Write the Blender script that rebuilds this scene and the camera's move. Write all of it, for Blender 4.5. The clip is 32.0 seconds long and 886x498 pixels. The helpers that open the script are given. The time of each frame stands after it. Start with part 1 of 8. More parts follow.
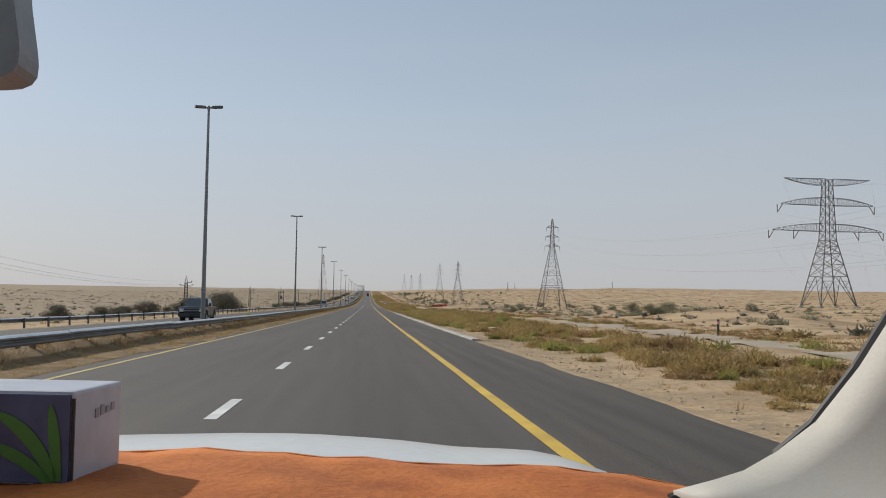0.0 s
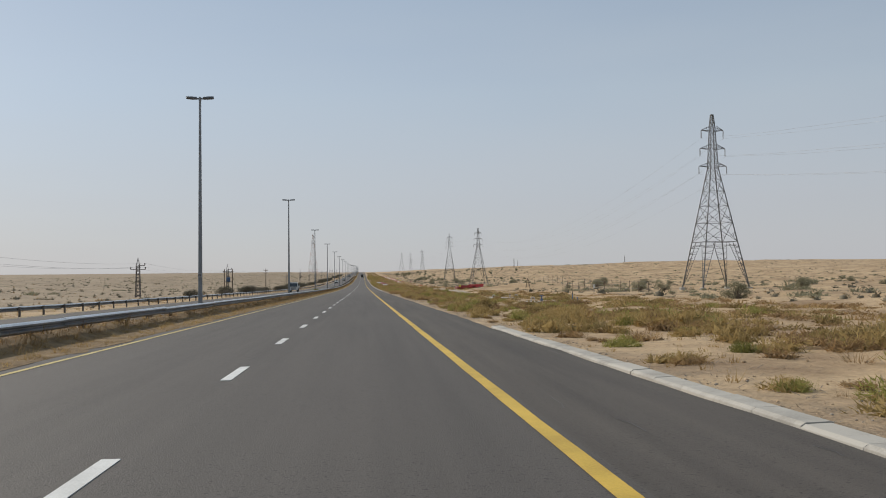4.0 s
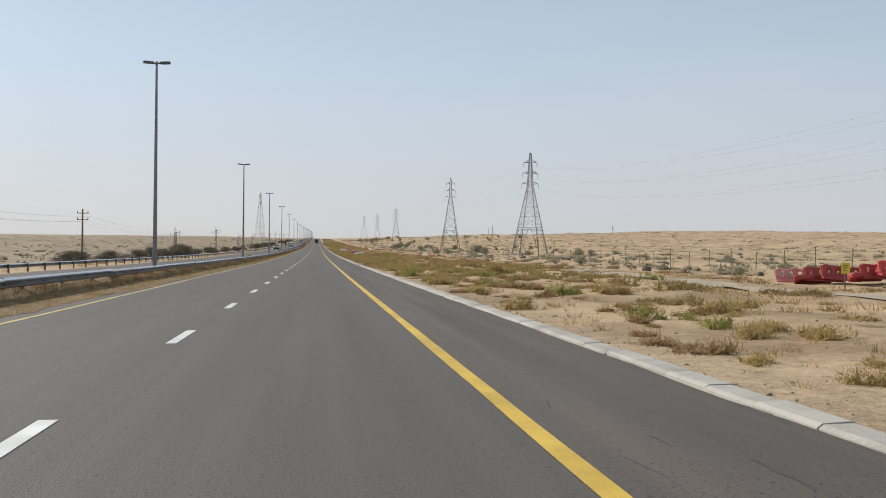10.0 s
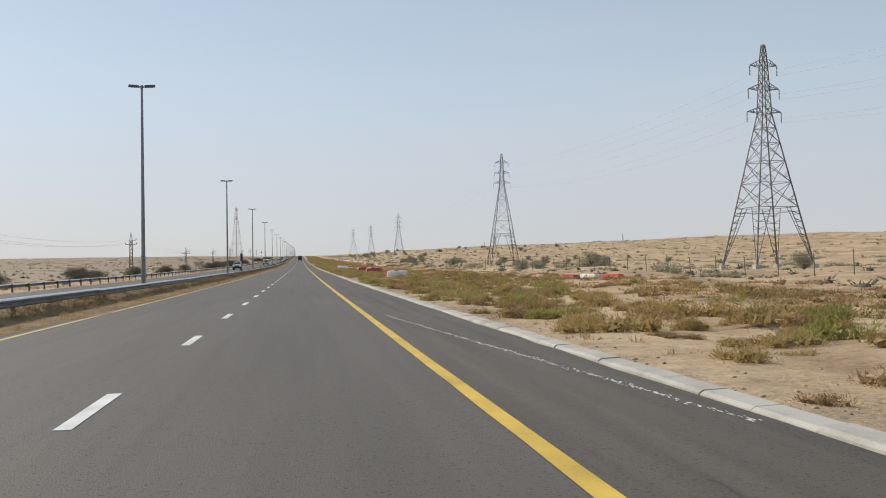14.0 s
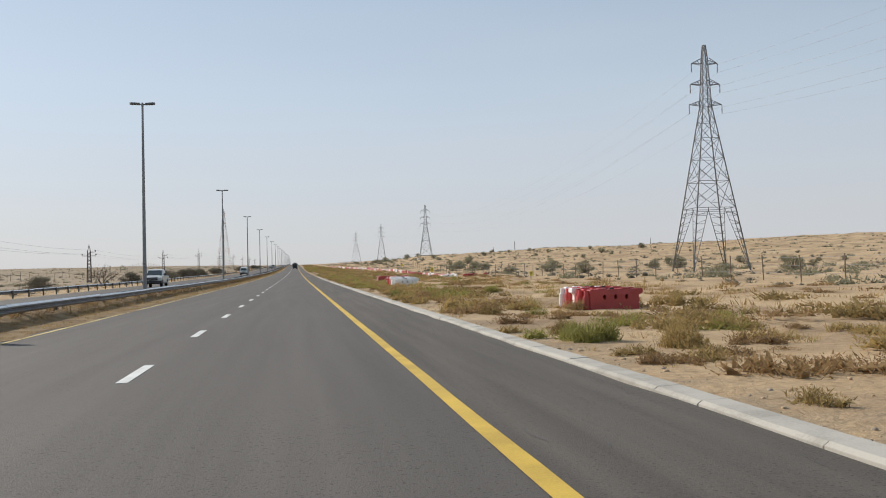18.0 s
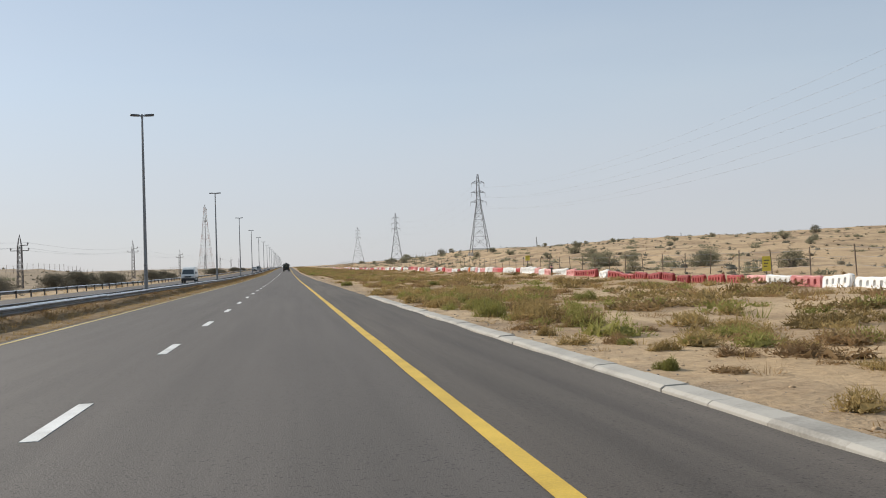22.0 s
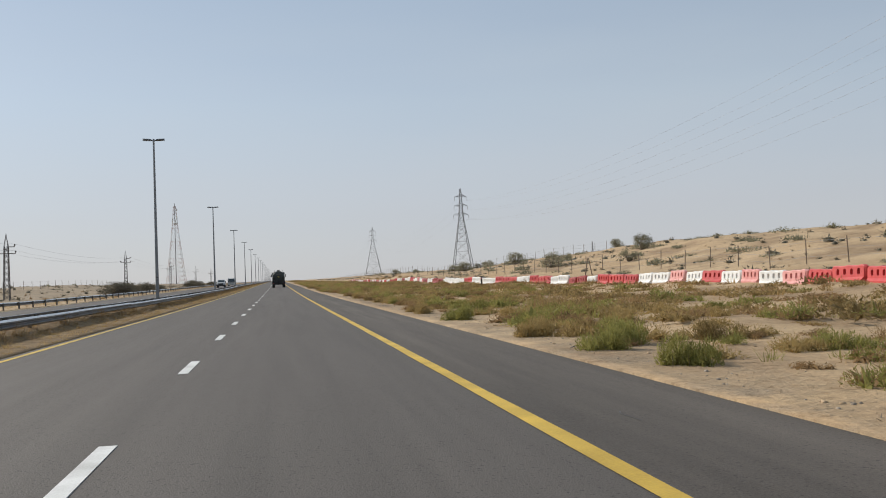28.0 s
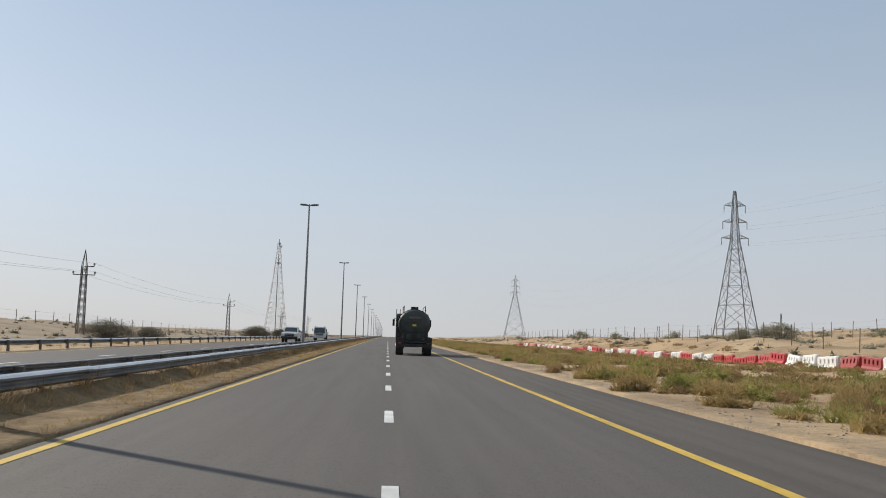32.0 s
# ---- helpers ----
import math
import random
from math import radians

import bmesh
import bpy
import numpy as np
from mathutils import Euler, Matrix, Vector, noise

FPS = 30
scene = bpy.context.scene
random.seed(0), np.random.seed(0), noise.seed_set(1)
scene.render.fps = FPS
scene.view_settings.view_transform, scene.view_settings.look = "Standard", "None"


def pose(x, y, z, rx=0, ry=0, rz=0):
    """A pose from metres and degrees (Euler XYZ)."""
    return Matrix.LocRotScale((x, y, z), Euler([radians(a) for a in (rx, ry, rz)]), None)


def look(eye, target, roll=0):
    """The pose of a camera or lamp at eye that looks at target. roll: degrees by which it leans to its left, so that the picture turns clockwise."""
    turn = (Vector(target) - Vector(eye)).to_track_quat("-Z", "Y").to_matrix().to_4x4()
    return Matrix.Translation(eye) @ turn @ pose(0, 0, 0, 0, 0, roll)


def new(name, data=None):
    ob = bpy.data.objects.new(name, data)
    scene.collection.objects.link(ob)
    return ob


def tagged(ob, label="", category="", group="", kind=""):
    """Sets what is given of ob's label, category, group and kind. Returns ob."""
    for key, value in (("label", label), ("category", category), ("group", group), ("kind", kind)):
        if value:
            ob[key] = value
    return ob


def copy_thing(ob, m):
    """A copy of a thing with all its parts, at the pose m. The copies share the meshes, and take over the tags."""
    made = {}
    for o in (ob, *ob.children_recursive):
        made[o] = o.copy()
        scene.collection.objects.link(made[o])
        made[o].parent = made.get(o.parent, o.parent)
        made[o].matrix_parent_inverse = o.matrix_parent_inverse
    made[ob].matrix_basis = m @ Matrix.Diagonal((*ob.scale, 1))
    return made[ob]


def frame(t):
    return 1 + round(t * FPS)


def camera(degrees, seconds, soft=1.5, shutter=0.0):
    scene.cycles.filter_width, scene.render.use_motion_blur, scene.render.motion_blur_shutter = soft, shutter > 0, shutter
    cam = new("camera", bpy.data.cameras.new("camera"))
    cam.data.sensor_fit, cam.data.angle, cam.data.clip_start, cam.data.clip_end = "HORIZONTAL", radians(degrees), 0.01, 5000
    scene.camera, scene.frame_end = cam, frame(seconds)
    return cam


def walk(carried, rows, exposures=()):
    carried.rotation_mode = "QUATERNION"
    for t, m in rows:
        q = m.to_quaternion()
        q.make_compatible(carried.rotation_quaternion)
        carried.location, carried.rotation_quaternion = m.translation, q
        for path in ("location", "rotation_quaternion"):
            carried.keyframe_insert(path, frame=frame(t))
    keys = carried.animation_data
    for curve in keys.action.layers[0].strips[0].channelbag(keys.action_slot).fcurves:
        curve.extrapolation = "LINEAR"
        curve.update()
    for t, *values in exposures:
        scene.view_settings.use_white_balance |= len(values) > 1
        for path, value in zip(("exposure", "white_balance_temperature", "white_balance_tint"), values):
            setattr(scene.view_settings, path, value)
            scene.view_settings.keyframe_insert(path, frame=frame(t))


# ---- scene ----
cam = camera(51.6, 32.0, soft=1.0)
# seconds, x, y, z, pitch, roll, yaw
PATH = [
    (0.0, 0.00, 0.00, 1.27, 3.17, -0.84, -4.68), (0.5, -0.05, 14.96, 1.18, 3.18, -0.73, -5.14), (1.0, -0.03, 29.92, 1.08, 2.97, -0.36, -5.24),
    (1.5, 0.05, 44.85, 0.97, 2.76, -0.09, -5.22), (2.0, 0.17, 59.74, 0.88, 2.35, 0.35, -5.12), (2.5, 0.14, 74.58, 0.79, 2.19, 0.65, -4.95),
    (3.0, 0.17, 89.46, 0.70, 2.10, 0.69, -4.94), (3.5, 0.18, 104.39, 0.62, 2.00, 0.66, -4.98), (4.0, 0.19, 119.35, 0.55, 1.95, 0.61, -5.02),
    (4.5, 0.23, 134.36, 0.48, 1.97, 0.63, -5.03), (5.0, 0.28, 149.37, 0.41, 2.30, 0.71, -4.94), (5.5, 0.34, 164.40, 0.34, 2.47, 1.14, -4.92),
    (6.0, 0.42, 179.44, 0.27, 2.30, 0.95, -5.07), (6.5, 0.44, 194.48, 0.21, 2.11, 0.97, -5.34), (7.0, 0.44, 209.52, 0.14, 1.87, 1.03, -5.63),
    (7.5, 0.42, 224.57, 0.08, 1.72, 0.77, -5.92), (8.0, 0.39, 239.62, 0.02, 1.58, 0.53, -6.15), (8.5, 0.40, 254.66, -0.04, 1.12, 0.28, -6.60),
    (9.0, 0.38, 269.69, -0.09, 0.70, -0.36, -7.08), (9.5, 0.36, 284.67, -0.15, 0.35, -0.55, -7.55), (10.0, 0.29, 299.58, -0.20, 0.06, -0.56, -7.82),
    (10.5, 0.22, 314.43, -0.24, -0.05, -0.42, -7.97), (11.0, 0.18, 329.26, -0.29, -0.11, -0.26, -8.05), (11.5, 0.17, 344.12, -0.32, 0.22, -0.06, -8.18),
    (12.0, 0.17, 359.00, -0.35, 0.36, 0.05, -8.33), (12.5, 0.17, 373.93, -0.38, 0.51, 0.31, -8.61), (13.0, 0.20, 388.96, -0.39, 0.74, 0.58, -8.62),
    (13.5, 0.22, 403.99, -0.40, 0.85, 0.60, -8.64), (14.0, 0.21, 418.96, -0.39, 1.01, 0.87, -8.84), (14.5, 0.23, 433.84, -0.38, 1.12, 0.97, -9.01),
    (15.0, 0.25, 448.72, -0.36, 1.19, 1.08, -9.03), (15.5, 0.28, 463.50, -0.33, 1.28, 1.24, -9.02), (16.0, 0.31, 478.23, -0.28, 1.36, 1.38, -9.00),
    (16.5, 0.34, 492.93, -0.21, 1.40, 1.42, -9.00), (17.0, 0.37, 507.63, -0.14, 1.47, 1.24, -9.03), (17.5, 0.37, 522.32, -0.07, 1.48, 1.18, -9.11),
    (18.0, 0.40, 536.97, 0.01, 1.53, 1.29, -9.11), (18.5, 0.44, 551.60, 0.09, 1.52, 1.33, -9.14), (19.0, 0.46, 566.21, 0.17, 1.49, 1.45, -9.26),
    (19.5, 0.47, 580.78, 0.26, 1.44, 1.53, -9.48), (20.0, 0.43, 595.34, 0.35, 1.55, 1.55, -9.53), (20.5, 0.38, 609.91, 0.45, 1.64, 1.58, -9.50),
    (21.0, 0.35, 624.53, 0.54, 1.68, 1.51, -9.48), (21.5, 0.38, 639.19, 0.64, 1.59, 1.65, -9.56), (22.0, 0.38, 653.84, 0.75, 1.59, 1.92, -9.61),
    (22.5, 0.36, 668.49, 0.87, 1.56, 2.00, -9.61), (23.0, 0.31, 683.11, 1.01, 1.56, 1.98, -9.72), (23.5, 0.25, 697.70, 1.15, 1.50, 2.21, -9.73),
    (24.0, 0.21, 712.26, 1.29, 1.65, 2.38, -9.92), (24.5, 0.21, 726.77, 1.43, 1.78, 2.37, -10.08), (25.0, 0.21, 741.26, 1.57, 1.98, 2.27, -10.08),
    (25.5, 0.16, 755.79, 1.71, 2.19, 2.46, -10.01), (26.0, 0.12, 770.34, 1.86, 2.25, 2.44, -10.02), (26.5, 0.04, 784.93, 2.02, 2.30, 2.36, -10.08),
    (27.0, -0.08, 799.51, 2.20, 2.35, 2.28, -10.15), (27.5, -0.21, 814.02, 2.39, 2.37, 2.24, -10.19), (28.0, -0.33, 828.51, 2.58, 2.43, 2.22, -10.23),
    (28.5, -0.48, 842.93, 2.77, 2.51, 2.18, -10.34), (29.0, -0.67, 857.25, 2.96, 2.59, 2.08, -10.10), (29.5, -0.86, 871.50, 3.14, 2.49, 1.85, -10.13),
    (30.0, -1.07, 885.66, 3.32, 2.59, 1.58, -10.02), (30.5, -1.27, 899.74, 3.51, 2.65, 0.84, -9.81), (31.0, -1.48, 913.79, 3.71, 3.84, -0.59, -8.81),
    (31.5, -1.68, 927.86, 3.92, 3.75, -1.43, -5.84), (32.0, -1.83, 941.93, 4.14, 6.39, -1.74, -3.48),
]
walk(cam, [(t, pose(x, y, z, 90 + p, r, w)) for t, x, y, z, p, r, w in PATH],
     exposures=[(0, -0.08), (8, -0.06), (9.2, 0.2), (26.3, 0.2), (27.6, 0.05), (30, 0.08), (31, 0.08), (32, 0.12)])

# ---- daylight: hazy sky, sun ahead on the left ----
SUN_AZ, SUN_EL = -47.8, 32.0          # degrees from the road's direction (+y), and above the horizon
world = bpy.data.worlds.new("hazy_sky")
scene.world = world
world.use_nodes = True
wn = world.node_tree
sky = wn.nodes.new("ShaderNodeTexSky")
sky.sky_type, sky.sun_disc = "NISHITA", False
sky.sun_elevation, sky.sun_rotation = radians(SUN_EL), radians(SUN_AZ)
sky.altitude, sky.air_density, sky.dust_density, sky.ozone_density = 60, 0.9, 0.7, 3.0
# thick pale haze lies over the blue, thickest at the horizon, with a thin uneven veil of high cloud
aim, aim_z = wn.nodes.new("ShaderNodeTexCoord"), wn.nodes.new("ShaderNodeSeparateXYZ")
wn.links.new(aim.outputs["Generated"], aim_z.inputs[0])


def sky_range(value, a, b, lo, hi):
    r = wn.nodes.new("ShaderNodeMapRange")
    for k, v in enumerate((a, b, lo, hi)):
        r.inputs[k + 1].default_value = v
    wn.links.new(value, r.inputs[0])
    return r.outputs[0]


def sky_mix(amount, first, second):
    m = wn.nodes.new("ShaderNodeMix")
    m.data_type = "RGBA"
    wn.links.new(amount, m.inputs[0])
    for k, v in ((6, first), (7, second)):
        if isinstance(v, tuple):
            m.inputs[k].default_value = (*v, 1)
        else:
            wn.links.new(v, m.inputs[k])
    return m.outputs[2]


streak = wn.nodes.new("ShaderNodeMapping")
streak.inputs["Scale"].default_value = (1.0, 1.6, 5.0)
streak.inputs["Rotation"].default_value = (0.25, 0.0, 0.0)
wn.links.new(aim.outputs["Generated"], streak.inputs[0])
veil = wn.nodes.new("ShaderNodeTexNoise")
veil.inputs["Scale"].default_value, veil.inputs["Detail"].default_value = 1.7, 5
wn.links.new(streak.outputs[0], veil.inputs["Vector"])
veil_amount = wn.nodes.new("ShaderNodeMath")
wn.links.new(sky_range(aim_z.outputs[2], 0.0, 0.22, 0.88, 0.58), veil_amount.inputs[0])
wn.links.new(sky_range(veil.outputs[0], 0.3, 0.7, -0.05, 0.05), veil_amount.inputs[1])
low = sky_mix(sky_range(aim_z.outputs[2], 0.0, 0.1, 0, 1), (5.18, 5.23, 5.6), (5.46, 5.48, 5.76))
mid = sky_mix(sky_range(aim_z.outputs[2], 0.08, 0.2, 0, 1), low, (5.75, 6.25, 6.5))
haze = sky_mix(sky_range(aim_z.outputs[2], 0.22, 0.4, 0, 1), mid, (4.5, 5.5, 6.4))
wn.links.new(sky_mix(veil_amount.outputs[0], sky.outputs[0], haze), wn.nodes["Background"].inputs[0])
wn.nodes["Background"].inputs[1].default_value = 0.1
sun = new("sun", bpy.data.lights.new("sun", "SUN"))
sun.data.energy, sun.data.angle, sun.data.color = 3.8, radians(0.8), (1.0, 0.93, 0.82)
sx, sy = math.sin(radians(SUN_AZ)), math.cos(radians(SUN_AZ))
sun.matrix_world = look((-300, 300, 300), (-300 - sx, 300 - sy, 300 - math.tan(radians(SUN_EL))))


# ---- materials ----
def surface(name, dark, light, scale=4.0, rough=0.7, bump=0.2, metal=0.0, fine=40.0, place="Object", island=0.0, dist=0.01):
    """Two colours mixed by noise at two sizes, with fine relief."""
    m = bpy.data.materials.new(name)
    m.use_nodes = True
    n, l = m.node_tree.nodes, m.node_tree.links
    bsdf = n["Principled BSDF"]
    if place == "World":
        co = n.new("ShaderNodeNewGeometry").outputs["Position"]
    else:
        co = n.new("ShaderNodeTexCoord").outputs["Object"]
    big, small = n.new("ShaderNodeTexNoise"), n.new("ShaderNodeTexNoise")
    for tex, s, d in ((big, scale, 5), (small, fine, 3)):
        tex.inputs["Scale"].default_value, tex.inputs["Detail"].default_value = s, d
        l.new(co, tex.inputs["Vector"])
    add = n.new("ShaderNodeMath")
    add.operation = "MULTIPLY_ADD"
    add.inputs[1].default_value, add.inputs[2].default_value = 0.4, -0.2
    l.new(small.outputs[0], add.inputs[0])
    tot = n.new("ShaderNodeMath")
    l.new(big.outputs[0], tot.inputs[0])
    l.new(add.outputs[0], tot.inputs[1])
    value = tot.outputs[0]
    if island:
        geo = n.new("ShaderNodeNewGeometry")
        info = n.new("ShaderNodeObjectInfo")
        a = n.new("ShaderNodeMath")
        a.operation = "MULTIPLY_ADD"
        l.new(geo.outputs["Random Per Island"], a.inputs[0])
        a.inputs[1].default_value, a.inputs[2].default_value = island, -island / 2
        b = n.new("ShaderNodeMath")
        b.operation = "MULTIPLY_ADD"
        l.new(info.outputs["Random"], b.inputs[0])
        b.inputs[1].default_value = island
        l.new(a.outputs[0], b.inputs[2])
        c = n.new("ShaderNodeMath")
        l.new(value, c.inputs[0])
        l.new(b.outputs[0], c.inputs[1])
        value = c.outputs[0]
    ramp = n.new("ShaderNodeValToRGB")
    ramp.color_ramp.elements[0].position, ramp.color_ramp.elements[1].position = 0.3, 0.72
    ramp.color_ramp.elements[0].color, ramp.color_ramp.elements[1].color = (*dark, 1), (*light, 1)
    l.new(value, ramp.inputs[0])
    l.new(ramp.outputs[0], bsdf.inputs["Base Color"])
    bsdf.inputs["Roughness"].default_value, bsdf.inputs["Metallic"].default_value = rough, metal
    if bump:
        bp = n.new("ShaderNodeBump")
        bp.inputs["Strength"].default_value, bp.inputs["Distance"].default_value = bump, dist
        l.new(small.outputs[0], bp.inputs["Height"])
        l.new(bp.outputs[0], bsdf.inputs["Normal"])
    return m


def plant_material(name, dark, light, patch=0.6, glow=0.42):
    """Leaves and blades: tone differs from clump to clump and leaf to leaf; light shines through them."""
    m = surface(name, dark, light, patch, 0.8, 0, fine=14, place="World", island=0.3)
    n, l = m.node_tree.nodes, m.node_tree.links
    thin = n.new("ShaderNodeBsdfTranslucent")
    mix = n.new("ShaderNodeMixShader")
    mix.inputs[0].default_value = glow
    bsdf = n["Principled BSDF"]
    bsdf.inputs["Specular IOR Level"].default_value = 0.2
    l.new(bsdf.inputs["Base Color"].links[0].from_socket, thin.inputs["Color"])
    l.new(bsdf.outputs[0], mix.inputs[1])
    l.new(thin.outputs[0], mix.inputs[2])
    l.new(mix.outputs[0], n["Material Output"].inputs["Surface"])
    return m


def sand_material():
    """Tan desert sand with gravelly grey-brown patches, ripples and footmarks."""
    m = bpy.data.materials.new("desert_sand")
    m.use_nodes = True
    n, l = m.node_tree.nodes, m.node_tree.links
    bsdf = n["Principled BSDF"]
    pos = n.new("ShaderNodeNewGeometry").outputs["Position"]

    def tex(scale, detail, rough=0.55):
        t = n.new("ShaderNodeTexNoise")
        t.inputs["Scale"].default_value, t.inputs["Detail"].default_value, t.inputs["Roughness"].default_value = scale, detail, rough
        l.new(pos, t.inputs["Vector"])
        return t.outputs[0]

    def ramp(value, *stops):
        r = n.new("ShaderNodeValToRGB")
        while len(r.color_ramp.elements) < len(stops):
            r.color_ramp.elements.new(0.5)
        for e, (p, c) in zip(r.color_ramp.elements, stops):
            e.position, e.color = p, (*c, 1)
        l.new(value, r.inputs[0])
        return r.outputs[0]

    def mix(f, a, b, kind="MIX"):
        x = n.new("ShaderNodeMix")
        x.data_type, x.blend_type = "RGBA", kind
        l.new(f, x.inputs[0])
        l.new(a, x.inputs[6])
        l.new(b, x.inputs[7])
        return x.outputs[2]

    base = ramp(tex(0.05, 6), (0.32, SAND_A), (0.5, SAND_B), (0.7, SAND_C))
    dirt = ramp(tex(0.6, 6, 0.65), (0.35, (0.29, 0.195, 0.118)), (0.7, (0.44, 0.315, 0.19)))
    patch = ramp(tex(0.16, 5), (0.46, (0, 0, 0)), (0.62, (1, 1, 1)))
    col = mix(patch, base, dirt)
    # grey gravel thrown up beside the asphalt
    xyz = n.new("ShaderNodeSeparateXYZ")
    l.new(pos, xyz.inputs[0])
    verge = n.new("ShaderNodeMapRange")
    verge.inputs[1].default_value, verge.inputs[2].default_value, verge.inputs[3].default_value, verge.inputs[4].default_value = 4.2, 6.4, 1.0, 0.0
    l.new(xyz.outputs[0], verge.inputs[0])
    inner = n.new("ShaderNodeMapRange")
    inner.inputs[1].default_value, inner.inputs[2].default_value = 3.6, 4.0
    l.new(xyz.outputs[0], inner.inputs[0])
    band = n.new("ShaderNodeMath")
    band.operation = "MULTIPLY"
    l.new(verge.outputs[0], band.inputs[0])
    l.new(inner.outputs[0], band.inputs[1])
    loose = n.new("ShaderNodeMath")
    loose.operation = "MULTIPLY"
    l.new(ramp(tex(0.9, 6, 0.7), (0.38, (0, 0, 0)), (0.62, (1, 1, 1))), loose.inputs[0])
    l.new(band.outputs[0], loose.inputs[1])
    gravel = ramp(tex(22.0, 4, 0.8), (0.35, (0.23, 0.168, 0.112)), (0.68, (0.45, 0.35, 0.235)))
    col = mix(loose.outputs[0], col, gravel)
    # brown soil of the median strip
    median = n.new("ShaderNodeMapRange")
    median.inputs[1].default_value, median.inputs[2].default_value = -4.9, -5.7
    l.new(xyz.outputs[0], median.inputs[0])
    beyond = n.new("ShaderNodeMapRange")
    beyond.inputs[1].default_value, beyond.inputs[2].default_value = -10.4, -9.4
    l.new(xyz.outputs[0], beyond.inputs[0])
    soil = n.new("ShaderNodeMath")
    soil.operation = "MULTIPLY"
    l.new(median.outputs[0], soil.inputs[0])
    l.new(beyond.outputs[0], soil.inputs[1])
    col = mix(soil.outputs[0], col, ramp(tex(1.1, 6, 0.7), (0.35, (0.17, 0.112, 0.06)), (0.7, (0.34, 0.238, 0.128))))
    # grey-brown soil left of x = -20, with haze painted into its tone
    left = n.new("ShaderNodeMapRange")
    for k, v in enumerate((-20, -30, 0.0, 0.75)):
        left.inputs[k + 1].default_value = v
    l.new(xyz.outputs[0], left.inputs[0])
    col = mix(left.outputs[0], col, ramp(tex(0.3, 6, 0.65), (0.35, (0.245, 0.194, 0.138)), (0.7, (0.39, 0.317, 0.23))))
    crumbs = ramp(tex(3.2, 8, 0.78), (0.36, (0.55, 0.5, 0.45)), (0.47, (1, 1, 1)))
    full = n.new("ShaderNodeValue")
    full.outputs[0].default_value = 0.6
    col = mix(full.outputs[0], col, crumbs, "MULTIPLY")
    grit = ramp(tex(9.0, 4, 0.7), (0.35, (0.62, 0.62, 0.62)), (0.6, (1, 1, 1)))
    one = n.new("ShaderNodeValue")
    one.outputs[0].default_value = 0.55
    col = mix(one.outputs[0], col, grit, "MULTIPLY")
    l.new(col, bsdf.inputs["Base Color"])
    bsdf.inputs["Roughness"].default_value = 0.95
    bsdf.inputs["Specular IOR Level"].default_value = 0.15
    b1, b2 = n.new("ShaderNodeBump"), n.new("ShaderNodeBump")
    b1.inputs["Strength"].default_value, b1.inputs["Distance"].default_value = 0.55, 0.2
    b2.inputs["Strength"].default_value, b2.inputs["Distance"].default_value = 0.85, 0.03
    l.new(tex(1.3, 6, 0.6), b1.inputs["Height"])
    l.new(tex(14.0, 4, 0.7), b2.inputs["Height"])
    l.new(b1.outputs[0], b2.inputs["Normal"])
    l.new(b2.outputs[0], bsdf.inputs["Normal"])
    return m


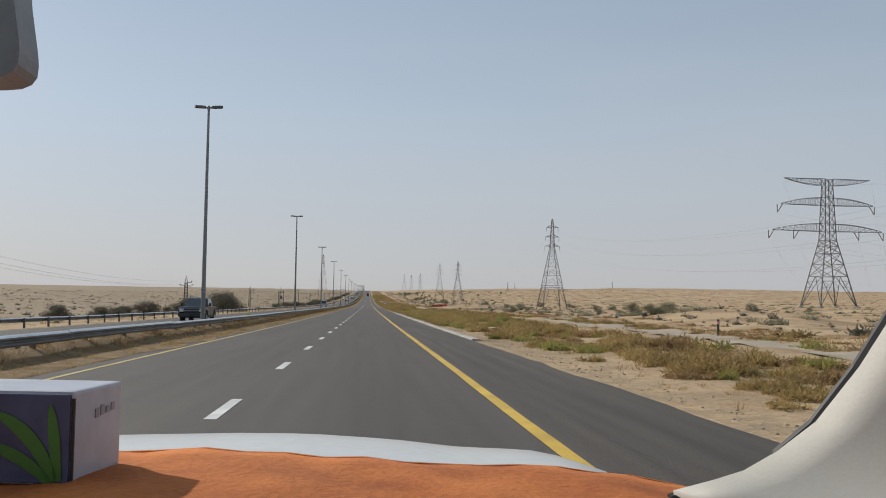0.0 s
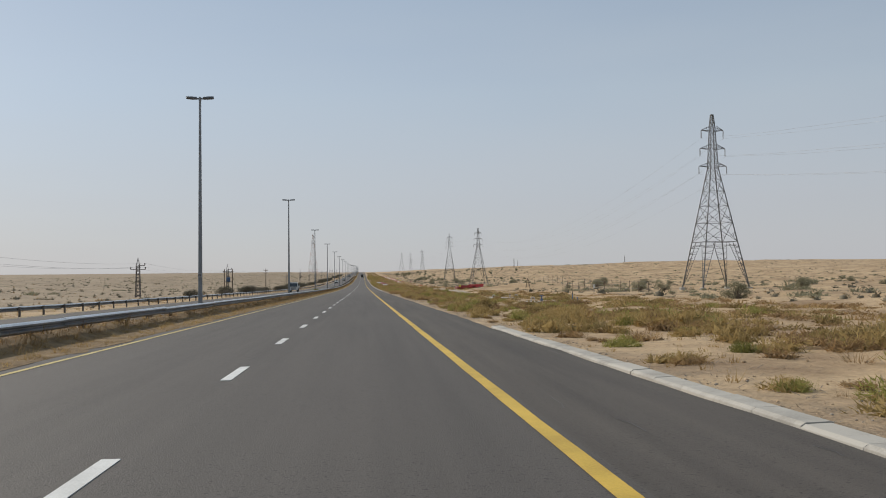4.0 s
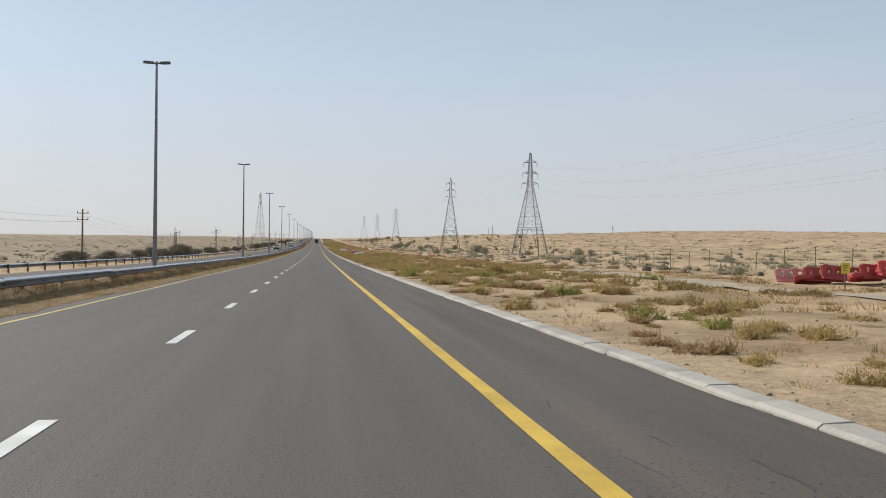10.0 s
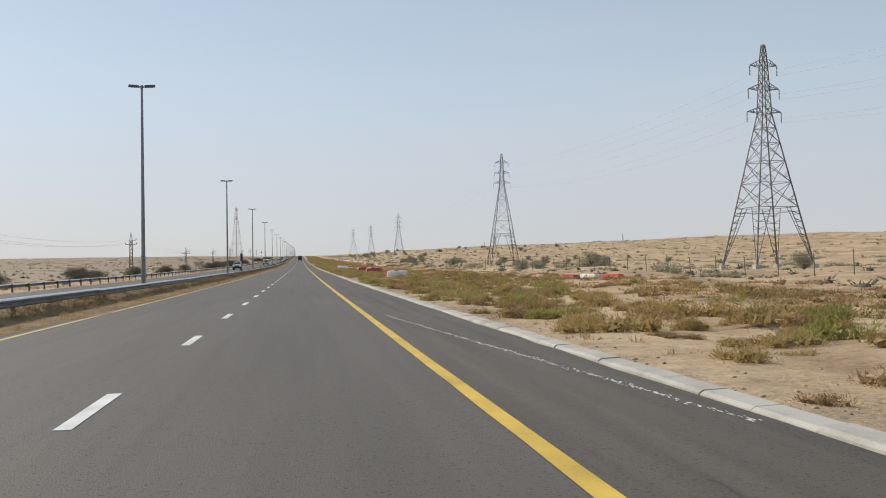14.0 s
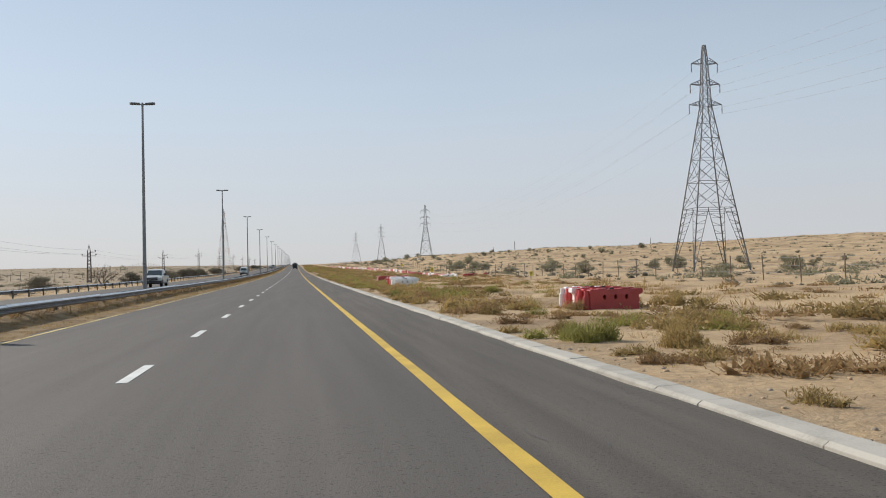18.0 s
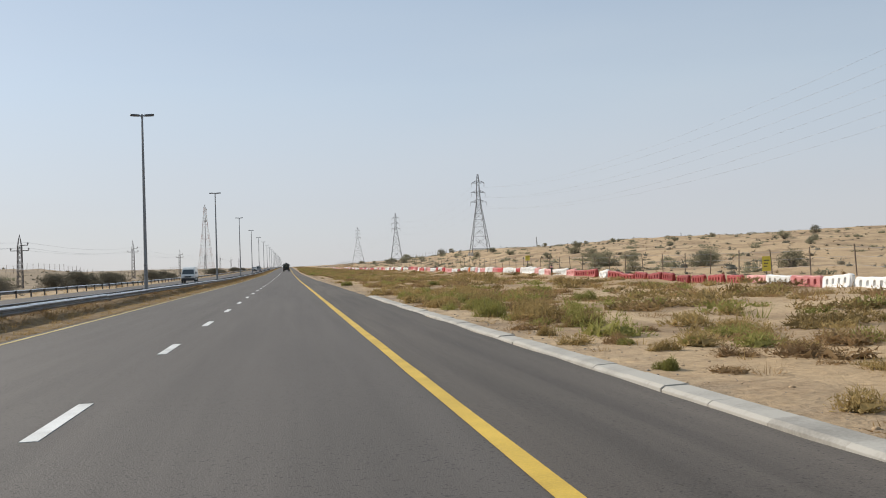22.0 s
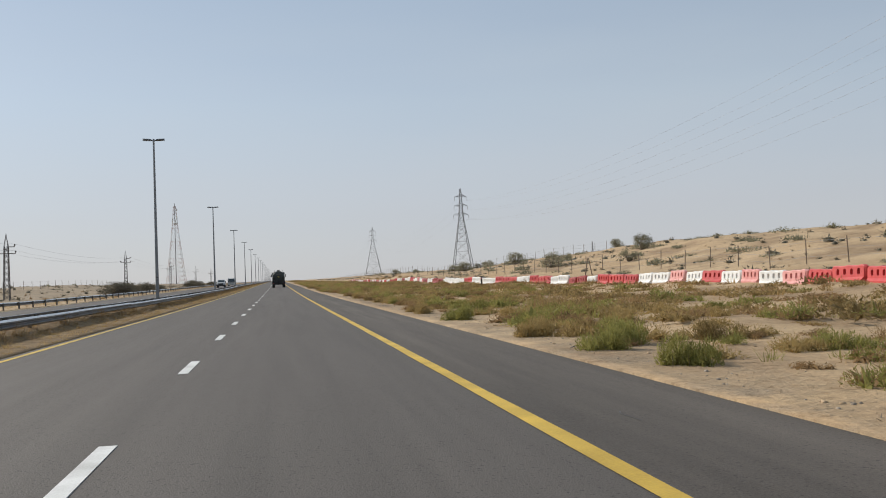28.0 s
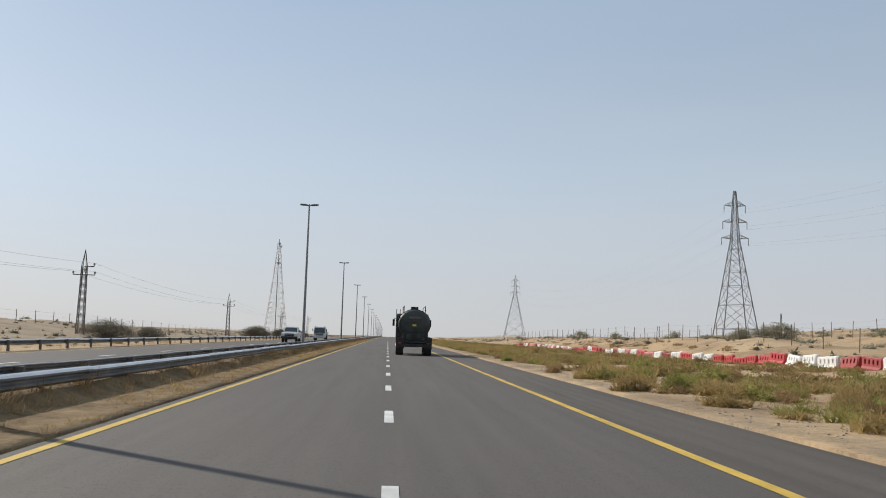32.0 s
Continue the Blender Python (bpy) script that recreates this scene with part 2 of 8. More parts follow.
def asphalt_material(name, dark, light, coarse):
    """Worn asphalt: long wheel-track streaks, blotches, and stone grain."""
    m = bpy.data.materials.new(name)
    m.use_nodes = True
    n, l = m.node_tree.nodes, m.node_tree.links
    bsdf = n["Principled BSDF"]
    pos = n.new("ShaderNodeNewGeometry").outputs["Position"]
    stretch = n.new("ShaderNodeVectorMath")
    stretch.operation = "MULTIPLY"
    stretch.inputs[1].default_value = (1.0, 0.03, 1.0)
    l.new(pos, stretch.inputs[0])
    outs = []
    for vec, s, d in ((stretch.outputs[0], 0.9, 4), (stretch.outputs[0], 3.5, 4), (pos, coarse, 4)):
        t = n.new("ShaderNodeTexNoise")
        t.inputs["Scale"].default_value, t.inputs["Detail"].default_value = s, d
        l.new(vec, t.inputs["Vector"])
        outs.append(t.outputs[0])
    s1, s2 = n.new("ShaderNodeMath"), n.new("ShaderNodeMath")
    l.new(outs[0], s1.inputs[0])
    l.new(outs[1], s1.inputs[1])
    l.new(s1.outputs[0], s2.inputs[0])
    l.new(outs[2], s2.inputs[1])
    third = n.new("ShaderNodeMath")
    third.operation = "MULTIPLY"
    third.inputs[1].default_value = 0.3333
    l.new(s2.outputs[0], third.inputs[0])
    r = n.new("ShaderNodeValToRGB")
    r.color_ramp.elements[0].position, r.color_ramp.elements[1].position = 0.32, 0.68
    r.color_ramp.elements[0].color, r.color_ramp.elements[1].color = (*dark, 1), (*light, 1)
    l.new(third.outputs[0], r.inputs[0])
    pit = n.new("ShaderNodeTexNoise")
    pit.inputs["Scale"].default_value, pit.inputs["Detail"].default_value = coarse * 0.55, 2
    l.new(pos, pit.inputs["Vector"])
    dark_pit = n.new("ShaderNodeValToRGB")
    dark_pit.color_ramp.elements[0].position, dark_pit.color_ramp.elements[1].position = 0.30, 0.40
    dark_pit.color_ramp.elements[0].color, dark_pit.color_ramp.elements[1].color = (0.45, 0.44, 0.43, 1), (1, 1, 1, 1)
    l.new(pit.outputs[0], dark_pit.inputs[0])
    both = n.new("ShaderNodeMix")
    both.data_type, both.blend_type = "RGBA", "MULTIPLY"
    both.inputs[0].default_value = 1.0
    l.new(r.outputs[0], both.inputs[6])
    l.new(dark_pit.outputs[0], both.inputs[7])
    # the first stretch is darker, reaching full tone at y = 285
    along, tone_scale, toned = n.new("ShaderNodeSeparateXYZ"), n.new("ShaderNodeMapRange"), n.new("ShaderNodeVectorMath")
    l.new(pos, along.inputs[0])
    for k, v in enumerate((225, 285, 0.82, 1.0)):
        tone_scale.inputs[k + 1].default_value = v
    l.new(along.outputs[1], tone_scale.inputs[0])
    toned.operation = "SCALE"
    l.new(both.outputs[2], toned.inputs[0])
    l.new(tone_scale.outputs[0], toned.inputs["Scale"])
    l.new(toned.outputs[0], bsdf.inputs["Base Color"])
    bsdf.inputs["Roughness"].default_value = 0.78
    bsdf.inputs["Specular IOR Level"].default_value = 0.35
    b = n.new("ShaderNodeBump")
    b.inputs["Strength"].default_value, b.inputs["Distance"].default_value = 0.5, 0.012
    l.new(outs[2], b.inputs["Height"])
    l.new(b.outputs[0], bsdf.inputs["Normal"])
    return m


def glass_material(name, tint, rough=0.05):
    m = bpy.data.materials.new(name)
    m.use_nodes = True
    b = m.node_tree.nodes["Principled BSDF"]
    b.inputs["Base Color"].default_value = (*tint, 1)
    b.inputs["Roughness"].default_value = rough
    b.inputs["Specular IOR Level"].default_value = 0.8
    return m


SAND_A, SAND_B, SAND_C = (0.462, 0.321, 0.184), (0.528, 0.378, 0.226), (0.568, 0.42, 0.263)
M_SAND = sand_material()
M_ROAD = asphalt_material("lane_asphalt", (0.0735, 0.0628, 0.0542), (0.1205, 0.1033, 0.09), 60.0)
M_SHOULDER = asphalt_material("shoulder_asphalt", (0.046, 0.0375, 0.0305), (0.136, 0.1125, 0.092), 62.0)
M_TRACK = surface("gravel_track", (0.31, 0.25, 0.18), (0.42, 0.345, 0.255), 0.7, 0.95, 0.5, fine=18, place="World", dist=0.02)
M_YELLOW = surface("yellow_line_paint", (0.46, 0.295, 0.036), (0.69, 0.45, 0.058), 1.4, 0.7, 0.3, fine=45, place="World")
M_YELLOW_OLD = surface("faded_yellow_line_paint", (0.40, 0.29, 0.09), (0.62, 0.48, 0.18), 1.1, 0.75, 0.3, fine=38, place="World")
M_WHITE_LINE = surface("white_line_paint", (0.50, 0.49, 0.46), (0.74, 0.73, 0.70), 2.0, 0.7, 0.3, fine=50, place="World")
M_KERB = surface("kerb_concrete", (0.25, 0.23, 0.198), (0.42, 0.39, 0.34), 1.5, 0.9, 0.4, fine=30, place="World", island=0.25)
M_CONCRETE = surface("concrete", (0.36, 0.34, 0.31), (0.52, 0.50, 0.46), 1.5, 0.9, 0.4, fine=25)
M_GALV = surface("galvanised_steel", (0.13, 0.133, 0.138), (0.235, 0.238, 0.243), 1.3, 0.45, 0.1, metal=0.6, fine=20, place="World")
# same steel, coloured much lighter to stand for sun and sky glint
M_GALV_GLINT = surface("steel_top_painted_glint", (0.62, 0.63, 0.64), (0.8, 0.805, 0.81), 0.9, 0.38, 0.05, metal=0.8, fine=12, place="World")
M_RAILBACK = surface("weathered_steel_post", (0.085, 0.078, 0.07), (0.17, 0.155, 0.14), 2.0, 0.6, 0.2, metal=0.4, fine=20)
M_POLE = surface("lamp_pole_steel", (0.17, 0.18, 0.19), (0.27, 0.28, 0.29), 0.8, 0.5, 0.1, metal=0.5, fine=15)
M_HEAD = surface("lamp_head_grey", (0.10, 0.105, 0.11), (0.16, 0.165, 0.17), 2, 0.5, 0.05, metal=0.3)
M_LENS = glass_material("lamp_lens", (0.5, 0.5, 0.48), 0.2)
M_LATTICE = surface("lattice_steel", (0.1, 0.095, 0.092), (0.175, 0.168, 0.163), 0.5, 0.55, 0.05, metal=0.6, fine=6)
M_LATTICE_OLD = surface("rusty_lattice_steel", (0.115, 0.1, 0.092), (0.2, 0.178, 0.165), 0.9, 0.7, 0.1, metal=0.3, fine=8)
M_INSUL = surface("insulator_porcelain", (0.10, 0.075, 0.06), (0.18, 0.14, 0.11), 3, 0.3, 0)
M_WIRE = surface("aluminium_cable", (0.28, 0.28, 0.29), (0.38, 0.38, 0.39), 1, 0.5, 0, metal=0.6)
M_WOOD = surface("weathered_wood", (0.12, 0.085, 0.06), (0.24, 0.18, 0.13), 2, 0.85, 0.4, fine=30)
# distance haze is mixed into this red, leaving it pale and greyish
M_TOWER_RED = surface("tower_hazed_red_paint", (0.46, 0.34, 0.315), (0.56, 0.43, 0.4), 1, 0.6, 0.05)
M_TOWER_WHITE = surface("tower_white_paint", (0.55, 0.55, 0.54), (0.7, 0.7, 0.68), 1, 0.6, 0.05)
M_BAR_RED = surface("red_plastic", (0.40, 0.032, 0.035), (0.56, 0.066, 0.062), 2.0, 0.5, 0.08, fine=25, island=0.35)
M_BAR_WHITE = surface("white_plastic", (0.62, 0.61, 0.58), (0.82, 0.81, 0.79), 2.0, 0.5, 0.08, fine=25, island=0.2)
M_BAR_PINK = surface("sun_bleached_red_plastic", (0.52, 0.16, 0.15), (0.68, 0.34, 0.31), 2.0, 0.55, 0.08, fine=25, island=0.4)
M_BAR_DARK = surface("dusty_dark_red_plastic", (0.22, 0.025, 0.025), (0.36, 0.05, 0.045), 2.0, 0.55, 0.08, fine=25, island=0.3)
M_BAR_ORANGE = surface("orange_plastic", (0.62, 0.15, 0.035), (0.74, 0.22, 0.06), 2.0, 0.5, 0.08, fine=25)
M_GRASS_GREEN = plant_material("fresh_green_weed", (0.15, 0.145, 0.042), (0.335, 0.31, 0.098))
M_OLIVE = plant_material("olive_weed", (0.185, 0.132, 0.058), (0.41, 0.297, 0.125), 0.4)
M_GRASS_DRY = plant_material("golden_dry_grass", (0.25, 0.155, 0.06), (0.47, 0.33, 0.145), 0.35)
M_GRASS_BROWN = plant_material("brown_dry_weed", (0.17, 0.105, 0.055), (0.37, 0.245, 0.12), 0.4)
M_LEAF = plant_material("grey_green_leaves", (0.13, 0.122, 0.076), (0.29, 0.272, 0.18), 0.5)
M_LEAF_DARK = plant_material("dark_bush_leaves", (0.078, 0.072, 0.052), (0.185, 0.165, 0.12), 0.5, 0.25)
M_LEAF_DUSTY = plant_material("dusty_scrub_leaves", (0.17, 0.145, 0.1), (0.31, 0.26, 0.18), 0.3, 0.25)
M_STEM = surface("dry_stems", (0.10, 0.08, 0.06), (0.22, 0.18, 0.14), 3, 0.85, 0)
M_STONE = surface("loose_stone", (0.16, 0.13, 0.1), (0.33, 0.275, 0.215), 2, 0.9, 0.3, place="World", island=0.5)
M_CLOD = surface("sand_crust", (0.25, 0.175, 0.105), (0.42, 0.3, 0.185), 2, 0.95, 0.3, place="World", island=0.5)
M_TYRE = surface("tyre_rubber", (0.015, 0.015, 0.015), (0.035, 0.034, 0.033), 4, 0.85, 0.2)
M_RIM = surface("wheel_rim", (0.25, 0.25, 0.26), (0.4, 0.4, 0.41), 4, 0.4, 0.05, metal=0.7)
M_CAR_WHITE = surface("white_car_paint", (0.55, 0.55, 0.53), (0.64, 0.64, 0.62), 1.5, 0.25, 0.02)
M_CAR_DARK = surface("dark_grey_car_paint", (0.014, 0.016, 0.02), (0.03, 0.033, 0.038), 1.5, 0.25, 0.02, metal=0.3)
M_PLASTIC_DARK = surface("black_trim", (0.02, 0.02, 0.021), (0.045, 0.045, 0.046), 3, 0.6, 0.1)
M_GLASS = glass_material("dark_car_glass", (0.03, 0.04, 0.045))
M_LIGHT_LENS = glass_material("headlight_lens", (0.6, 0.6, 0.6), 0.1)
M_TAIL = surface("red_tail_light", (0.25, 0.02, 0.02), (0.35, 0.03, 0.03), 5, 0.3, 0)
M_TANK = surface("dirty_green_black_tank", (0.018, 0.024, 0.022), (0.055, 0.062, 0.055), 1.2, 0.55, 0.15, fine=12)
M_TRUCK_DARK = surface("greasy_black_chassis", (0.012, 0.012, 0.012), (0.04, 0.038, 0.035), 2, 0.7, 0.2)
M_BLUE = surface("blue_painted_steel", (0.05, 0.10, 0.20), (0.10, 0.17, 0.30), 3, 0.5, 0.1)
M_SIGN_YELLOW = surface("yellow_sign", (0.62, 0.48, 0.04), (0.72, 0.58, 0.07), 3, 0.5, 0.03)
M_SIGN_BACK = surface("dark_sign_panel", (0.03, 0.03, 0.03), (0.06, 0.058, 0.05), 3, 0.6, 0.05)
M_SUEDE = surface("orange_suede", (0.33, 0.08, 0.011), (0.6, 0.185, 0.036), 9.0, 0.95, 0.5, fine=140, dist=0.004)
M_CREAM = surface("cream_pillar_trim", (0.40, 0.39, 0.35), (0.47, 0.455, 0.415), 6, 0.6, 0.15, fine=300, dist=0.001)
M_BOX_BLUE = surface("dark_blue_carton", (0.03, 0.045, 0.11), (0.09, 0.12, 0.24), 12, 0.45, 0.02)
M_BOX_WHITE = surface("white_carton", (0.36, 0.38, 0.44), (0.48, 0.5, 0.56), 10, 0.45, 0.02)
M_BOX_GREEN = surface("printed_green_leaf", (0.03, 0.13, 0.02), (0.07, 0.24, 0.04), 14, 0.45, 0)
M_INK = surface("grey_print", (0.2, 0.2, 0.24), (0.3, 0.3, 0.34), 14, 0.5, 0)
M_MIRROR_BACK = surface("grey_mirror_housing", (0.2, 0.215, 0.23), (0.29, 0.305, 0.32), 20, 0.6, 0.3, fine=260, dist=0.001)

# ---- the lie of the land ----
ROAD_Z = [0.1, 0.06, -0.07, -0.46, -0.78, -1.06, -1.31, -1.53, -1.69, -1.72, -1.59, -1.31, -0.95, -0.53, 0.04, 0.63, 1.41, 2.18, 3.09, 4.1,
          5.08, 6.05, 7.0, 7.95, 8.89, 9.83, 10.77, 11.7, 12.64, 13.6, 14.5, 15.4, 16.3, 17.1, 17.7, 18.0, 18.1, 18.0, 17.6, 17.1, 16.6]
ROAD_Z = np.array(ROAD_Z)       # every 60 m from y = -120


def road_z(y):
    s = np.clip((np.asarray(y, float) + 120) / 60, 1, len(ROAD_Z) - 3.001)
    i = s.astype(int)
    u = s - i
    a, b, c, d = ROAD_Z[i - 1], ROAD_Z[i], ROAD_Z[i + 1], ROAD_Z[i + 2]
    return b + 0.5 * u * (c - a + u * (2 * a - 5 * b + 4 * c - d + u * (3 * (b - c) + d - a)))


def step(a, b, x):
    u = np.clip((x - a) / (b - a), 0, 1)
    return u * u * (3 - 2 * u)


def waves(x, y, s, k=0.0):
    """Smooth uneven swell, about -1 to 1, with hills about s metres apart."""
    q = 6.283 / s
    return (np.sin(q * (x * 0.83 + y * 0.41) + k) * np.sin(q * (y * 0.71 - x * 0.37) + 2.1 * k + 1)
            + 0.6 * np.sin(q * 1.73 * (x * 0.31 - y * 0.92) + 3 * k) * np.sin(q * 1.41 * (x * 0.95 + y * 0.2) + k + 2)
            + 0.35 * np.sin(q * 3.1 * (x * 0.6 + y * 0.75) + 5 * k + 1) * np.sin(q * 2.7 * (y * 0.5 - x * 0.8) + 0.5)) / 1.4


def lower(y):
    """How far the opposite carriageway lies under ours."""
    return 0.24 * (1 - step(450, 800, y))


def land(x, y):
    """Height of the sand at x, y."""
    x, y = np.asarray(x, float), np.asarray(y, float)
    z = road_z(y)
    r, le = np.maximum(x, 0), np.maximum(-x, 0)
    far = (5.6 + 1.0 * step(600, 1000, y)) * np.clip((r - 20) / 280, 0, 1) ** 2
    plateau = 6.4 * step(640, 950, y) * (1 - 0.6 * step(1050, 1300, y)) * np.where(r < 120, np.exp(-((r - 120) / 55) ** 2), 1)
    knoll = 3.2 * np.exp(-((r - 60) / 22) ** 2) * np.exp(-((y - 930) / 140) ** 2)
    hl = 4.6 - 3.3 * step(350, 1450, y)
    left = hl * np.clip((le - 24) / 130, 0, 1) ** 1.5
    dune = 2.6 * np.exp(-((le - 52) / 14) ** 2) * np.exp(-((y - 845) / 60) ** 2) + 1.6 * np.exp(-((le - 48) / 12) ** 2) * np.exp(-((y - 1040) / 70) ** 2)
    out = z + far + plateau + knoll + left + dune
    rough = step(12, 45, r) + step(24, 60, le)
    out = out + 0.09 * step(4.6, 9, r) * waves(x, y, 5.0, 1.3) + 0.10 * step(5, 9, r) * waves(x, y, 17, 0.4)
    out = out + rough * (0.35 * waves(x, y, 26, 2.2) + 0.8 * step(30, 120, np.maximum(r, le)) * waves(x, y, 85, 0.9))
    # spoil heaps of bare sand beside the track
    out = out + 1.6 * np.exp(-((x - 34) / 9) ** 2 - ((y - 302) / 13) ** 2) + 1.2 * np.exp(-((x - 37) / 9) ** 2 - ((y - 92) / 16) ** 2)
    out = out + 0.36 * np.exp(-((x - 22) / 3.0) ** 2) * step(695, 730, y) * (0.9 + 0.15 * waves(x, y, 9, 3)) * (1 - 0.8 * step(800, 915, y)) * (1 - 0.7 * step(980, 1060, y))
    # bank of sand behind the barrier row
    out = out + 1.15 * np.exp(-((x - 30) / 5.0) ** 2) * step(992, 1028, y) * (1 - step(1120, 1220, y)) - 0.32 * np.exp(-((x - 21) / 3.5) ** 2) * step(982, 1008, y)
    # sand banked up under the near guard rail
    out = out + 0.33 * np.exp(-((x + 7.75) / 0.5) ** 2) * (0.8 + 0.3 * waves(x, y, 7, 2.0))
    # the roadbeds lie a little under their surfacing
    out = out - lower(y) * step(8.9, 10.2, le)
    bed = np.where((x > -5.75) & (x < 4.0), -0.12, 0.0) + np.where((x > -18.6) & (x < -9.9), -0.12, 0.0)
    edge = -0.03 * (np.abs(x) < 30)
    return out + bed + edge


# ---- helpers for building ----
def link_mesh(name, bm, material, parent=None, label="", smooth=False):
    me = bpy.data.meshes.new(name)
    bm.to_mesh(me)
    bm.free()
    for mt in material if isinstance(material, (list, tuple)) else (material,):
        me.materials.append(mt)
    if smooth:
        for p in me.polygons:
            p.use_smooth = True
    ob = new(name, me)
    if parent is not None:
        ob.parent = parent
    if label:
        tagged(ob, label)
    return ob


def part(name, bm, material, parent, label="", smooth=False):
    return link_mesh(name, bm, material, parent, label, smooth)


def holder(name, label, category, group="", kind=""):
    return tagged(new(name), label, category, group, kind)


def box_bm(x0, x1, y0, y1, z0, z1, bevel=0.0, bm=None):
    own = bm if bm is not None else bmesh.new()
    r = bmesh.ops.create_cube(own, size=1)
    for v in r["verts"]:
        v.co = Vector(((x0 + x1) / 2 + v.co.x * (x1 - x0), (y0 + y1) / 2 + v.co.y * (y1 - y0), (z0 + z1) / 2 + v.co.z * (z1 - z0)))
    if bevel:
        es = list({e for v in r["verts"] for e in v.link_edges})
        bmesh.ops.bevel(own, geom=es, offset=bevel, segments=2, affect="EDGES", profile=0.6)
    return own


def beam(bm, a, b, w, w2=None):
    """A square bar from a to b, w thick."""
    a, b = Vector(a), Vector(b)
    d = (b - a).normalized()
    u = d.cross(Vector((0, 0, 1)) if abs(d.z) < 0.95 else Vector((1, 0, 0))).normalized()
    v = d.cross(u)
    w2 = w if w2 is None else w2
    ring = []
    for p, s in ((a, w / 2), (b, w2 / 2)):
        ring.append([bm.verts.new(p + u * s * i + v * s * j) for i, j in ((1, 1), (-1, 1), (-1, -1), (1, -1))])
    for k in range(4):
        bm.faces.new((ring[0][k], ring[0][(k + 1) % 4], ring[1][(k + 1) % 4], ring[1][k]))
    bm.faces.new(ring[0][::-1])
    bm.faces.new(ring[1])


def tube(bm, a, b, r, r2=None, seg=8):
    a, b = Vector(a), Vector(b)
    d = (b - a).normalized()
    u = d.cross(Vector((0, 0, 1)) if abs(d.z) < 0.95 else Vector((1, 0, 0))).normalized()
    v = d.cross(u)
    r2 = r if r2 is None else r2
    rings = [[bm.verts.new(p + (u * math.cos(6.2832 * k / seg) + v * math.sin(6.2832 * k / seg)) * s) for k in range(seg)] for p, s in ((a, r), (b, r2))]
    for k in range(seg):
        bm.faces.new((rings[0][k], rings[0][(k + 1) % seg], rings[1][(k + 1) % seg], rings[1][k]))
    bm.faces.new(rings[0][::-1])
    bm.faces.new(rings[1])


def extrude_profile(points, x0, x1, bevel=0.0, bm=None):
    """A side outline (y, z) drawn across from x0 to x1."""
    own = bm if bm is not None else bmesh.new()
    a = [own.verts.new((x0, y, z)) for y, z in points]
    b = [own.verts.new((x1, y, z)) for y, z in points]
    k = len(points)
    fs = [own.faces.new(a), own.faces.new(b[::-1])]
    for i in range(k):
        fs.append(own.faces.new((a[i], b[i], b[(i + 1) % k], a[(i + 1) % k])))
    bmesh.ops.recalc_face_normals(own, faces=fs)
    if bevel:
        es = list({e for f in fs for e in f.edges})
        bmesh.ops.bevel(own, geom=es, offset=bevel, segments=2, affect="EDGES", profile=0.6)
    return own


def strip(name, rows, material, label, parent=None, thick=0.0, category=""):
    """A ribbon over the land: rows of left and right edge points, with an optional skirt downwards."""
    bm = bmesh.new()
    top = [[bm.verts.new(p) for p in row] for row in rows]
    for a, b in zip(top, top[1:]):
        for k in range(len(a) - 1):
            bm.faces.new((a[k], a[k + 1], b[k + 1], b[k]))
    if thick:
        low = [[bm.verts.new(Vector(row[j]) - Vector((0, 0, thick))) for j in (0, -1)] for row in rows]
        for (a, b), (la, lb) in zip(zip(top, top[1:]), zip(low, low[1:])):
            bm.faces.new((a[0], b[0], lb[0], la[0]))
            bm.faces.new((b[-1], a[-1], la[1], lb[1]))
    bmesh.ops.recalc_face_normals(bm, faces=bm.faces)
    ob = link_mesh(name, bm, material, parent)
    return tagged(ob, label, category, kind="structure") if parent is None else ob


def cloud_mesh(name, verts, faces, material):
    me = bpy.data.meshes.new(name)
    verts, faces = np.asarray(verts, np.float32), np.asarray(faces, np.int32)
    me.vertices.add(len(verts))
    me.vertices.foreach_set("co", verts.ravel())
    k = faces.shape[1]
    me.loops.add(faces.size)
    me.loops.foreach_set("vertex_index", faces.ravel())
    me.polygons.add(len(faces))
    me.polygons.foreach_set("loop_start", np.arange(0, faces.size, k, dtype=np.int32))
    me.polygons.foreach_set("loop_total", np.full(len(faces), k, np.int32))
    me.materials.append(material)
    me.update(calc_edges=True)
    return me


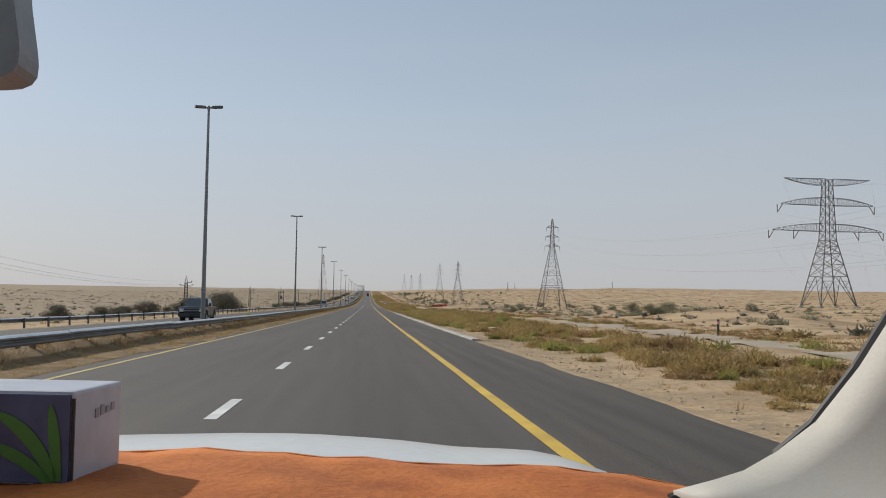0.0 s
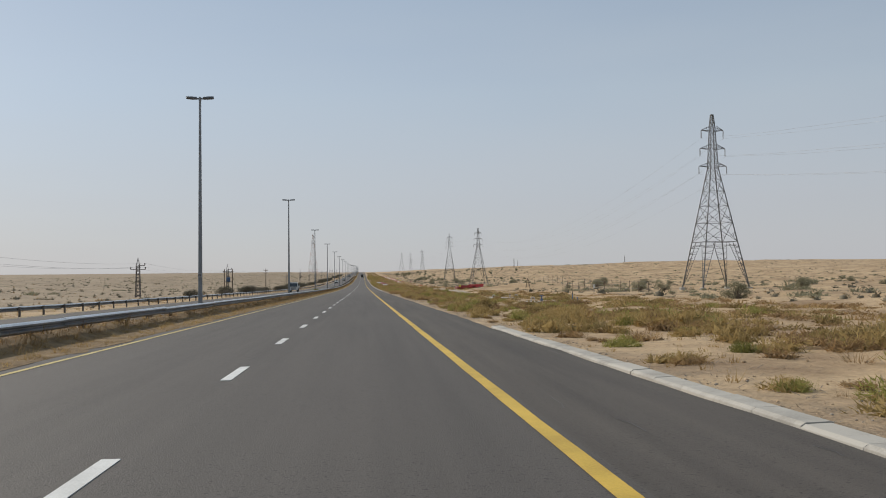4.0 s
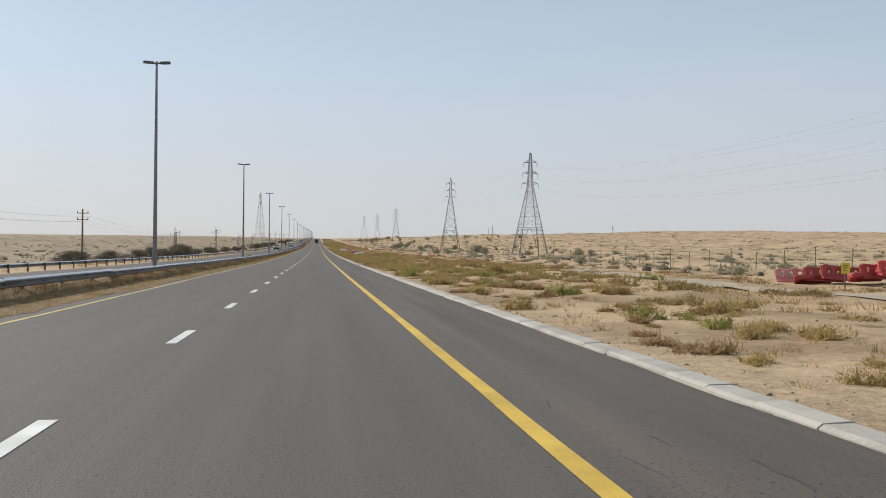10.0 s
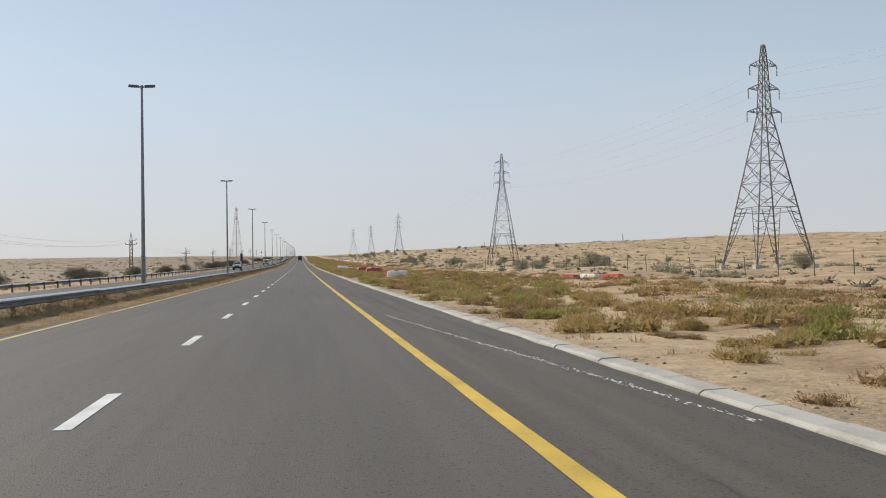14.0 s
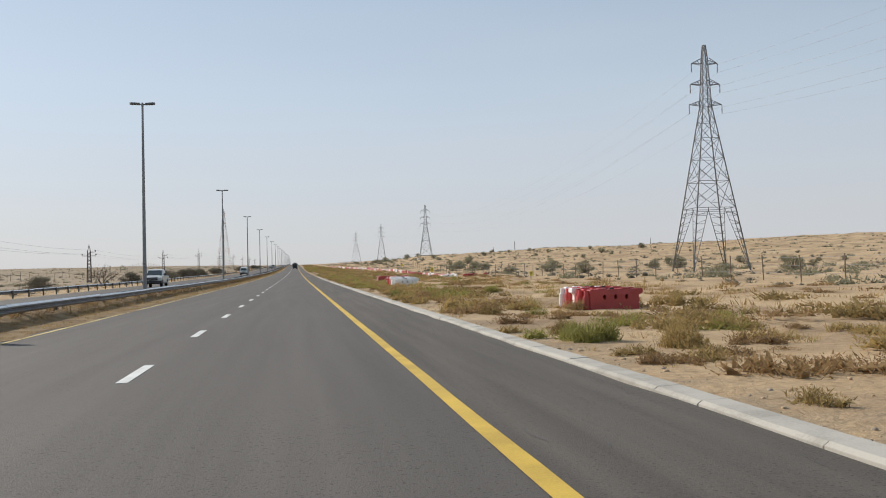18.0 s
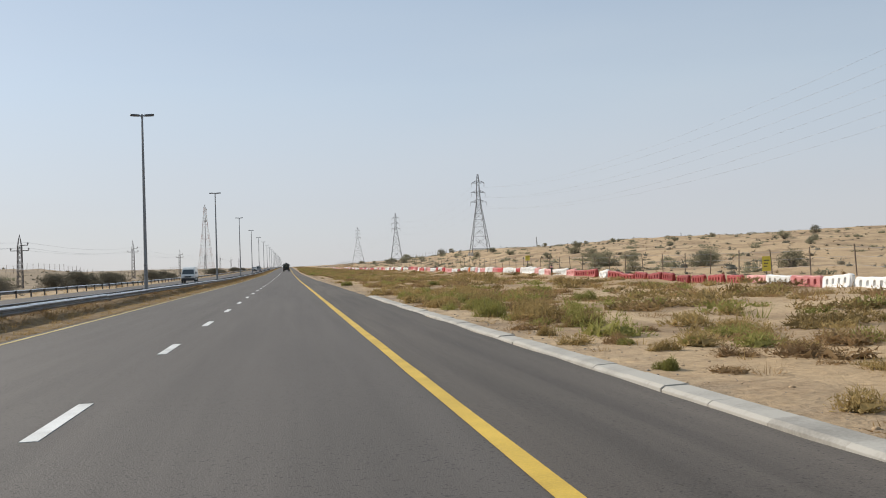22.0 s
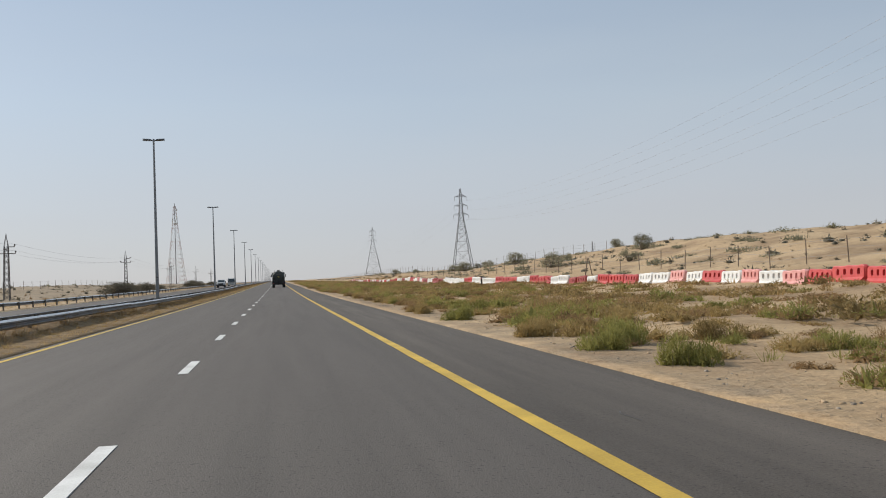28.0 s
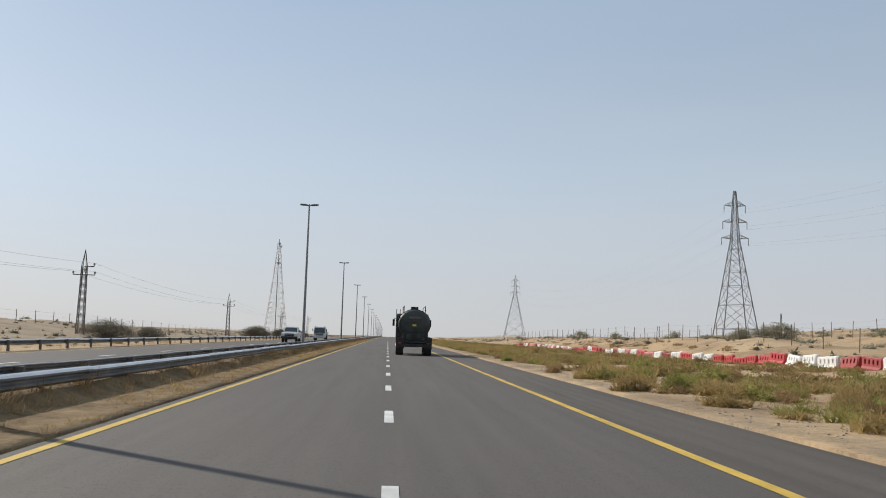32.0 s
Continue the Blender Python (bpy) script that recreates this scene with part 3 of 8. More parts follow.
# ---- ground ----
def build_ground():
    xs = np.concatenate([np.arange(-2600, -400, 100), np.arange(-400, -120, 20), np.arange(-120, -40, 4), np.arange(-40, -20, 1.0), np.array([-19.5, -19.0, -18.61, -18.59, -16, -13, -10.5, -9.91, -9.89, -9.3, -8.8, -8.4, -8.1, -7.8, -7.5, -7.2, -6.9, -6.5, -6.1, -5.76, -5.74, -3, 0, 2, 3.99, 4.01, 4.3, 4.7, 5.2]),
                         np.arange(5.7, 26, 0.6), np.arange(26, 60, 1.5), np.arange(60, 160, 5), np.arange(160, 420, 15), np.arange(420, 2601, 100)])
    ys = np.concatenate([np.arange(-400, -60, 30), np.arange(-60, 1180, 2.4), np.arange(1180, 1500, 8), np.arange(1500, 2200, 25), np.arange(2200, 4801, 130)])
    gx, gy = np.meshgrid(xs, ys)
    gz = land(gx, gy)
    v = np.stack([gx.ravel(), gy.ravel(), gz.ravel()], 1)
    nx, ny = len(xs), len(ys)
    i = np.arange((ny - 1) * nx).reshape(ny - 1, nx)[:, :-1].ravel()
    f = np.stack([i, i + 1, i + 1 + nx, i + nx], 1)
    me = cloud_mesh("ground", v, f, M_SAND)
    me.polygons.foreach_set("use_smooth", np.ones(len(f), bool))
    return tagged(new("ground", me), "tan desert sand with low dunes and gravelly patches", "ground", kind="structure")


build_ground()

# ---- road ----
X_LEFT, X_DASH, X_RIGHT = -5.50, -1.758, 1.89
road_ys = np.concatenate([np.arange(-120, 1300, 6), np.arange(1300, 2201, 20)])
rnd = random.Random(5)


def cross(y, *xs, up=0.0):
    z = float(road_z(y))
    return [(x, y, z + up) for x in xs]


road = strip("road", [cross(y, -5.72 + rnd.uniform(-.03, .03), -3.6, -1.8, 0.0, 1.99) for y in road_ys], M_ROAD, "grey worn asphalt carriageway of a desert highway", thick=0.3)
shoulder = strip("road_shoulder", [cross(y, 1.99, 3.0, 4.05 + rnd.uniform(-.02, .06) + 0.07 * (1 + float(waves(4.0, y, 9.0, 0.6))) * (0 if 30 < y < 152 or 300 < y < 700 else 1)) for y in np.concatenate([np.arange(-120, 1200, 1.3), np.arange(1200, 2201, 20)])], M_SHOULDER,
                 "dark coarse asphalt hard shoulder beside the lane", thick=0.3)
opposite = strip("opposite_road", [cross(y, -18.6, -14.2, -9.9, up=0.02 - float(lower(y))) for y in road_ys], M_ROAD, "grey asphalt carriageway beyond the guard rail", thick=0.3)
line_ys = np.concatenate([np.arange(-120, 1200, 1.7), np.arange(1200, 2201, 20)])
# the painted edges wander a little along the road: y, shift of the right line, shift of the left line
WANDER = ((0, -0.07, 0.2), (120, -0.07, 0.15), (230, -0.03, 0.08), (275, 0.04, 0.1), (318, 0.03, 0.3), (345, 0.02, 0.05), (610, 0.04, -0.03), (870, -0.01, 0.0), (2200, 0, 0))


def edge_line(x, w, parent, up, y0, y1, shift, material):
    rows = []
    for y in line_ys[(line_ys >= y0 - 1) & (line_ys <= y1 + 1)]:
        c = x + (float(np.interp(y, [r[0] for r in WANDER], [r[shift] for r in WANDER])) if shift else 0)
        rows.append(cross(y, c - w / 2 + rnd.uniform(-.008, .008), c + w / 2 + rnd.uniform(-.008, .008), up=up - (0 if parent is road else float(lower(y)))))
    strip("edge_line", rows, material, "", parent)


edge_line(X_RIGHT, 0.17, road, 0.006, -120, 2200, 1, M_YELLOW)
edge_line(X_LEFT, 0.11, road, 0.006, -120, 835, 2, M_YELLOW_OLD)
edge_line(X_LEFT, 0.13, road, 0.006, 838, 2200, 2, M_YELLOW)
for x in (-18.2, -10.4):
    edge_line(x, 0.12, opposite, 0.026, -120, 2200, 0, M_YELLOW_OLD)


def slope_pose(x, y, up=0.0, turn=0.0):
    """On the road's surface, tilted with its slope."""
    a = math.degrees(math.atan2(float(road_z(y + 1) - road_z(y - 1)), 2))
    return pose(x, y, float(road_z(y)) + up, a, 0, turn)


def dash_mesh():
    bm = box_bm(-0.075, 0.075, -1.1, 1.1, 0.001, 0.007)
    me = bpy.data.meshes.new("lane_dash")
    bm.to_mesh(me)
    bm.free()
    me.materials.append(M_WHITE_LINE)
    return me


dash_me = dash_mesh()
# the crew's spacing drifts a little along the road: y, metres ahead of even spacing
DRIFT = ((0, 0), (52, -0.2), (163, -0.3), (231, 0.0), (273, 0.7), (331, 0.9), (411, 0.6), (436, 0.8), (525, 0.6), (566, 0.25), (598, -0.1), (655, -0.6), (703, -0.9), (752, -1.15), (843, 0.95), (893, 0.8), (928, 0.35))
for k in range(-3, 150):
    y = 3.64 + 8.148 * k
    y += float(np.interp(y, *zip(*DRIFT)))
    ob = new("lane_dash", dash_me)
    ob.parent = road
    ob.matrix_basis = slope_pose(X_DASH, y)
for k in range(-3, 110):
    ob = new("lane_dash", dash_me)
    ob.parent = opposite
    ob.matrix_basis = slope_pose(-14.3, 5.0 + 11 * k, 0.022 - float(lower(5.0 + 11 * k)))
far_dash = bmesh.new()
for k in range(150, 235):
    y = 3.64 + 8.148 * k
    z = float(road_z(y)) + 0.008
    far_dash.faces.new([far_dash.verts.new((X_DASH + a, y + b, z + b * 0.015)) for a, b in ((-.075, -1.1), (.075, -1.1), (.075, 1.1), (-.075, 1.1))])
tagged(part("far_lane_dashes", far_dash, M_WHITE_LINE, road), kind="stuff")

# worn white line on the shoulder, broken into flakes
worn = bmesh.new()
wr = random.Random(8)
for k in range(560):
    u = wr.random()
    x = 2.45 + 1.45 * (1 - u) ** 1.1 + wr.gauss(0, 0.03)
    y = 426 + 17 * u
    s, q = wr.uniform(0.004, 0.012), wr.uniform(0.012, 0.045)
    z = float(road_z(y)) + 0.005
    worn.faces.new([worn.verts.new((x + a * s + wr.uniform(-.006, .006), y + b * q, z)) for a, b in ((-1, -1), (1, -1), (1.2, 0.2), (0.7, 1), (-1, 0.8))])
tagged(part("worn_line_flakes", worn, M_WHITE_LINE, shoulder, "flaked white paint line"), kind="stuff")

# sealed cracks and skid marks
M_TAR = surface("tar_seal", (0.04, 0.038, 0.036), (0.07, 0.066, 0.063), 3, 0.6, 0.1, place="World")
for x0, y0, length, seed in ((0.15, 249, 6.0, 1), (-0.3, 700, 5, 2), (2.9, 62, 5, 3), (2.4, 340, 4, 4)):
    cr = random.Random(seed)
    bm = bmesh.new()
    x, last = x0, None
    for k in range(int(length / 0.22)):
        y = y0 + 0.22 * k
        x += cr.uniform(-0.06, 0.06)
        w = cr.uniform(0.004, 0.012)
        pair = [bm.verts.new((x - w, y, float(road_z(y)) + 0.004)), bm.verts.new((x + w, y, float(road_z(y)) + 0.004))]
        if last:
            bm.faces.new((last[0], last[1], pair[1], pair[0]))
        last = pair
    part("crack", bm, M_TAR, road if x0 < 2 else shoulder)


# short hairline cracks and pits beside the edge line
cr = random.Random(31)
hair = bmesh.new()
for k in range(420):
    x, y = cr.choice((2.15, 2.3, 2.6, 3.3, 3.8)) + cr.gauss(0, 0.08), cr.uniform(-5, 1000)
    a, w = cr.uniform(-0.6, 0.6), cr.uniform(0.002, 0.007)
    last = None
    for j in range(cr.choice((3, 4, 6))):
        pair = [hair.verts.new((x - w, y, float(road_z(y)) + 0.004)), hair.verts.new((x + w, y, float(road_z(y)) + 0.004))]
        if last:
            hair.faces.new((last[0], last[1], pair[1], pair[0]))
        last = pair
        x, y = x + cr.uniform(-.05, .05) + 0.03 * a, y + cr.uniform(0.08, 0.3)
tagged(part("hairline_cracks", hair, M_TAR, shoulder), kind="stuff")


# gravel service tracks
def track(name, points, width, label):
    rows = []
    for (x0, y0), (x1, y1) in zip(points, points[1:]):
        k = max(2, int(math.hypot(x1 - x0, y1 - y0) / 2))
        d = Vector((x1 - x0, y1 - y0)).normalized()
        for i in range(k):
            u = i / k
            x, y = x0 + (x1 - x0) * u, y0 + (y1 - y0) * u
            rows.append([(x + d.y * o, y - d.x * o, float(land(x + d.y * o, y - d.x * o)) + 0.035) for o in (-width, -width / 2, 0, width / 2, width)])
    return strip(name, rows, M_TRACK, label, category="track")


def smooth_line(pts, n=6):
    out = []
    for i in range(len(pts) - 1):
        p0, p1, p2, p3 = pts[max(i - 1, 0)], pts[i], pts[i + 1], pts[min(i + 2, len(pts) - 1)]
        for k in range(n):
            u = k / n
            out.append(tuple(0.5 * (2 * b + (c - a) * u + (2 * a - 5 * b + 4 * c - d) * u * u + (3 * b - a - 3 * c + d) * u ** 3) for a, b, c, d in zip(p0, p1, p2, p3)))
    return out + [pts[-1]]


# sand blown over the median edge of the asphalt
drift = bmesh.new()
dr = random.Random(4)
for k in range(150):
    y, w, q = dr.uniform(-10, 830), dr.uniform(0.08, 0.36), dr.uniform(0.5, 2.6)
    z = float(road_z(y))
    a = float(road_z(y + q) - road_z(y)) / q
    drift.faces.new([drift.verts.new((-5.78 + u * w * dr.uniform(.75, 1.2), y + v * q, z + a * v * q + 0.009)) for u, v in ((0, -1.1), (0.5, -0.8), (0.95, -0.3), (1, 0.2), (0.6, 0.7), (0, 1.1))])
tagged(part("sand_drift", drift, M_SAND, road, "blown sand over the line"), kind="stuff")
track("service_track", smooth_line([(14.5, 20), (17, 52), (19, 90), (27, 118), (46, 138), (80, 150)]), 1.6, "grey compacted gravel track through the sand")
track("service_track", smooth_line([(13.5, 240), (15.6, 262), (16.8, 282), (17.5, 302), (18.2, 322), (18.8, 350), (24, 385)]), 1.3, "pale compacted gravel track through the sand")


# ---- guard rails ----
def mesh_from(bm, name, material):
    me = bpy.data.meshes.new(name)
    bm.to_mesh(me)
    bm.free()
    me.materials.append(material)
    return me


def rail_beam_mesh(length, side):
    """W-section steel rail, its waves on the traffic side."""
    prof = [(-0.03, 0.604), (-0.015, 0.62), (0.03, 0.624), (0.07, 0.605), (0.085, 0.565), (0.085, 0.53), (0.02, 0.49), (0.02, 0.465), (0.08, 0.425), (0.08, 0.4), (0.045, 0.365), (0.0, 0.35)]
    bm = bmesh.new()
    loops = []
    for y in (-length / 2 - 0.12, length / 2 + 0.12):
        f = [bm.verts.new((side * x, y, z)) for x, z in prof]
        b = [bm.verts.new((side * (x - 0.012), y, z)) for x, z in prof]
        loops.append((f, b))
    (f0, b0), (f1, b1) = loops
    for i in range(len(prof) - 1):
        # the upper four faces carry the painted highlight, the rest plain steel
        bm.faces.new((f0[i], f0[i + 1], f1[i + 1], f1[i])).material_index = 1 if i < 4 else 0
        bm.faces.new((b0[i + 1], b0[i], b1[i], b1[i + 1]))
    for i in (0, len(prof) - 1):
        bm.faces.new((f0[i], f1[i], b1[i], b0[i]))
    for f, b in loops:
        for i in range(len(prof) - 1):
            bm.faces.new((f[i], b[i], b[i + 1], f[i + 1]))
    bmesh.ops.recalc_face_normals(bm, faces=bm.faces)
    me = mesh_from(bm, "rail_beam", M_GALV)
    me.materials.append(M_GALV_GLINT)
    return me


def rail_post_mesh(side):
    bm = box_bm(-0.16 * side - 0.05, -0.16 * side + 0.05, -0.06, 0.06, -0.3, 0.60)
    box_bm(-0.11 if side > 0 else 0.0, 0.0 if side > 0 else 0.11, -0.05, 0.05, 0.36, 0.58, 0, bm)
    return mesh_from(bm, "rail_post", M_RAILBACK)


POST_NEAR, POST_FAR = rail_post_mesh(1), rail_post_mesh(-1)
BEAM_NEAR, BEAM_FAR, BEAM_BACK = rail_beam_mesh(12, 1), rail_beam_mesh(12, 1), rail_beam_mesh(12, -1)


def guard_rail(x, y0, beam_me, post_me, label, down=0.05):
    thing = holder("guard_rail", label, "guard rail", "guard rails along the road")
    thing.matrix_basis = pose(x, y0, float(road_z(y0)) - 0.02)
    inv = thing.matrix_basis.inverted()
    far = 1 if x < -12 else 0.5 if x < -9 else 0
    for k in range(5):
        b = new("rail_beam", beam_me)
        b.parent = thing
        b.matrix_basis = inv @ slope_pose(x, y0 + 6 + 12 * k, -down - far * float(lower(y0 + 6 + 12 * k)) + 0.012 * ((k * 7 + int(y0)) % 3 - 1))
    for k in range(15):
        p = new("rail_post", post_me)
        p.parent = thing
        p.matrix_basis = inv @ slope_pose(x, y0 + 2 + 4 * k, -down - far * float(lower(y0 + 2 + 4 * k)))
    return thing


for k in range(-2, 20):
    guard_rail(-7.55, 60 * k, BEAM_NEAR, POST_NEAR, "grey galvanised W-beam guard rail on short steel posts")
    guard_rail(-9.3, 60 * k + 3, BEAM_BACK, POST_FAR, "dull W-beam guard rail turned to the far lanes", 0.12)
    guard_rail(-19.6, 60 * k, BEAM_FAR, POST_FAR, "weathered W-beam guard rail on steel posts beyond the far lanes", 0.06)
for x in (-7.55, -9.3, -19.6):
    bm = bmesh.new()
    ys = list(range(1200, 2160, 20))
    for a, b in zip(ys, ys[1:]):
        beam(bm, (x, a, float(road_z(a)) + 0.45), (x, b, float(road_z(b)) + 0.45), 0.26)
        beam(bm, (x - 0.15, a, float(road_z(a)) - 0.2), (x - 0.15, a, float(road_z(a)) + 0.6), 0.1)
    tagged(link_mesh("distant_guard_rail", bm, M_GALV), "distant steel guard rail running to the crest", "guard rail", kind="stuff")


# ---- street lamps in the median ----
def street_lamp():
    thing = holder("street_lamp", "tall grey steel street lamp with two flat lamp heads", "street lamp", "street lamps in the median")
    bm = bmesh.new()
    tube(bm, (0, 0, -0.4), (0, 0, 11.6), 0.125, 0.06, 12)
    part("pole", bm, M_POLE, thing, smooth=False)
    bm = box_bm(-0.24, 0.24, -0.24, 0.24, -0.2, 0.06, 0.02)
    part("base_plate", bm, M_CONCRETE, thing)
    bm = bmesh.new()
    tube(bm, (-0.22, 0, 11.62), (0.22, 0, 11.62), 0.045, None, 8)
    tube(bm, (0, 0, 11.5), (0, 0, 11.72), 0.075, 0.06, 10)
    part("bracket", bm, M_POLE, thing)
    for s in (-1, 1):
        bm = bmesh.new()
        out = [(0.16, 0.07), (0.26, 0.13), (0.54, 0.16), (0.68, 0.12), (0.74, 0.05)]
        loops = []
        for up, k in ((0.0, 0.85), (0.06, 1.0), (0.13, 0.7)):
            pts = [(s * x, w * k) for x, w in out] + [(s * x, -w * k) for x, w in reversed(out)]
            loops.append([bm.verts.new((x, y, 11.58 + up + 0.05 * (abs(x) - 0.16))) for x, y in pts])
        bm.faces.new(loops[0])
        bm.faces.new(loops[-1])
        for a, b in zip(loops, loops[1:]):
            for i in range(len(a)):
                bm.faces.new((a[i], a[(i + 1) % len(a)], b[(i + 1) % len(a)], b[i]))
        bmesh.ops.recalc_face_normals(bm, faces=bm.faces)
        head = part("lamp_head", bm, M_HEAD, thing)
        bm = box_bm(0.28 if s > 0 else -0.64, 0.64 if s > 0 else -0.28, -0.10, 0.10, 11.585, 11.60, 0.003)
        bmesh.ops.rotate(bm, verts=bm.verts, cent=(0, 0, 11.59), matrix=Matrix.Rotation(-s * 0.05, 3, "Y"))
        part("lens", bm, M_LENS, head)
    bm = box_bm(-0.1, 0.1, -0.127, -0.117, 1.85, 2.1, 0.003)
    plate = part("number_plate", bm, M_RIM, thing, "small dull plate with black marks")
    bm = bmesh.new()
    for k in range(3):
        box_bm(-0.07 + 0.05 * k, -0.04 + 0.05 * k, -0.131, -0.127, 1.92, 2.03, 0, bm)
    part("mark", bm, M_SIGN_BACK, plate)
    return thing


LAMP_X = -8.58
lamp_ys = [48.87, 109.54, 170.09, 230.45, 291.33, 351.83, 412.72, 472.9, 533.6, 594.27, 654.98, 715.0, 775.32, 835.2, 895.17, 955.65, 1016.4, 1076.88]
lamp_ys = [48.87 - 60.5] + lamp_ys + [1076.88 + 60.5 * k for k in range(1, 18)]
first_lamp = street_lamp()
for i, y in enumerate(lamp_ys):
    m = pose(LAMP_X, y, float(road_z(y)), 0, 0, random.Random(i).uniform(-2, 2))
    if i == 0:
        first_lamp.matrix_basis = m
    else:
        copy_thing(first_lamp, m)

# warning signal head standing behind the rail
sig = holder("signal_post", "dark signal head on a thin post behind the guard rail", "signal post")
bm = bmesh.new()
tube(bm, (0, 0, -0.3), (0, 0, 2.0), 0.05, None, 8)
part("post", bm, M_RAILBACK, sig)
sb = part("signal_box", box_bm(-0.17, 0.17, -0.1, 0.1, 1.95, 3.05, 0.03), M_SIGN_BACK, sig)
for k in range(3):
    bm = bmesh.new()
    tube(bm, (0, -0.16, 2.18 + 0.32 * k), (0, -0.09, 2.18 + 0.32 * k), 0.11, 0.1, 12)
    part("lens", bm, M_PLASTIC_DARK, sb)
sig.matrix_basis = pose(-8.5, 559.4, float(road_z(559.4)))


# ---- kerb ----
def kerb_stone_mesh(length):
    bm = extrude_profile([(0.0, -0.12), (0.0, 0.012), (0.045, 0.042), (0.29, 0.052), (0.32, 0.042), (0.32, -0.12)], -length / 2, length / 2, 0.005)
    bmesh.ops.rotate(bm, verts=bm.verts, cent=(0, 0, 0), matrix=Matrix.Rotation(-math.pi / 2, 3, "Z"))
    return mesh_from(bm, "kerb_stone", M_KERB)


KERB_RUNS = [(36, 148), (303, 384.4), (387.7, 522.2), (525.2, 698)]
kerb_me = kerb_stone_mesh(1.045)
kr = random.Random(3)
for a, b in KERB_RUNS:
    kerb = holder("kerb", "pale low concrete kerb of butted stones along the shoulder", "kerb", "kerb runs", "structure")
    n = int((b - a) / 1.05)
    kerb.matrix_basis = pose(4.11, a, float(road_z(a)))
    inv = kerb.matrix_basis.inverted()
    for k in range(n):
        y = a + 0.525 + 1.05 * k
        ob = new("kerb_stone", kerb_me)
        ob.parent = kerb
        ob.matrix_basis = inv @ slope_pose(4.11 + kr.uniform(-.01, .01), y, kr.uniform(-.008, .008)) @ pose(0, 0, 0, kr.uniform(-.15, .15), kr.uniform(-1, 1), kr.uniform(-.2, .2))


# stones turned outwards beside the drain gap
chute = holder("drain_kerb", "short run of kerb stones turned outwards beside the drain gap", "kerb", "kerb runs", "structure")
chute.matrix_basis = pose(4.5, 525.1, float(road_z(525.1)))
for k, (x, y, a) in enumerate(((0.1, -0.25, -38), (0.75, -0.72, -66), (1.7, -0.95, -84))):
    ob = new("kerb_stone", kerb_me)
    ob.parent = chute
    ob.matrix_basis = pose(x, y, -0.03 * k, 0, 2, a)


# ---- lattice structures ----
def lattice_faces(bm, sect, brace):
    """X-bracing and rings of a four-legged tower; sect: (height, half width) from the bottom up."""
    for (z0, w0), (z1, w1) in zip(sect, sect[1:]):
        c0 = [Vector((i * w0, j * w0, z0)) for i, j in ((1, 1), (-1, 1), (-1, -1), (1, -1))]
        c1 = [Vector((i * w1, j * w1, z1)) for i, j in ((1, 1), (-1, 1), (-1, -1), (1, -1))]
        for k in range(4):
            beam(bm, c0[k], c1[(k + 1) % 4], brace)
            beam(bm, c0[(k + 1) % 4], c1[k], brace)
            beam(bm, c1[k], c1[(k + 1) % 4], brace)


def arm_bm(side, z, half, root, reach_z, depth, brace):
    """A triangular crossarm from the tower body out to its tip."""
    bm = bmesh.new()
    tip = Vector((side * half, 0, z + reach_z))
    lo = [Vector((side * root, j * root, z)) for j in (-1, 1)]
    hi = [Vector((side * root, j * root, z + depth)) for j in (-1, 1)]
    for p in lo + hi:
        beam(bm, p, tip, brace)
    n = 4
    for j in (0, 1):
        for k in range(n):
            u, u2 = k / n, (k + 1) / n
            beam(bm, lo[j].lerp(tip, u), hi[j].lerp(tip, u2), brace * 0.7)
    for k in range(1, n):
        beam(bm, lo[0].lerp(tip, k / n), lo[1].lerp(tip, k / n), brace * 0.6)
    return bm


def insulator_bm(x, z, length):
    bm = bmesh.new()
    tube(bm, (x, 0, z), (x, 0, z - length), 0.025, None, 6)
    for k in range(7):
        zz = z - 0.12 - (length - 0.2) * k / 6
        tube(bm, (x, 0, zz), (x, 0, zz - 0.05), 0.1, 0.05, 8)
    return bm


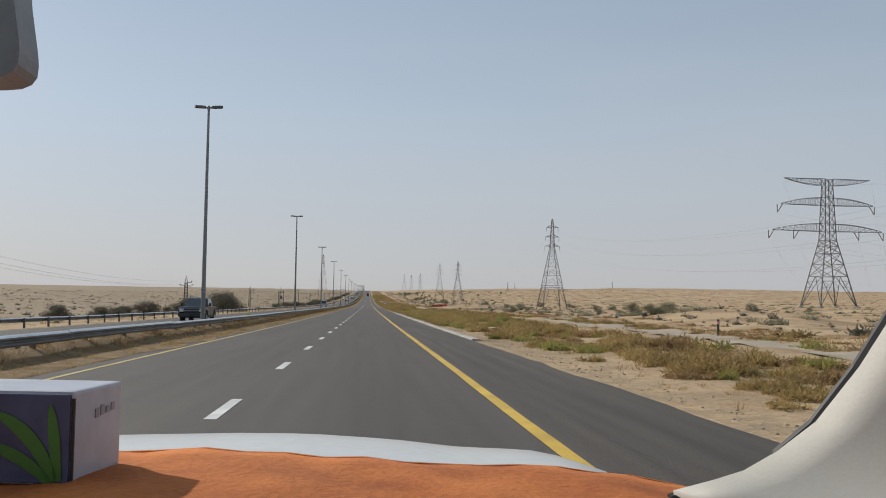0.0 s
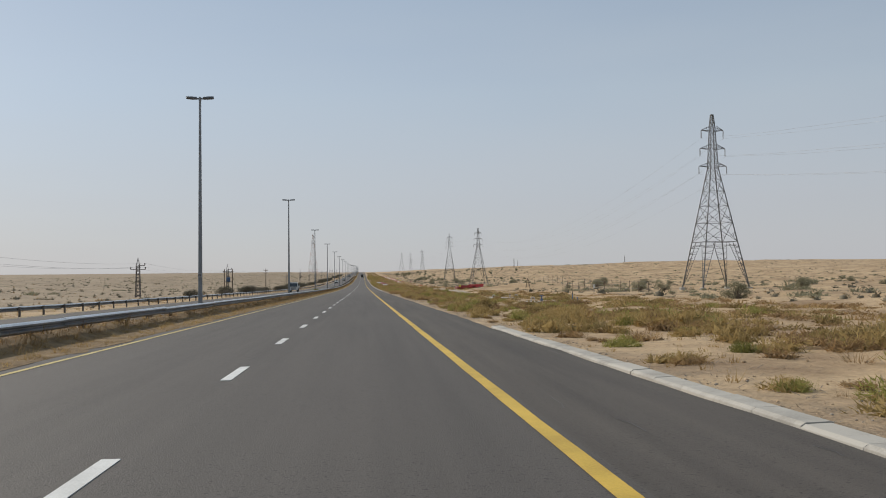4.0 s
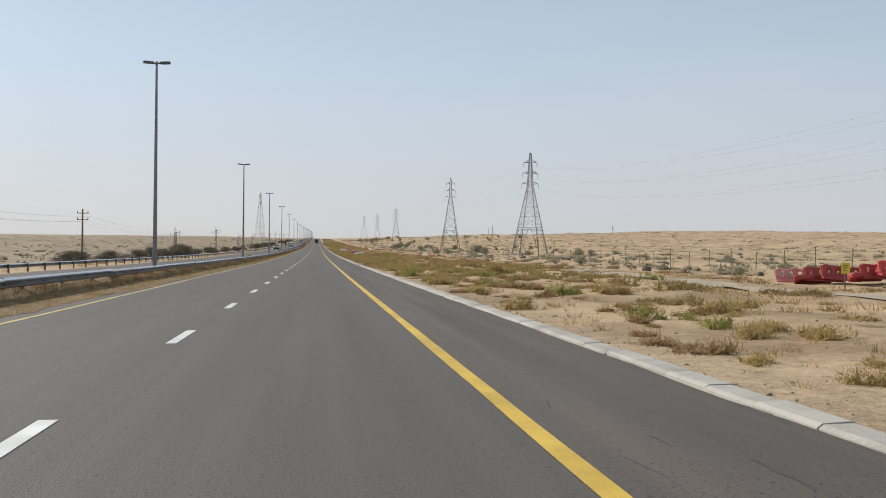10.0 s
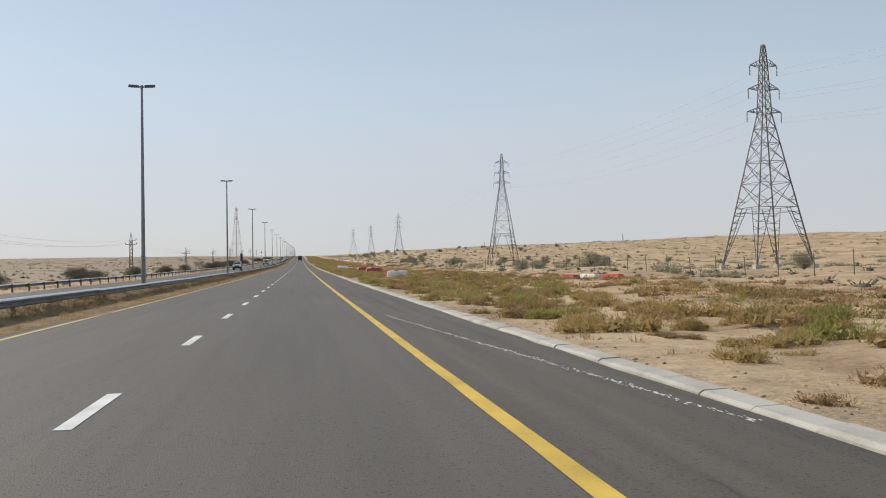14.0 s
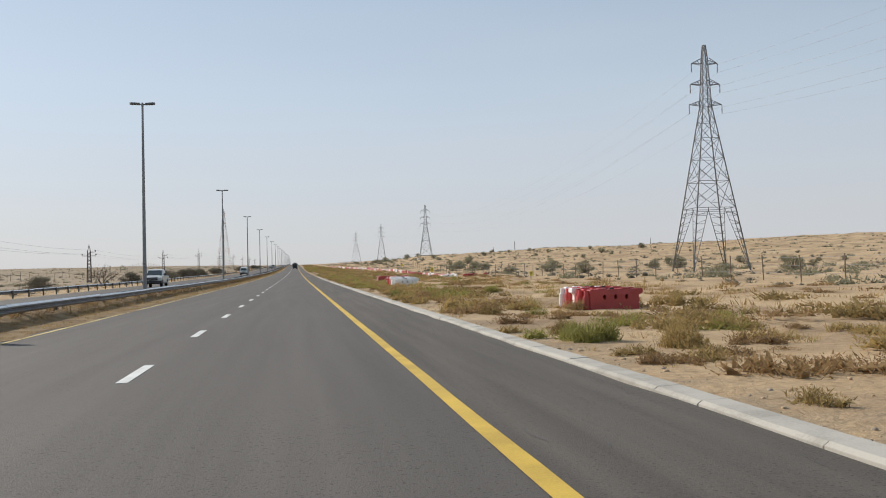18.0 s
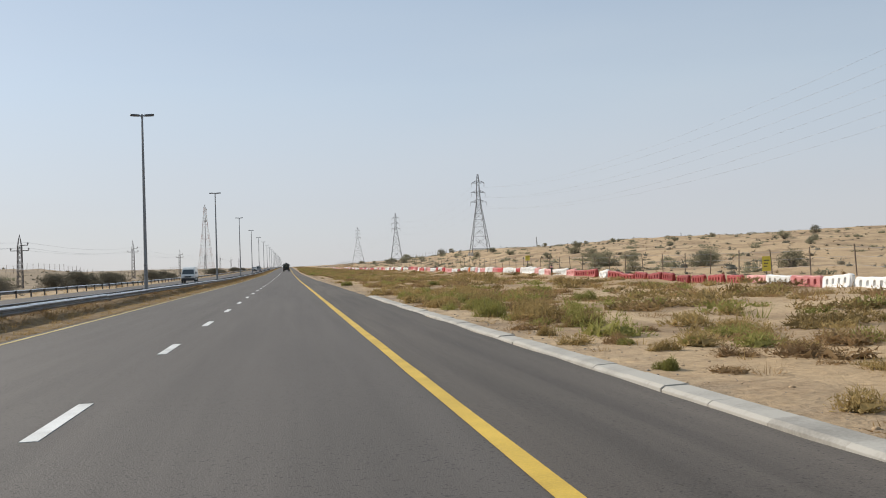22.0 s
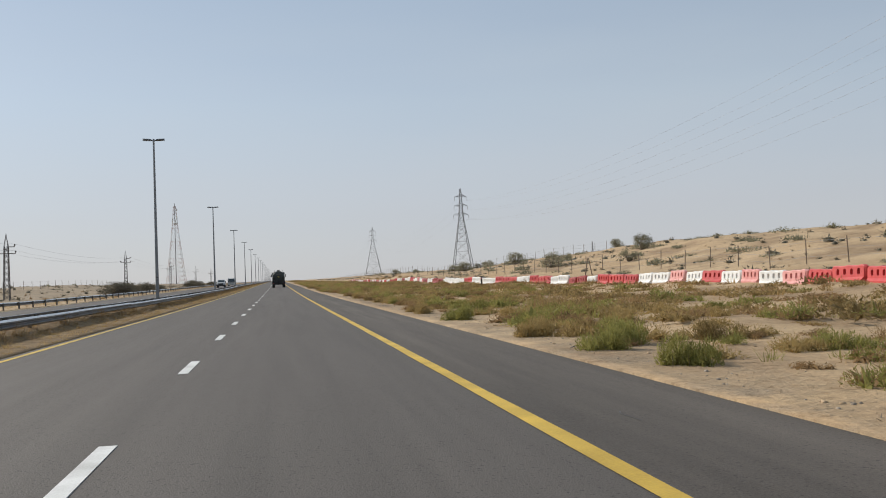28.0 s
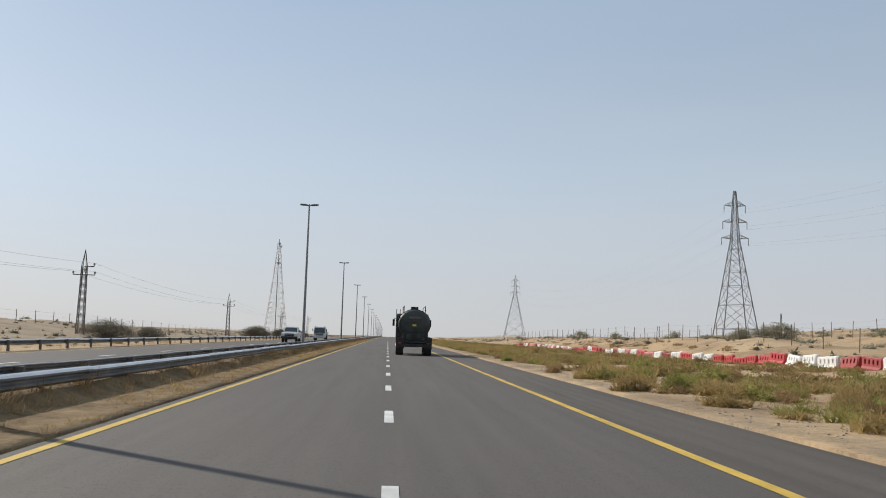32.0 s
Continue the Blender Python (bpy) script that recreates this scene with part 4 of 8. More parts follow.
def pylon(height, base, label, arch):
    """Steel transmission tower with three pairs of crossarms and a pointed earth-wire peak."""
    thing = holder("pylon", label, "pylon", "transmission pylons")
    waist = height - 7.6
    w_waist = 0.56
    brace = bmesh.new()
    zs = (0.0, 0.39, 0.55, 0.69, 0.81, 0.91, 1.0) if arch else (0.0, 0.10, 0.34, 0.53, 0.68, 0.80, 0.91, 1.0)
    body = [(waist * u, base + (w_waist - base) * u) for u in zs]
    upper = [(waist, w_waist)] + [(waist + k * 1.0, w_waist - 0.045 * k) for k in range(1, 7)] + [(height - 0.55, 0.2), (height, 0.15)]
    for i, j in ((1, 1), (-1, 1), (-1, -1), (1, -1)):
        leg = bmesh.new()
        beam(leg, (i * base, j * base, 0), (i * w_waist, j * w_waist, waist), 0.13, 0.09)
        for (z0, a), (z1, b) in zip(upper, upper[1:]):
            beam(leg, (i * a, j * a, z0), (i * b, j * b, z1), 0.075)
        part("leg", leg, M_LATTICE, thing)
    # the lowest panel stands open between the four splayed lattice feet
    z1, b1 = body[1]
    for k in range(4):
        c = [Vector((i, j, 0)) for i, j in ((1, 1), (-1, 1), (-1, -1), (1, -1))]
        a0, a1 = c[k] * base, c[(k + 1) % 4] * base
        m0, m1 = c[k] * b1 + Vector((0, 0, z1)), c[(k + 1) % 4] * b1 + Vector((0, 0, z1))
        beam(brace, m0, m1, 0.06)
        if not arch:
            continue
        beam(brace, m0 - Vector((0, 0, 0.5)), m1 - Vector((0, 0, 0.5)), 0.045)
        for foot, head, inner in ((a0, m0, m0.lerp(m1, 0.3)), (a1, m1, m1.lerp(m0, 0.3))):
            beam(brace, foot, inner, 0.06)
            for n in range(1, 8):
                u, v = n / 8, (n + 0.5) / 8
                beam(brace, foot.lerp(head, u), foot.lerp(inner, u), 0.04)
                beam(brace, foot.lerp(head, u), foot.lerp(inner, v), 0.04)
    lattice_faces(brace, body[1:], 0.05)
    if arch:
        # short redundant struts in the two lower panels
        for (z0, w0), (za, wa) in zip(body[1:3], body[2:4]):
            for k in range(4):
                p, q = c[k] * w0 + Vector((0, 0, z0)), c[(k + 1) % 4] * w0 + Vector((0, 0, z0))
                r, t = c[k] * wa + Vector((0, 0, za)), c[(k + 1) % 4] * wa + Vector((0, 0, za))
                for e, f, h in ((p, r, t), (q, t, r)):
                    beam(brace, e.lerp(f, 0.5), e.lerp(h, 0.27), 0.035)
                    beam(brace, e.lerp(f, 0.28), e.lerp(h, 0.27), 0.035)
    lattice_faces(brace, upper, 0.04)
    part("bracing", brace, M_LATTICE, thing)
    for z, half in ((height - 7.4, 2.06), (height - 4.9, 1.86), (height - 2.35, 1.64)):
        for side in (-1, 1):
            arm = part("crossarm", arm_bm(side, z, half, 0.42, 0.12, 0.7, 0.055), M_LATTICE, thing)
            part("insulator", insulator_bm(side * half, z + 0.12, 1.1), M_INSUL, arm)
    for i, j in ((1, 1), (-1, 1), (-1, -1), (1, -1)):
        part("footing", box_bm(i * base - 0.3, i * base + 0.3, j * base - 0.3, j * base + 0.3, -1.2, 0.3, 0.03), M_CONCRETE, thing)
    return thing


PYLONS = [("B", 49.3, 243.7, 24.2, 3.1), ("C", 50.0, 511.3, 24.8, 3.1), ("D", 49.9, 641.3, 26.6, 3.2), ("E", 50.5, 890.1, 20.0, 2.5), ("F", 50.6, 1078.0, 21.6, 2.7), ("G", 52.2, 1332.6, 27.0, 4.6)]
PYLON_TOP = {"B": 23.41, "C": 22.93, "D": 27.06, "E": 26.82, "F": 30.0, "G": 37.6}
hang = {}
for key, x, y, h, b in PYLONS:
    h = PYLON_TOP[key] - float(land(x, y)) - 0.1
    t = pylon(h, b * (1.1 if key in "BCD" else 1.0), "grey steel lattice pylon with three pairs of crossarms on concrete footings" if key != "G" else "broad grey steel lattice pylon with short crossarms", key in "BCD")
    z = PYLON_TOP[key] - h
    t.matrix_basis = pose(x, y, z, 0, 0, 4 if key in "BC" else -3)
    hang[key] = (x, y, PYLON_TOP[key])


def big_pylon():
    """Tall tower with a long earth-wire beam and two broad, bowed crossarms."""
    H = 50.6
    thing = holder("pylon", "huge lattice pylon with long bowed crossarms standing in the desert", "pylon", "transmission pylons")
    brace = bmesh.new()
    base, waist_z, w = 7.6, 26.5, 2.35
    body = [(0, base)] + [(waist_z * u, base + (w - base) * u) for u in (0.24, 0.46, 0.64, 0.80, 0.91, 1.0)]
    upper = [(waist_z + k * (H - waist_z) / 7, w - 0.13 * k) for k in range(8)]
    for i, j in ((1, 1), (-1, 1), (-1, -1), (1, -1)):
        leg = bmesh.new()
        beam(leg, (i * base, j * base, 0), (i * w, j * w, waist_z), 0.36, 0.28)
        beam(leg, (i * w, j * w, waist_z), (i * upper[-1][1], j * upper[-1][1], H), 0.26, 0.2)
        part("leg", leg, M_LATTICE, thing)
    z2, b2 = body[2]
    c = [Vector((i, j, 0)) for i, j in ((1, 1), (-1, 1), (-1, -1), (1, -1))]
    for k in range(4):
        a0, a1 = c[k] * base, c[(k + 1) % 4] * base
        m0, m1 = c[k] * b2 + Vector((0, 0, z2)), c[(k + 1) % 4] * b2 + Vector((0, 0, z2))
        mid = (m0 + m1) / 2
        beam(brace, a0, mid, 0.2)
        beam(brace, a1, mid, 0.2)
        beam(brace, m0, m1, 0.17)
        for s, e in ((a0, m0), (a1, m1)):
            for u in (0.25, 0.45, 0.65, 0.85):
                beam(brace, s.lerp(e, u), s.lerp(mid, u), 0.1)
                beam(brace, s.lerp(e, u), s.lerp(mid, u - 0.18), 0.1)
    lattice_faces(brace, body[2:], 0.16)
    lattice_faces(brace, upper, 0.14)
    part("bracing", brace, M_LATTICE, thing)
    for z, half, low in ((H - 1.9, 18.3, 0), (H - 10.3, 19.5, 1), (H - 20.6, 23.2, 1)):
        for side in (-1, 1):
            bm = bmesh.new()
            n = 9
            top, bot = [], []
            for k in range(n + 1):
                u = k / n
                x = side * (1.6 + (half - 1.6) * u)
                bow = 1.0 - u * u
                if low:
                    top.append((x, z + 3.0 * bow + 0.4 * u))
                    bot.append((x, z + 0.2 * u))
                else:
                    top.append((x, z + 2.2))
                    bot.append((x, z + 2.2 - 2.6 * bow))
            for yy in (-1, 1):
                for k in range(n):
                    wa, wb = 1.3 * (1 - k / n), 1.3 * (1 - (k + 1) / n)
                    t0, t1 = Vector((top[k][0], yy * wa, top[k][1])), Vector((top[k + 1][0], yy * wb, top[k + 1][1]))
                    q0, q1 = Vector((bot[k][0], yy * wa, bot[k][1])), Vector((bot[k + 1][0], yy * wb, bot[k + 1][1]))
                    beam(bm, t0, t1, 0.17)
                    beam(bm, q0, q1, 0.17)
                    beam(bm, q0, t0, 0.1)
                    beam(bm, q0, t1, 0.1)
            arm = part("crossarm", bm, M_LATTICE, thing)
            if low:
                for f in ((1.0,) if z > H - 15 else (0.55, 1.0)):
                    bm = bmesh.new()
                    x = side * half * f
                    for dx in (-1.6, 0.6):
                        tube(bm, (x + dx, 0, z), (x + side * 1.0 - 0.5, 0, z - 3.2), 0.16, None, 6)
                    part("insulator", bm, M_INSUL, arm)
    for i, j in ((1, 1), (-1, 1), (-1, -1), (1, -1)):
        part("footing", box_bm(i * base - 0.9, i * base + 0.9, j * base - 0.9, j * base + 0.9, -3, 0.6, 0.05), M_CONCRETE, thing)
    return thing


bp = big_pylon()
bp.matrix_basis = pose(180.7, 348, 0.4, 0, 0, 3)


def wire(points_list, r, name, label, category, group):
    """One hanging cable through several supports."""
    cu = bpy.data.curves.new(name, "CURVE")
    cu.dimensions, cu.bevel_depth, cu.bevel_resolution = "3D", r, 0
    pts = []
    for a, b in zip(points_list, points_list[1:]):
        a, b = Vector(a), Vector(b)
        n = 14
        sag = (b - a).length ** 2 * 0.00011
        for k in range(n):
            u = k / n
            p = a.lerp(b, u)
            p.z -= sag * 4 * u * (1 - u)
            pts.append(p)
    pts.append(Vector(points_list[-1]))
    sp = cu.splines.new("POLY")
    sp.points.add(len(pts) - 1)
    for q, p in zip(sp.points, pts):
        q.co = (*p, 1)
    cu.materials.append(M_WIRE)
    return tagged(new(name, cu), label, category, group)


order = ["B", "C", "D", "E", "F", "G"]
for dz, half in ((-8.4, 2.06), (-5.9, 1.86), (-3.35, 1.64)):
    for side in (-1, 1):
        pts = [(hang[k][0] + side * half, hang[k][1], hang[k][2] + dz) for k in order]
        pts = [(pts[0][0], -60, pts[0][2] + 1.0)] + pts + [(pts[-1][0] + 4, 1640, pts[-1][2] + 6)]
        wire(pts, 0.008, "power_cable", "thin aluminium conductor sagging between the pylons", "cable", "pylon conductors")
for side, half, z in ((-1, 18.3, 50), (1, 18.3, 50), (-1, 19.5, 37), (1, 19.5, 37), (-1, 23.2, 26.8), (-1, 12.5, 26.8), (1, 12.5, 26.8), (1, 23.2, 26.8)):
    x = 180.7 + side * half
    wire([(x - 10, -60, z + 2), (x, 348, z), (x + 260, 760, z + 6), (x + 520, 1170, z + 12)], 0.02, "power_cable", "thin conductor hung from the huge pylon", "cable", "pylon conductors")


# ---- small power line on the far side ----
def lattice_pole(h):
    thing = holder("power_pole", "slim rusty lattice power pole with two short crossarms and insulators", "power pole", "power poles beyond the road")
    bm = bmesh.new()
    n = 9
    sect = [(h * 0.8 * k / n, 0.34 - 0.12 * k / n) for k in range(n + 1)]
    for i, j in ((1, 1), (-1, 1), (-1, -1), (1, -1)):
        beam(bm, (i * 0.34, j * 0.34, -0.5), (i * 0.22, j * 0.22, h * 0.8), 0.07)
        beam(bm, (i * 0.22, j * 0.22, h * 0.8), (0, 0, h), 0.06, 0.04)
    for (z0, a), (z1, b) in zip(sect, sect[1:]):
        for k in range(4):
            c = ((1, 1), (-1, 1), (-1, -1), (1, -1))
            p, q = c[k], c[(k + 1) % 4]
            beam(bm, (p[0] * a, p[1] * a, z0), (q[0] * b, q[1] * b, z1), 0.04)
            beam(bm, (q[0] * a, q[1] * a, z0), (p[0] * b, p[1] * b, z1), 0.04)
    part("lattice_mast", bm, M_LATTICE_OLD, thing)
    for z, ends in ((h * 0.80, (0.95,)), (h * 0.70, (-1.05, 1.05))):
        bm = bmesh.new()
        beam(bm, (min(ends + (0,)), 0, z), (max(ends), 0, z), 0.09)
        arm = part("crossarm", bm, M_LATTICE_OLD, thing)
        for e in ends:
            bm = bmesh.new()
            tube(bm, (e, 0, z + 0.04), (e, 0, z + 0.16), 0.05, None, 6)
            tube(bm, (e, 0, z + 0.16), (e, 0, z + 0.34), 0.12, 0.07, 8)
            part("insulator", bm, M_INSUL, arm)
    return thing


POLES = [(80.5, 5.9), (167, 5.9), (256.4, 5.7), (519, 5.9), (605, 7.9), (691.5, 6.2), (775, 6.9), (860, 8.6), (946.7, 8.3), (1035.5, 8.9), (1120, 8.3), (1208, 8.0), (1295, 8.0)]
tops = []
for y, h in POLES:
    z = float(land(-32.4, y))
    top = float(road_z(y)) + h
    t = lattice_pole(top - z)
    t.matrix_basis = pose(-32.4, y, z, 0, 0, 2)
    tops.append((y, z, top - z))
wood = holder("power_pole", "plain weathered wooden power pole with two crossbars", "power pole", "power poles beyond the road")
bm = bmesh.new()
tube(bm, (0, 0, -0.6), (0, 0, 6.9), 0.15, 0.1, 10)
part("pole", bm, M_WOOD, wood)
for z in (5.4, 6.3):
    bm = bmesh.new()
    beam(bm, (-0.75, 0.12, z), (0.75, 0.12, z), 0.1)
    a = part("crossbar", bm, M_WOOD, wood)
    for e in (-0.7, 0.7):
        bm = bmesh.new()
        tube(bm, (e, 0.12, z + 0.05), (e, 0.12, z + 0.3), 0.07, 0.05, 8)
        part("insulator", bm, M_INSUL, a)
wood.matrix_basis = pose(-32.4, 434, float(land(-32.4, 434)), 0, 0, 3)
tops.append((434, float(land(-32.4, 434)), 6.9))

trafo = holder("transformer_pole", "transformer on a frame between two poles beside a lattice mast", "transformer")
for x in (-0.95, 0.95):
    bm = bmesh.new()
    tube(bm, (x, 0, -0.5), (x, 0, 5.6), 0.14, 0.11, 10)
    part("pole", bm, M_WOOD, trafo)
bm = bmesh.new()
beam(bm, (-1.2, 0, 5.0), (1.2, 0, 5.0), 0.14)
beam(bm, (-1.1, 0, 2.5), (1.1, 0, 2.5), 0.16)
part("cross_beam", bm, M_RAILBACK, trafo)
tank = part("transformer_tank", box_bm(-0.45, 0.45, -0.35, 0.35, 2.58, 3.6, 0.05), M_BLUE, trafo)
for k in range(6):
    part("cooling_fin", box_bm(-0.4 + 0.15 * k, -0.37 + 0.15 * k, -0.5, -0.34, 2.7, 3.45, 0.004), M_BLUE, tank)
for e in (-0.25, 0, 0.25):
    bm = bmesh.new()
    tube(bm, (e, 0, 3.58), (e, 0, 3.9), 0.06, 0.03, 8)
    part("bushing", bm, M_INSUL, tank)
trafo.matrix_basis = pose(-32.2, 345.6, float(land(-32.2, 345.6)), 0, 0, 5)
mast = lattice_pole(6.9)
mast.matrix_basis = pose(-32.6, 346.8, float(land(-32.6, 346.8)), 0, 0, 2)
tops.append((346.8, float(land(-32.6, 346.8)), 6.9))
tops.sort()
for e, u in ((-1.05, 0.70), (1.05, 0.70), (0.95, 0.80)):
    wire([(-32.4 + e, -40, 5.2)] + [(-32.4 + e, y, z + h * u + 0.34) for y, z, h in tops], 0.009, "overhead_wire", "thin dark overhead wire between the power poles", "cable", "overhead wires")


# ---- telecom tower ----
def telecom_tower():
    thing = holder("telecom_tower", "tall red and white lattice telecom tower with antennas", "tower")
    H, n = 62.5, 18
    w = [6.3 * (1 - k / n) ** 1.2 + 0.85 for k in range(n + 1)]
    zs = [H * 0.96 * k / n for k in range(n + 1)]
    for k in range(n):
        bm = bmesh.new()
        for i, j in ((1, 1), (-1, 1), (-1, -1), (1, -1)):
            beam(bm, (i * w[k], j * w[k], zs[k]), (i * w[k + 1], j * w[k + 1], zs[k + 1]), 0.19)
        lattice_faces(bm, [(zs[k], w[k]), (zs[k + 1], w[k + 1])], 0.085)
        part("lattice_section", bm, M_TOWER_WHITE if (k // 2) % 2 else M_TOWER_RED, thing)
    bm = bmesh.new()
    tube(bm, (0, 0, 0), (0, 0, H), 0.28, 0.18, 8)
    part("cable_ladder", bm, M_LATTICE, thing)
    tr = random.Random(4)
    for k in range(9):
        a = tr.uniform(0, 6.28)
        z = H * tr.uniform(0.72, 0.97)
        r = 1.4 + (H - z) * 0.05
        bm = bmesh.new()
        if k % 3:
            box_bm(-0.25, 0.25, -0.15, 0.15, -1.2, 1.2, 0.03, bm)
        else:
            tube(bm, (0, -0.25, 0), (0, 0.25, 0), 0.9, 0.75, 14)
        ob = part("antenna", bm, M_TOWER_WHITE, thing)
        ob.matrix_basis = pose(math.cos(a) * r, math.sin(a) * r, z, 0, 0, math.degrees(a) - 90)
    return thing


telecom_tower().matrix_basis = pose(-76, 1554, float(land(-76, 1554)) - 0.3, 0, 0, 12)
far_mast = holder("telecom_mast", "thin distant grey lattice mast on the dunes", "tower", "distant masts")
bm = bmesh.new()
lattice_faces(bm, [(1.9 * k, 0.8 - 0.065 * k) for k in range(9)], 0.1)
part("lattice_mast", bm, M_LATTICE, far_mast)
for i, (x, y, s) in enumerate(((223, 1456, 0.9), (441, 1632, 0.8), (330, 2050, 1.1))):
    m = pose(x, y, float(land(x, y)) - 0.5)
    if i == 0:
        far_mast.matrix_basis = m
    else:
        copy_thing(far_mast, m)


# ---- plastic road barriers ----
def barrier_mesh(material):
    """Hollow moulded barrier, 2 m long, flared foot cut back at both ends, four tall slots through it, notched top."""
    bm = bmesh.new()
    prof = ((0.0, 0.23), (0.08, 0.23), (0.19, 0.14), (0.62, 0.10), (0.66, 0.075))
    xs = [-1.0, -0.9] + [-0.8 + 0.4 * k for k in range(5)] + [0.9, 1.0]
    rows = [0.0, 0.08, 0.19, 0.22, 0.59, 0.62, 0.66]
    last = len(xs) - 1

    def half(z):
        for (z0, w0), (z1, w1) in zip(prof, prof[1:]):
            if z <= z1:
                return w0 + (w1 - w0) * (z - z0) / (z1 - z0)
        return prof[-1][1]

    grid = {}
    for s in (-1, 1):
        for i, x in enumerate(xs):
            for j, z in enumerate(rows):
                w = half(z) * (0.55 if i in (0, last) else 1)
                inset = (0.13 if j < 2 else 0.07 if j < 4 else 0) if i in (0, last) else 0.06 if (i in (1, last - 1) and j < 2) else 0
                drop = 0.05 if (j >= 5 and i in (0, last)) else 0
                grid[s, i, j] = bm.verts.new((x - math.copysign(inset, x), s * w, z - drop + (0.035 if (j >= 5 and i in (2, 4, 6)) else 0)))
    for s in (-1, 1):
        holes = {}
        for i in range(last):
            for j in range(len(rows) - 1):
                q = [grid[s, i, j], grid[s, i + 1, j], grid[s, i + 1, j + 1], grid[s, i, j + 1]]
                if 2 <= i <= 5 and j == 3:
                    cx, cz = (xs[i] + xs[i + 1]) / 2, 0.42
                    ring = [bm.verts.new((cx + 0.085 * max(-1, min(1, 1.35 * math.cos(a))), s * half(cz + 0.14 * math.sin(a)), cz + 0.14 * math.sin(a))) for a in [math.radians(225 + 45 * k) for k in range(8)]]
                    holes[i] = ring
                    for k in range(4):
                        bm.faces.new((q[k], q[(k + 1) % 4], ring[(2 * k + 2) % 8], ring[2 * k + 1], ring[2 * k]))
                else:
                    bm.faces.new(q)
        grid[s, "holes"] = holes
    for i in (2, 3, 4, 5):
        a, b = grid[-1, "holes"][i], grid[1, "holes"][i]
        for k in range(8):
            bm.faces.new((a[k], a[(k + 1) % 8], b[(k + 1) % 8], b[k]))
    for i in range(last):
        for j in (0, len(rows) - 1):
            bm.faces.new((grid[-1, i, j], grid[-1, i + 1, j], grid[1, i + 1, j], grid[1, i, j]))
    for i in (0, last):
        for j in range(len(rows) - 1):
            bm.faces.new((grid[-1, i, j], grid[-1, i, j + 1], grid[1, i, j + 1], grid[1, i, j]))
    bmesh.ops.recalc_face_normals(bm, faces=bm.faces)
    return mesh_from(bm, "barrier_body", material)


def slab_barrier_mesh(material):
    """Upright slab barrier: flat faces, three oval eyes, a stepped knuckle at one end and a tongue over the other."""
    bm = bmesh.new()
    outline = [(-0.80, 0.0), (-0.3, 0.0), (-0.26, 0.05), (0.26, 0.05), (0.3, 0.0), (0.86, 0.0), (0.88, 0.03), (0.88, 0.46), (1.0, 0.5), (1.02, 0.53), (1.02, 0.63), (0.99, 0.66), (-0.76, 0.66), (-0.80, 0.63)]
    loops = [outline] + [[(cx + 0.055 * math.cos(a), 0.42 + 0.085 * math.sin(a)) for a in [6.2832 * k / 10 for k in range(10)]] for cx in (-0.32, 0.06, 0.44)]
    for pts in loops:
        vs = [bm.verts.new((x, -0.17, z)) for x, z in pts]
        for i in range(len(vs)):
            bm.edges.new((vs[i], vs[(i + 1) % len(vs)]))
    bmesh.ops.triangle_fill(bm, use_beauty=True, edges=list(bm.edges))
    r = bmesh.ops.extrude_face_region(bm, geom=list(bm.faces))
    bmesh.ops.translate(bm, verts=[v for v in r["geom"] if isinstance(v, bmesh.types.BMVert)], vec=(0, 0.34, 0))
    # the ends draw in a little; knuckle columns, low and high
    for v in bm.verts:
        if abs(v.co.x) > 0.75:
            v.co.y *= 0.82
    tube(bm, (-0.86, 0, 0.0), (-0.86, 0, 0.45), 0.135, 0.125, 12)
    tube(bm, (-0.86, 0, 0.45), (-0.86, 0, 0.62), 0.085, 0.075, 12)
    box_bm(-0.5, -0.2, -0.1, 0.1, 0.655, 0.685, 0.01, bm)
    box_bm(0.3, 0.62, -0.1, 0.1, 0.655, 0.685, 0.01, bm)
    bmesh.ops.recalc_face_normals(bm, faces=bm.faces)
    return mesh_from(bm, "barrier_body", material)


BAR_KINDS = (("r", M_BAR_RED), ("w", M_BAR_WHITE), ("p", M_BAR_PINK), ("d", M_BAR_DARK), ("o", M_BAR_ORANGE))
BAR = {k: barrier_mesh(m) for k, m in BAR_KINDS}
SLAB = {k: slab_barrier_mesh(m) for k, m in BAR_KINDS}
cap_me = mesh_from(box_bm(-0.07, 0.07, -0.05, 0.05, 0.655, 0.70, 0.012), "filler_cap", M_PLASTIC_DARK)
BAR_WORD = {"r": "red plastic", "w": "dusty white plastic", "p": "sun-bleached red plastic", "d": "dusty dark red plastic", "o": "orange plastic"}


def barrier(key, m, where, shape=BAR):
    ob = tagged(new("road_barrier", shape[key]), BAR_WORD[key] + " road barrier " + where, "road barrier", "plastic road barriers")
    ob.matrix_basis = m
    cap = new("filler_cap", cap_me)
    cap.parent = ob
    return ob


br = random.Random(12)
SEQ = ("wwwrwpppdpwwpwpdddddddddwddpwwpwpwwwrwwwrpwwpwpwwowwwdwwpprwrwwpppwrrwdprdwwwrwwwdwwpdwpdwwwpprrrpwpwrwpww"
       "rrrwddwwrrrwwrrrwwwwrrwwwwwwwwdddwwddpwwppwwwrrwwddwwwrrrrrrwwrwdwprwpwdwwddrwdrddwpwdwrrwpwpwwpwdppdwrwdddr")


def row_x(y):
    """The barrier row's line across the sand."""
    return 22.3 - 1.5 * float(step(800, 930, y)) + 0.5 * math.sin(y / 17) + 0.25 * math.sin(y / 5.3)


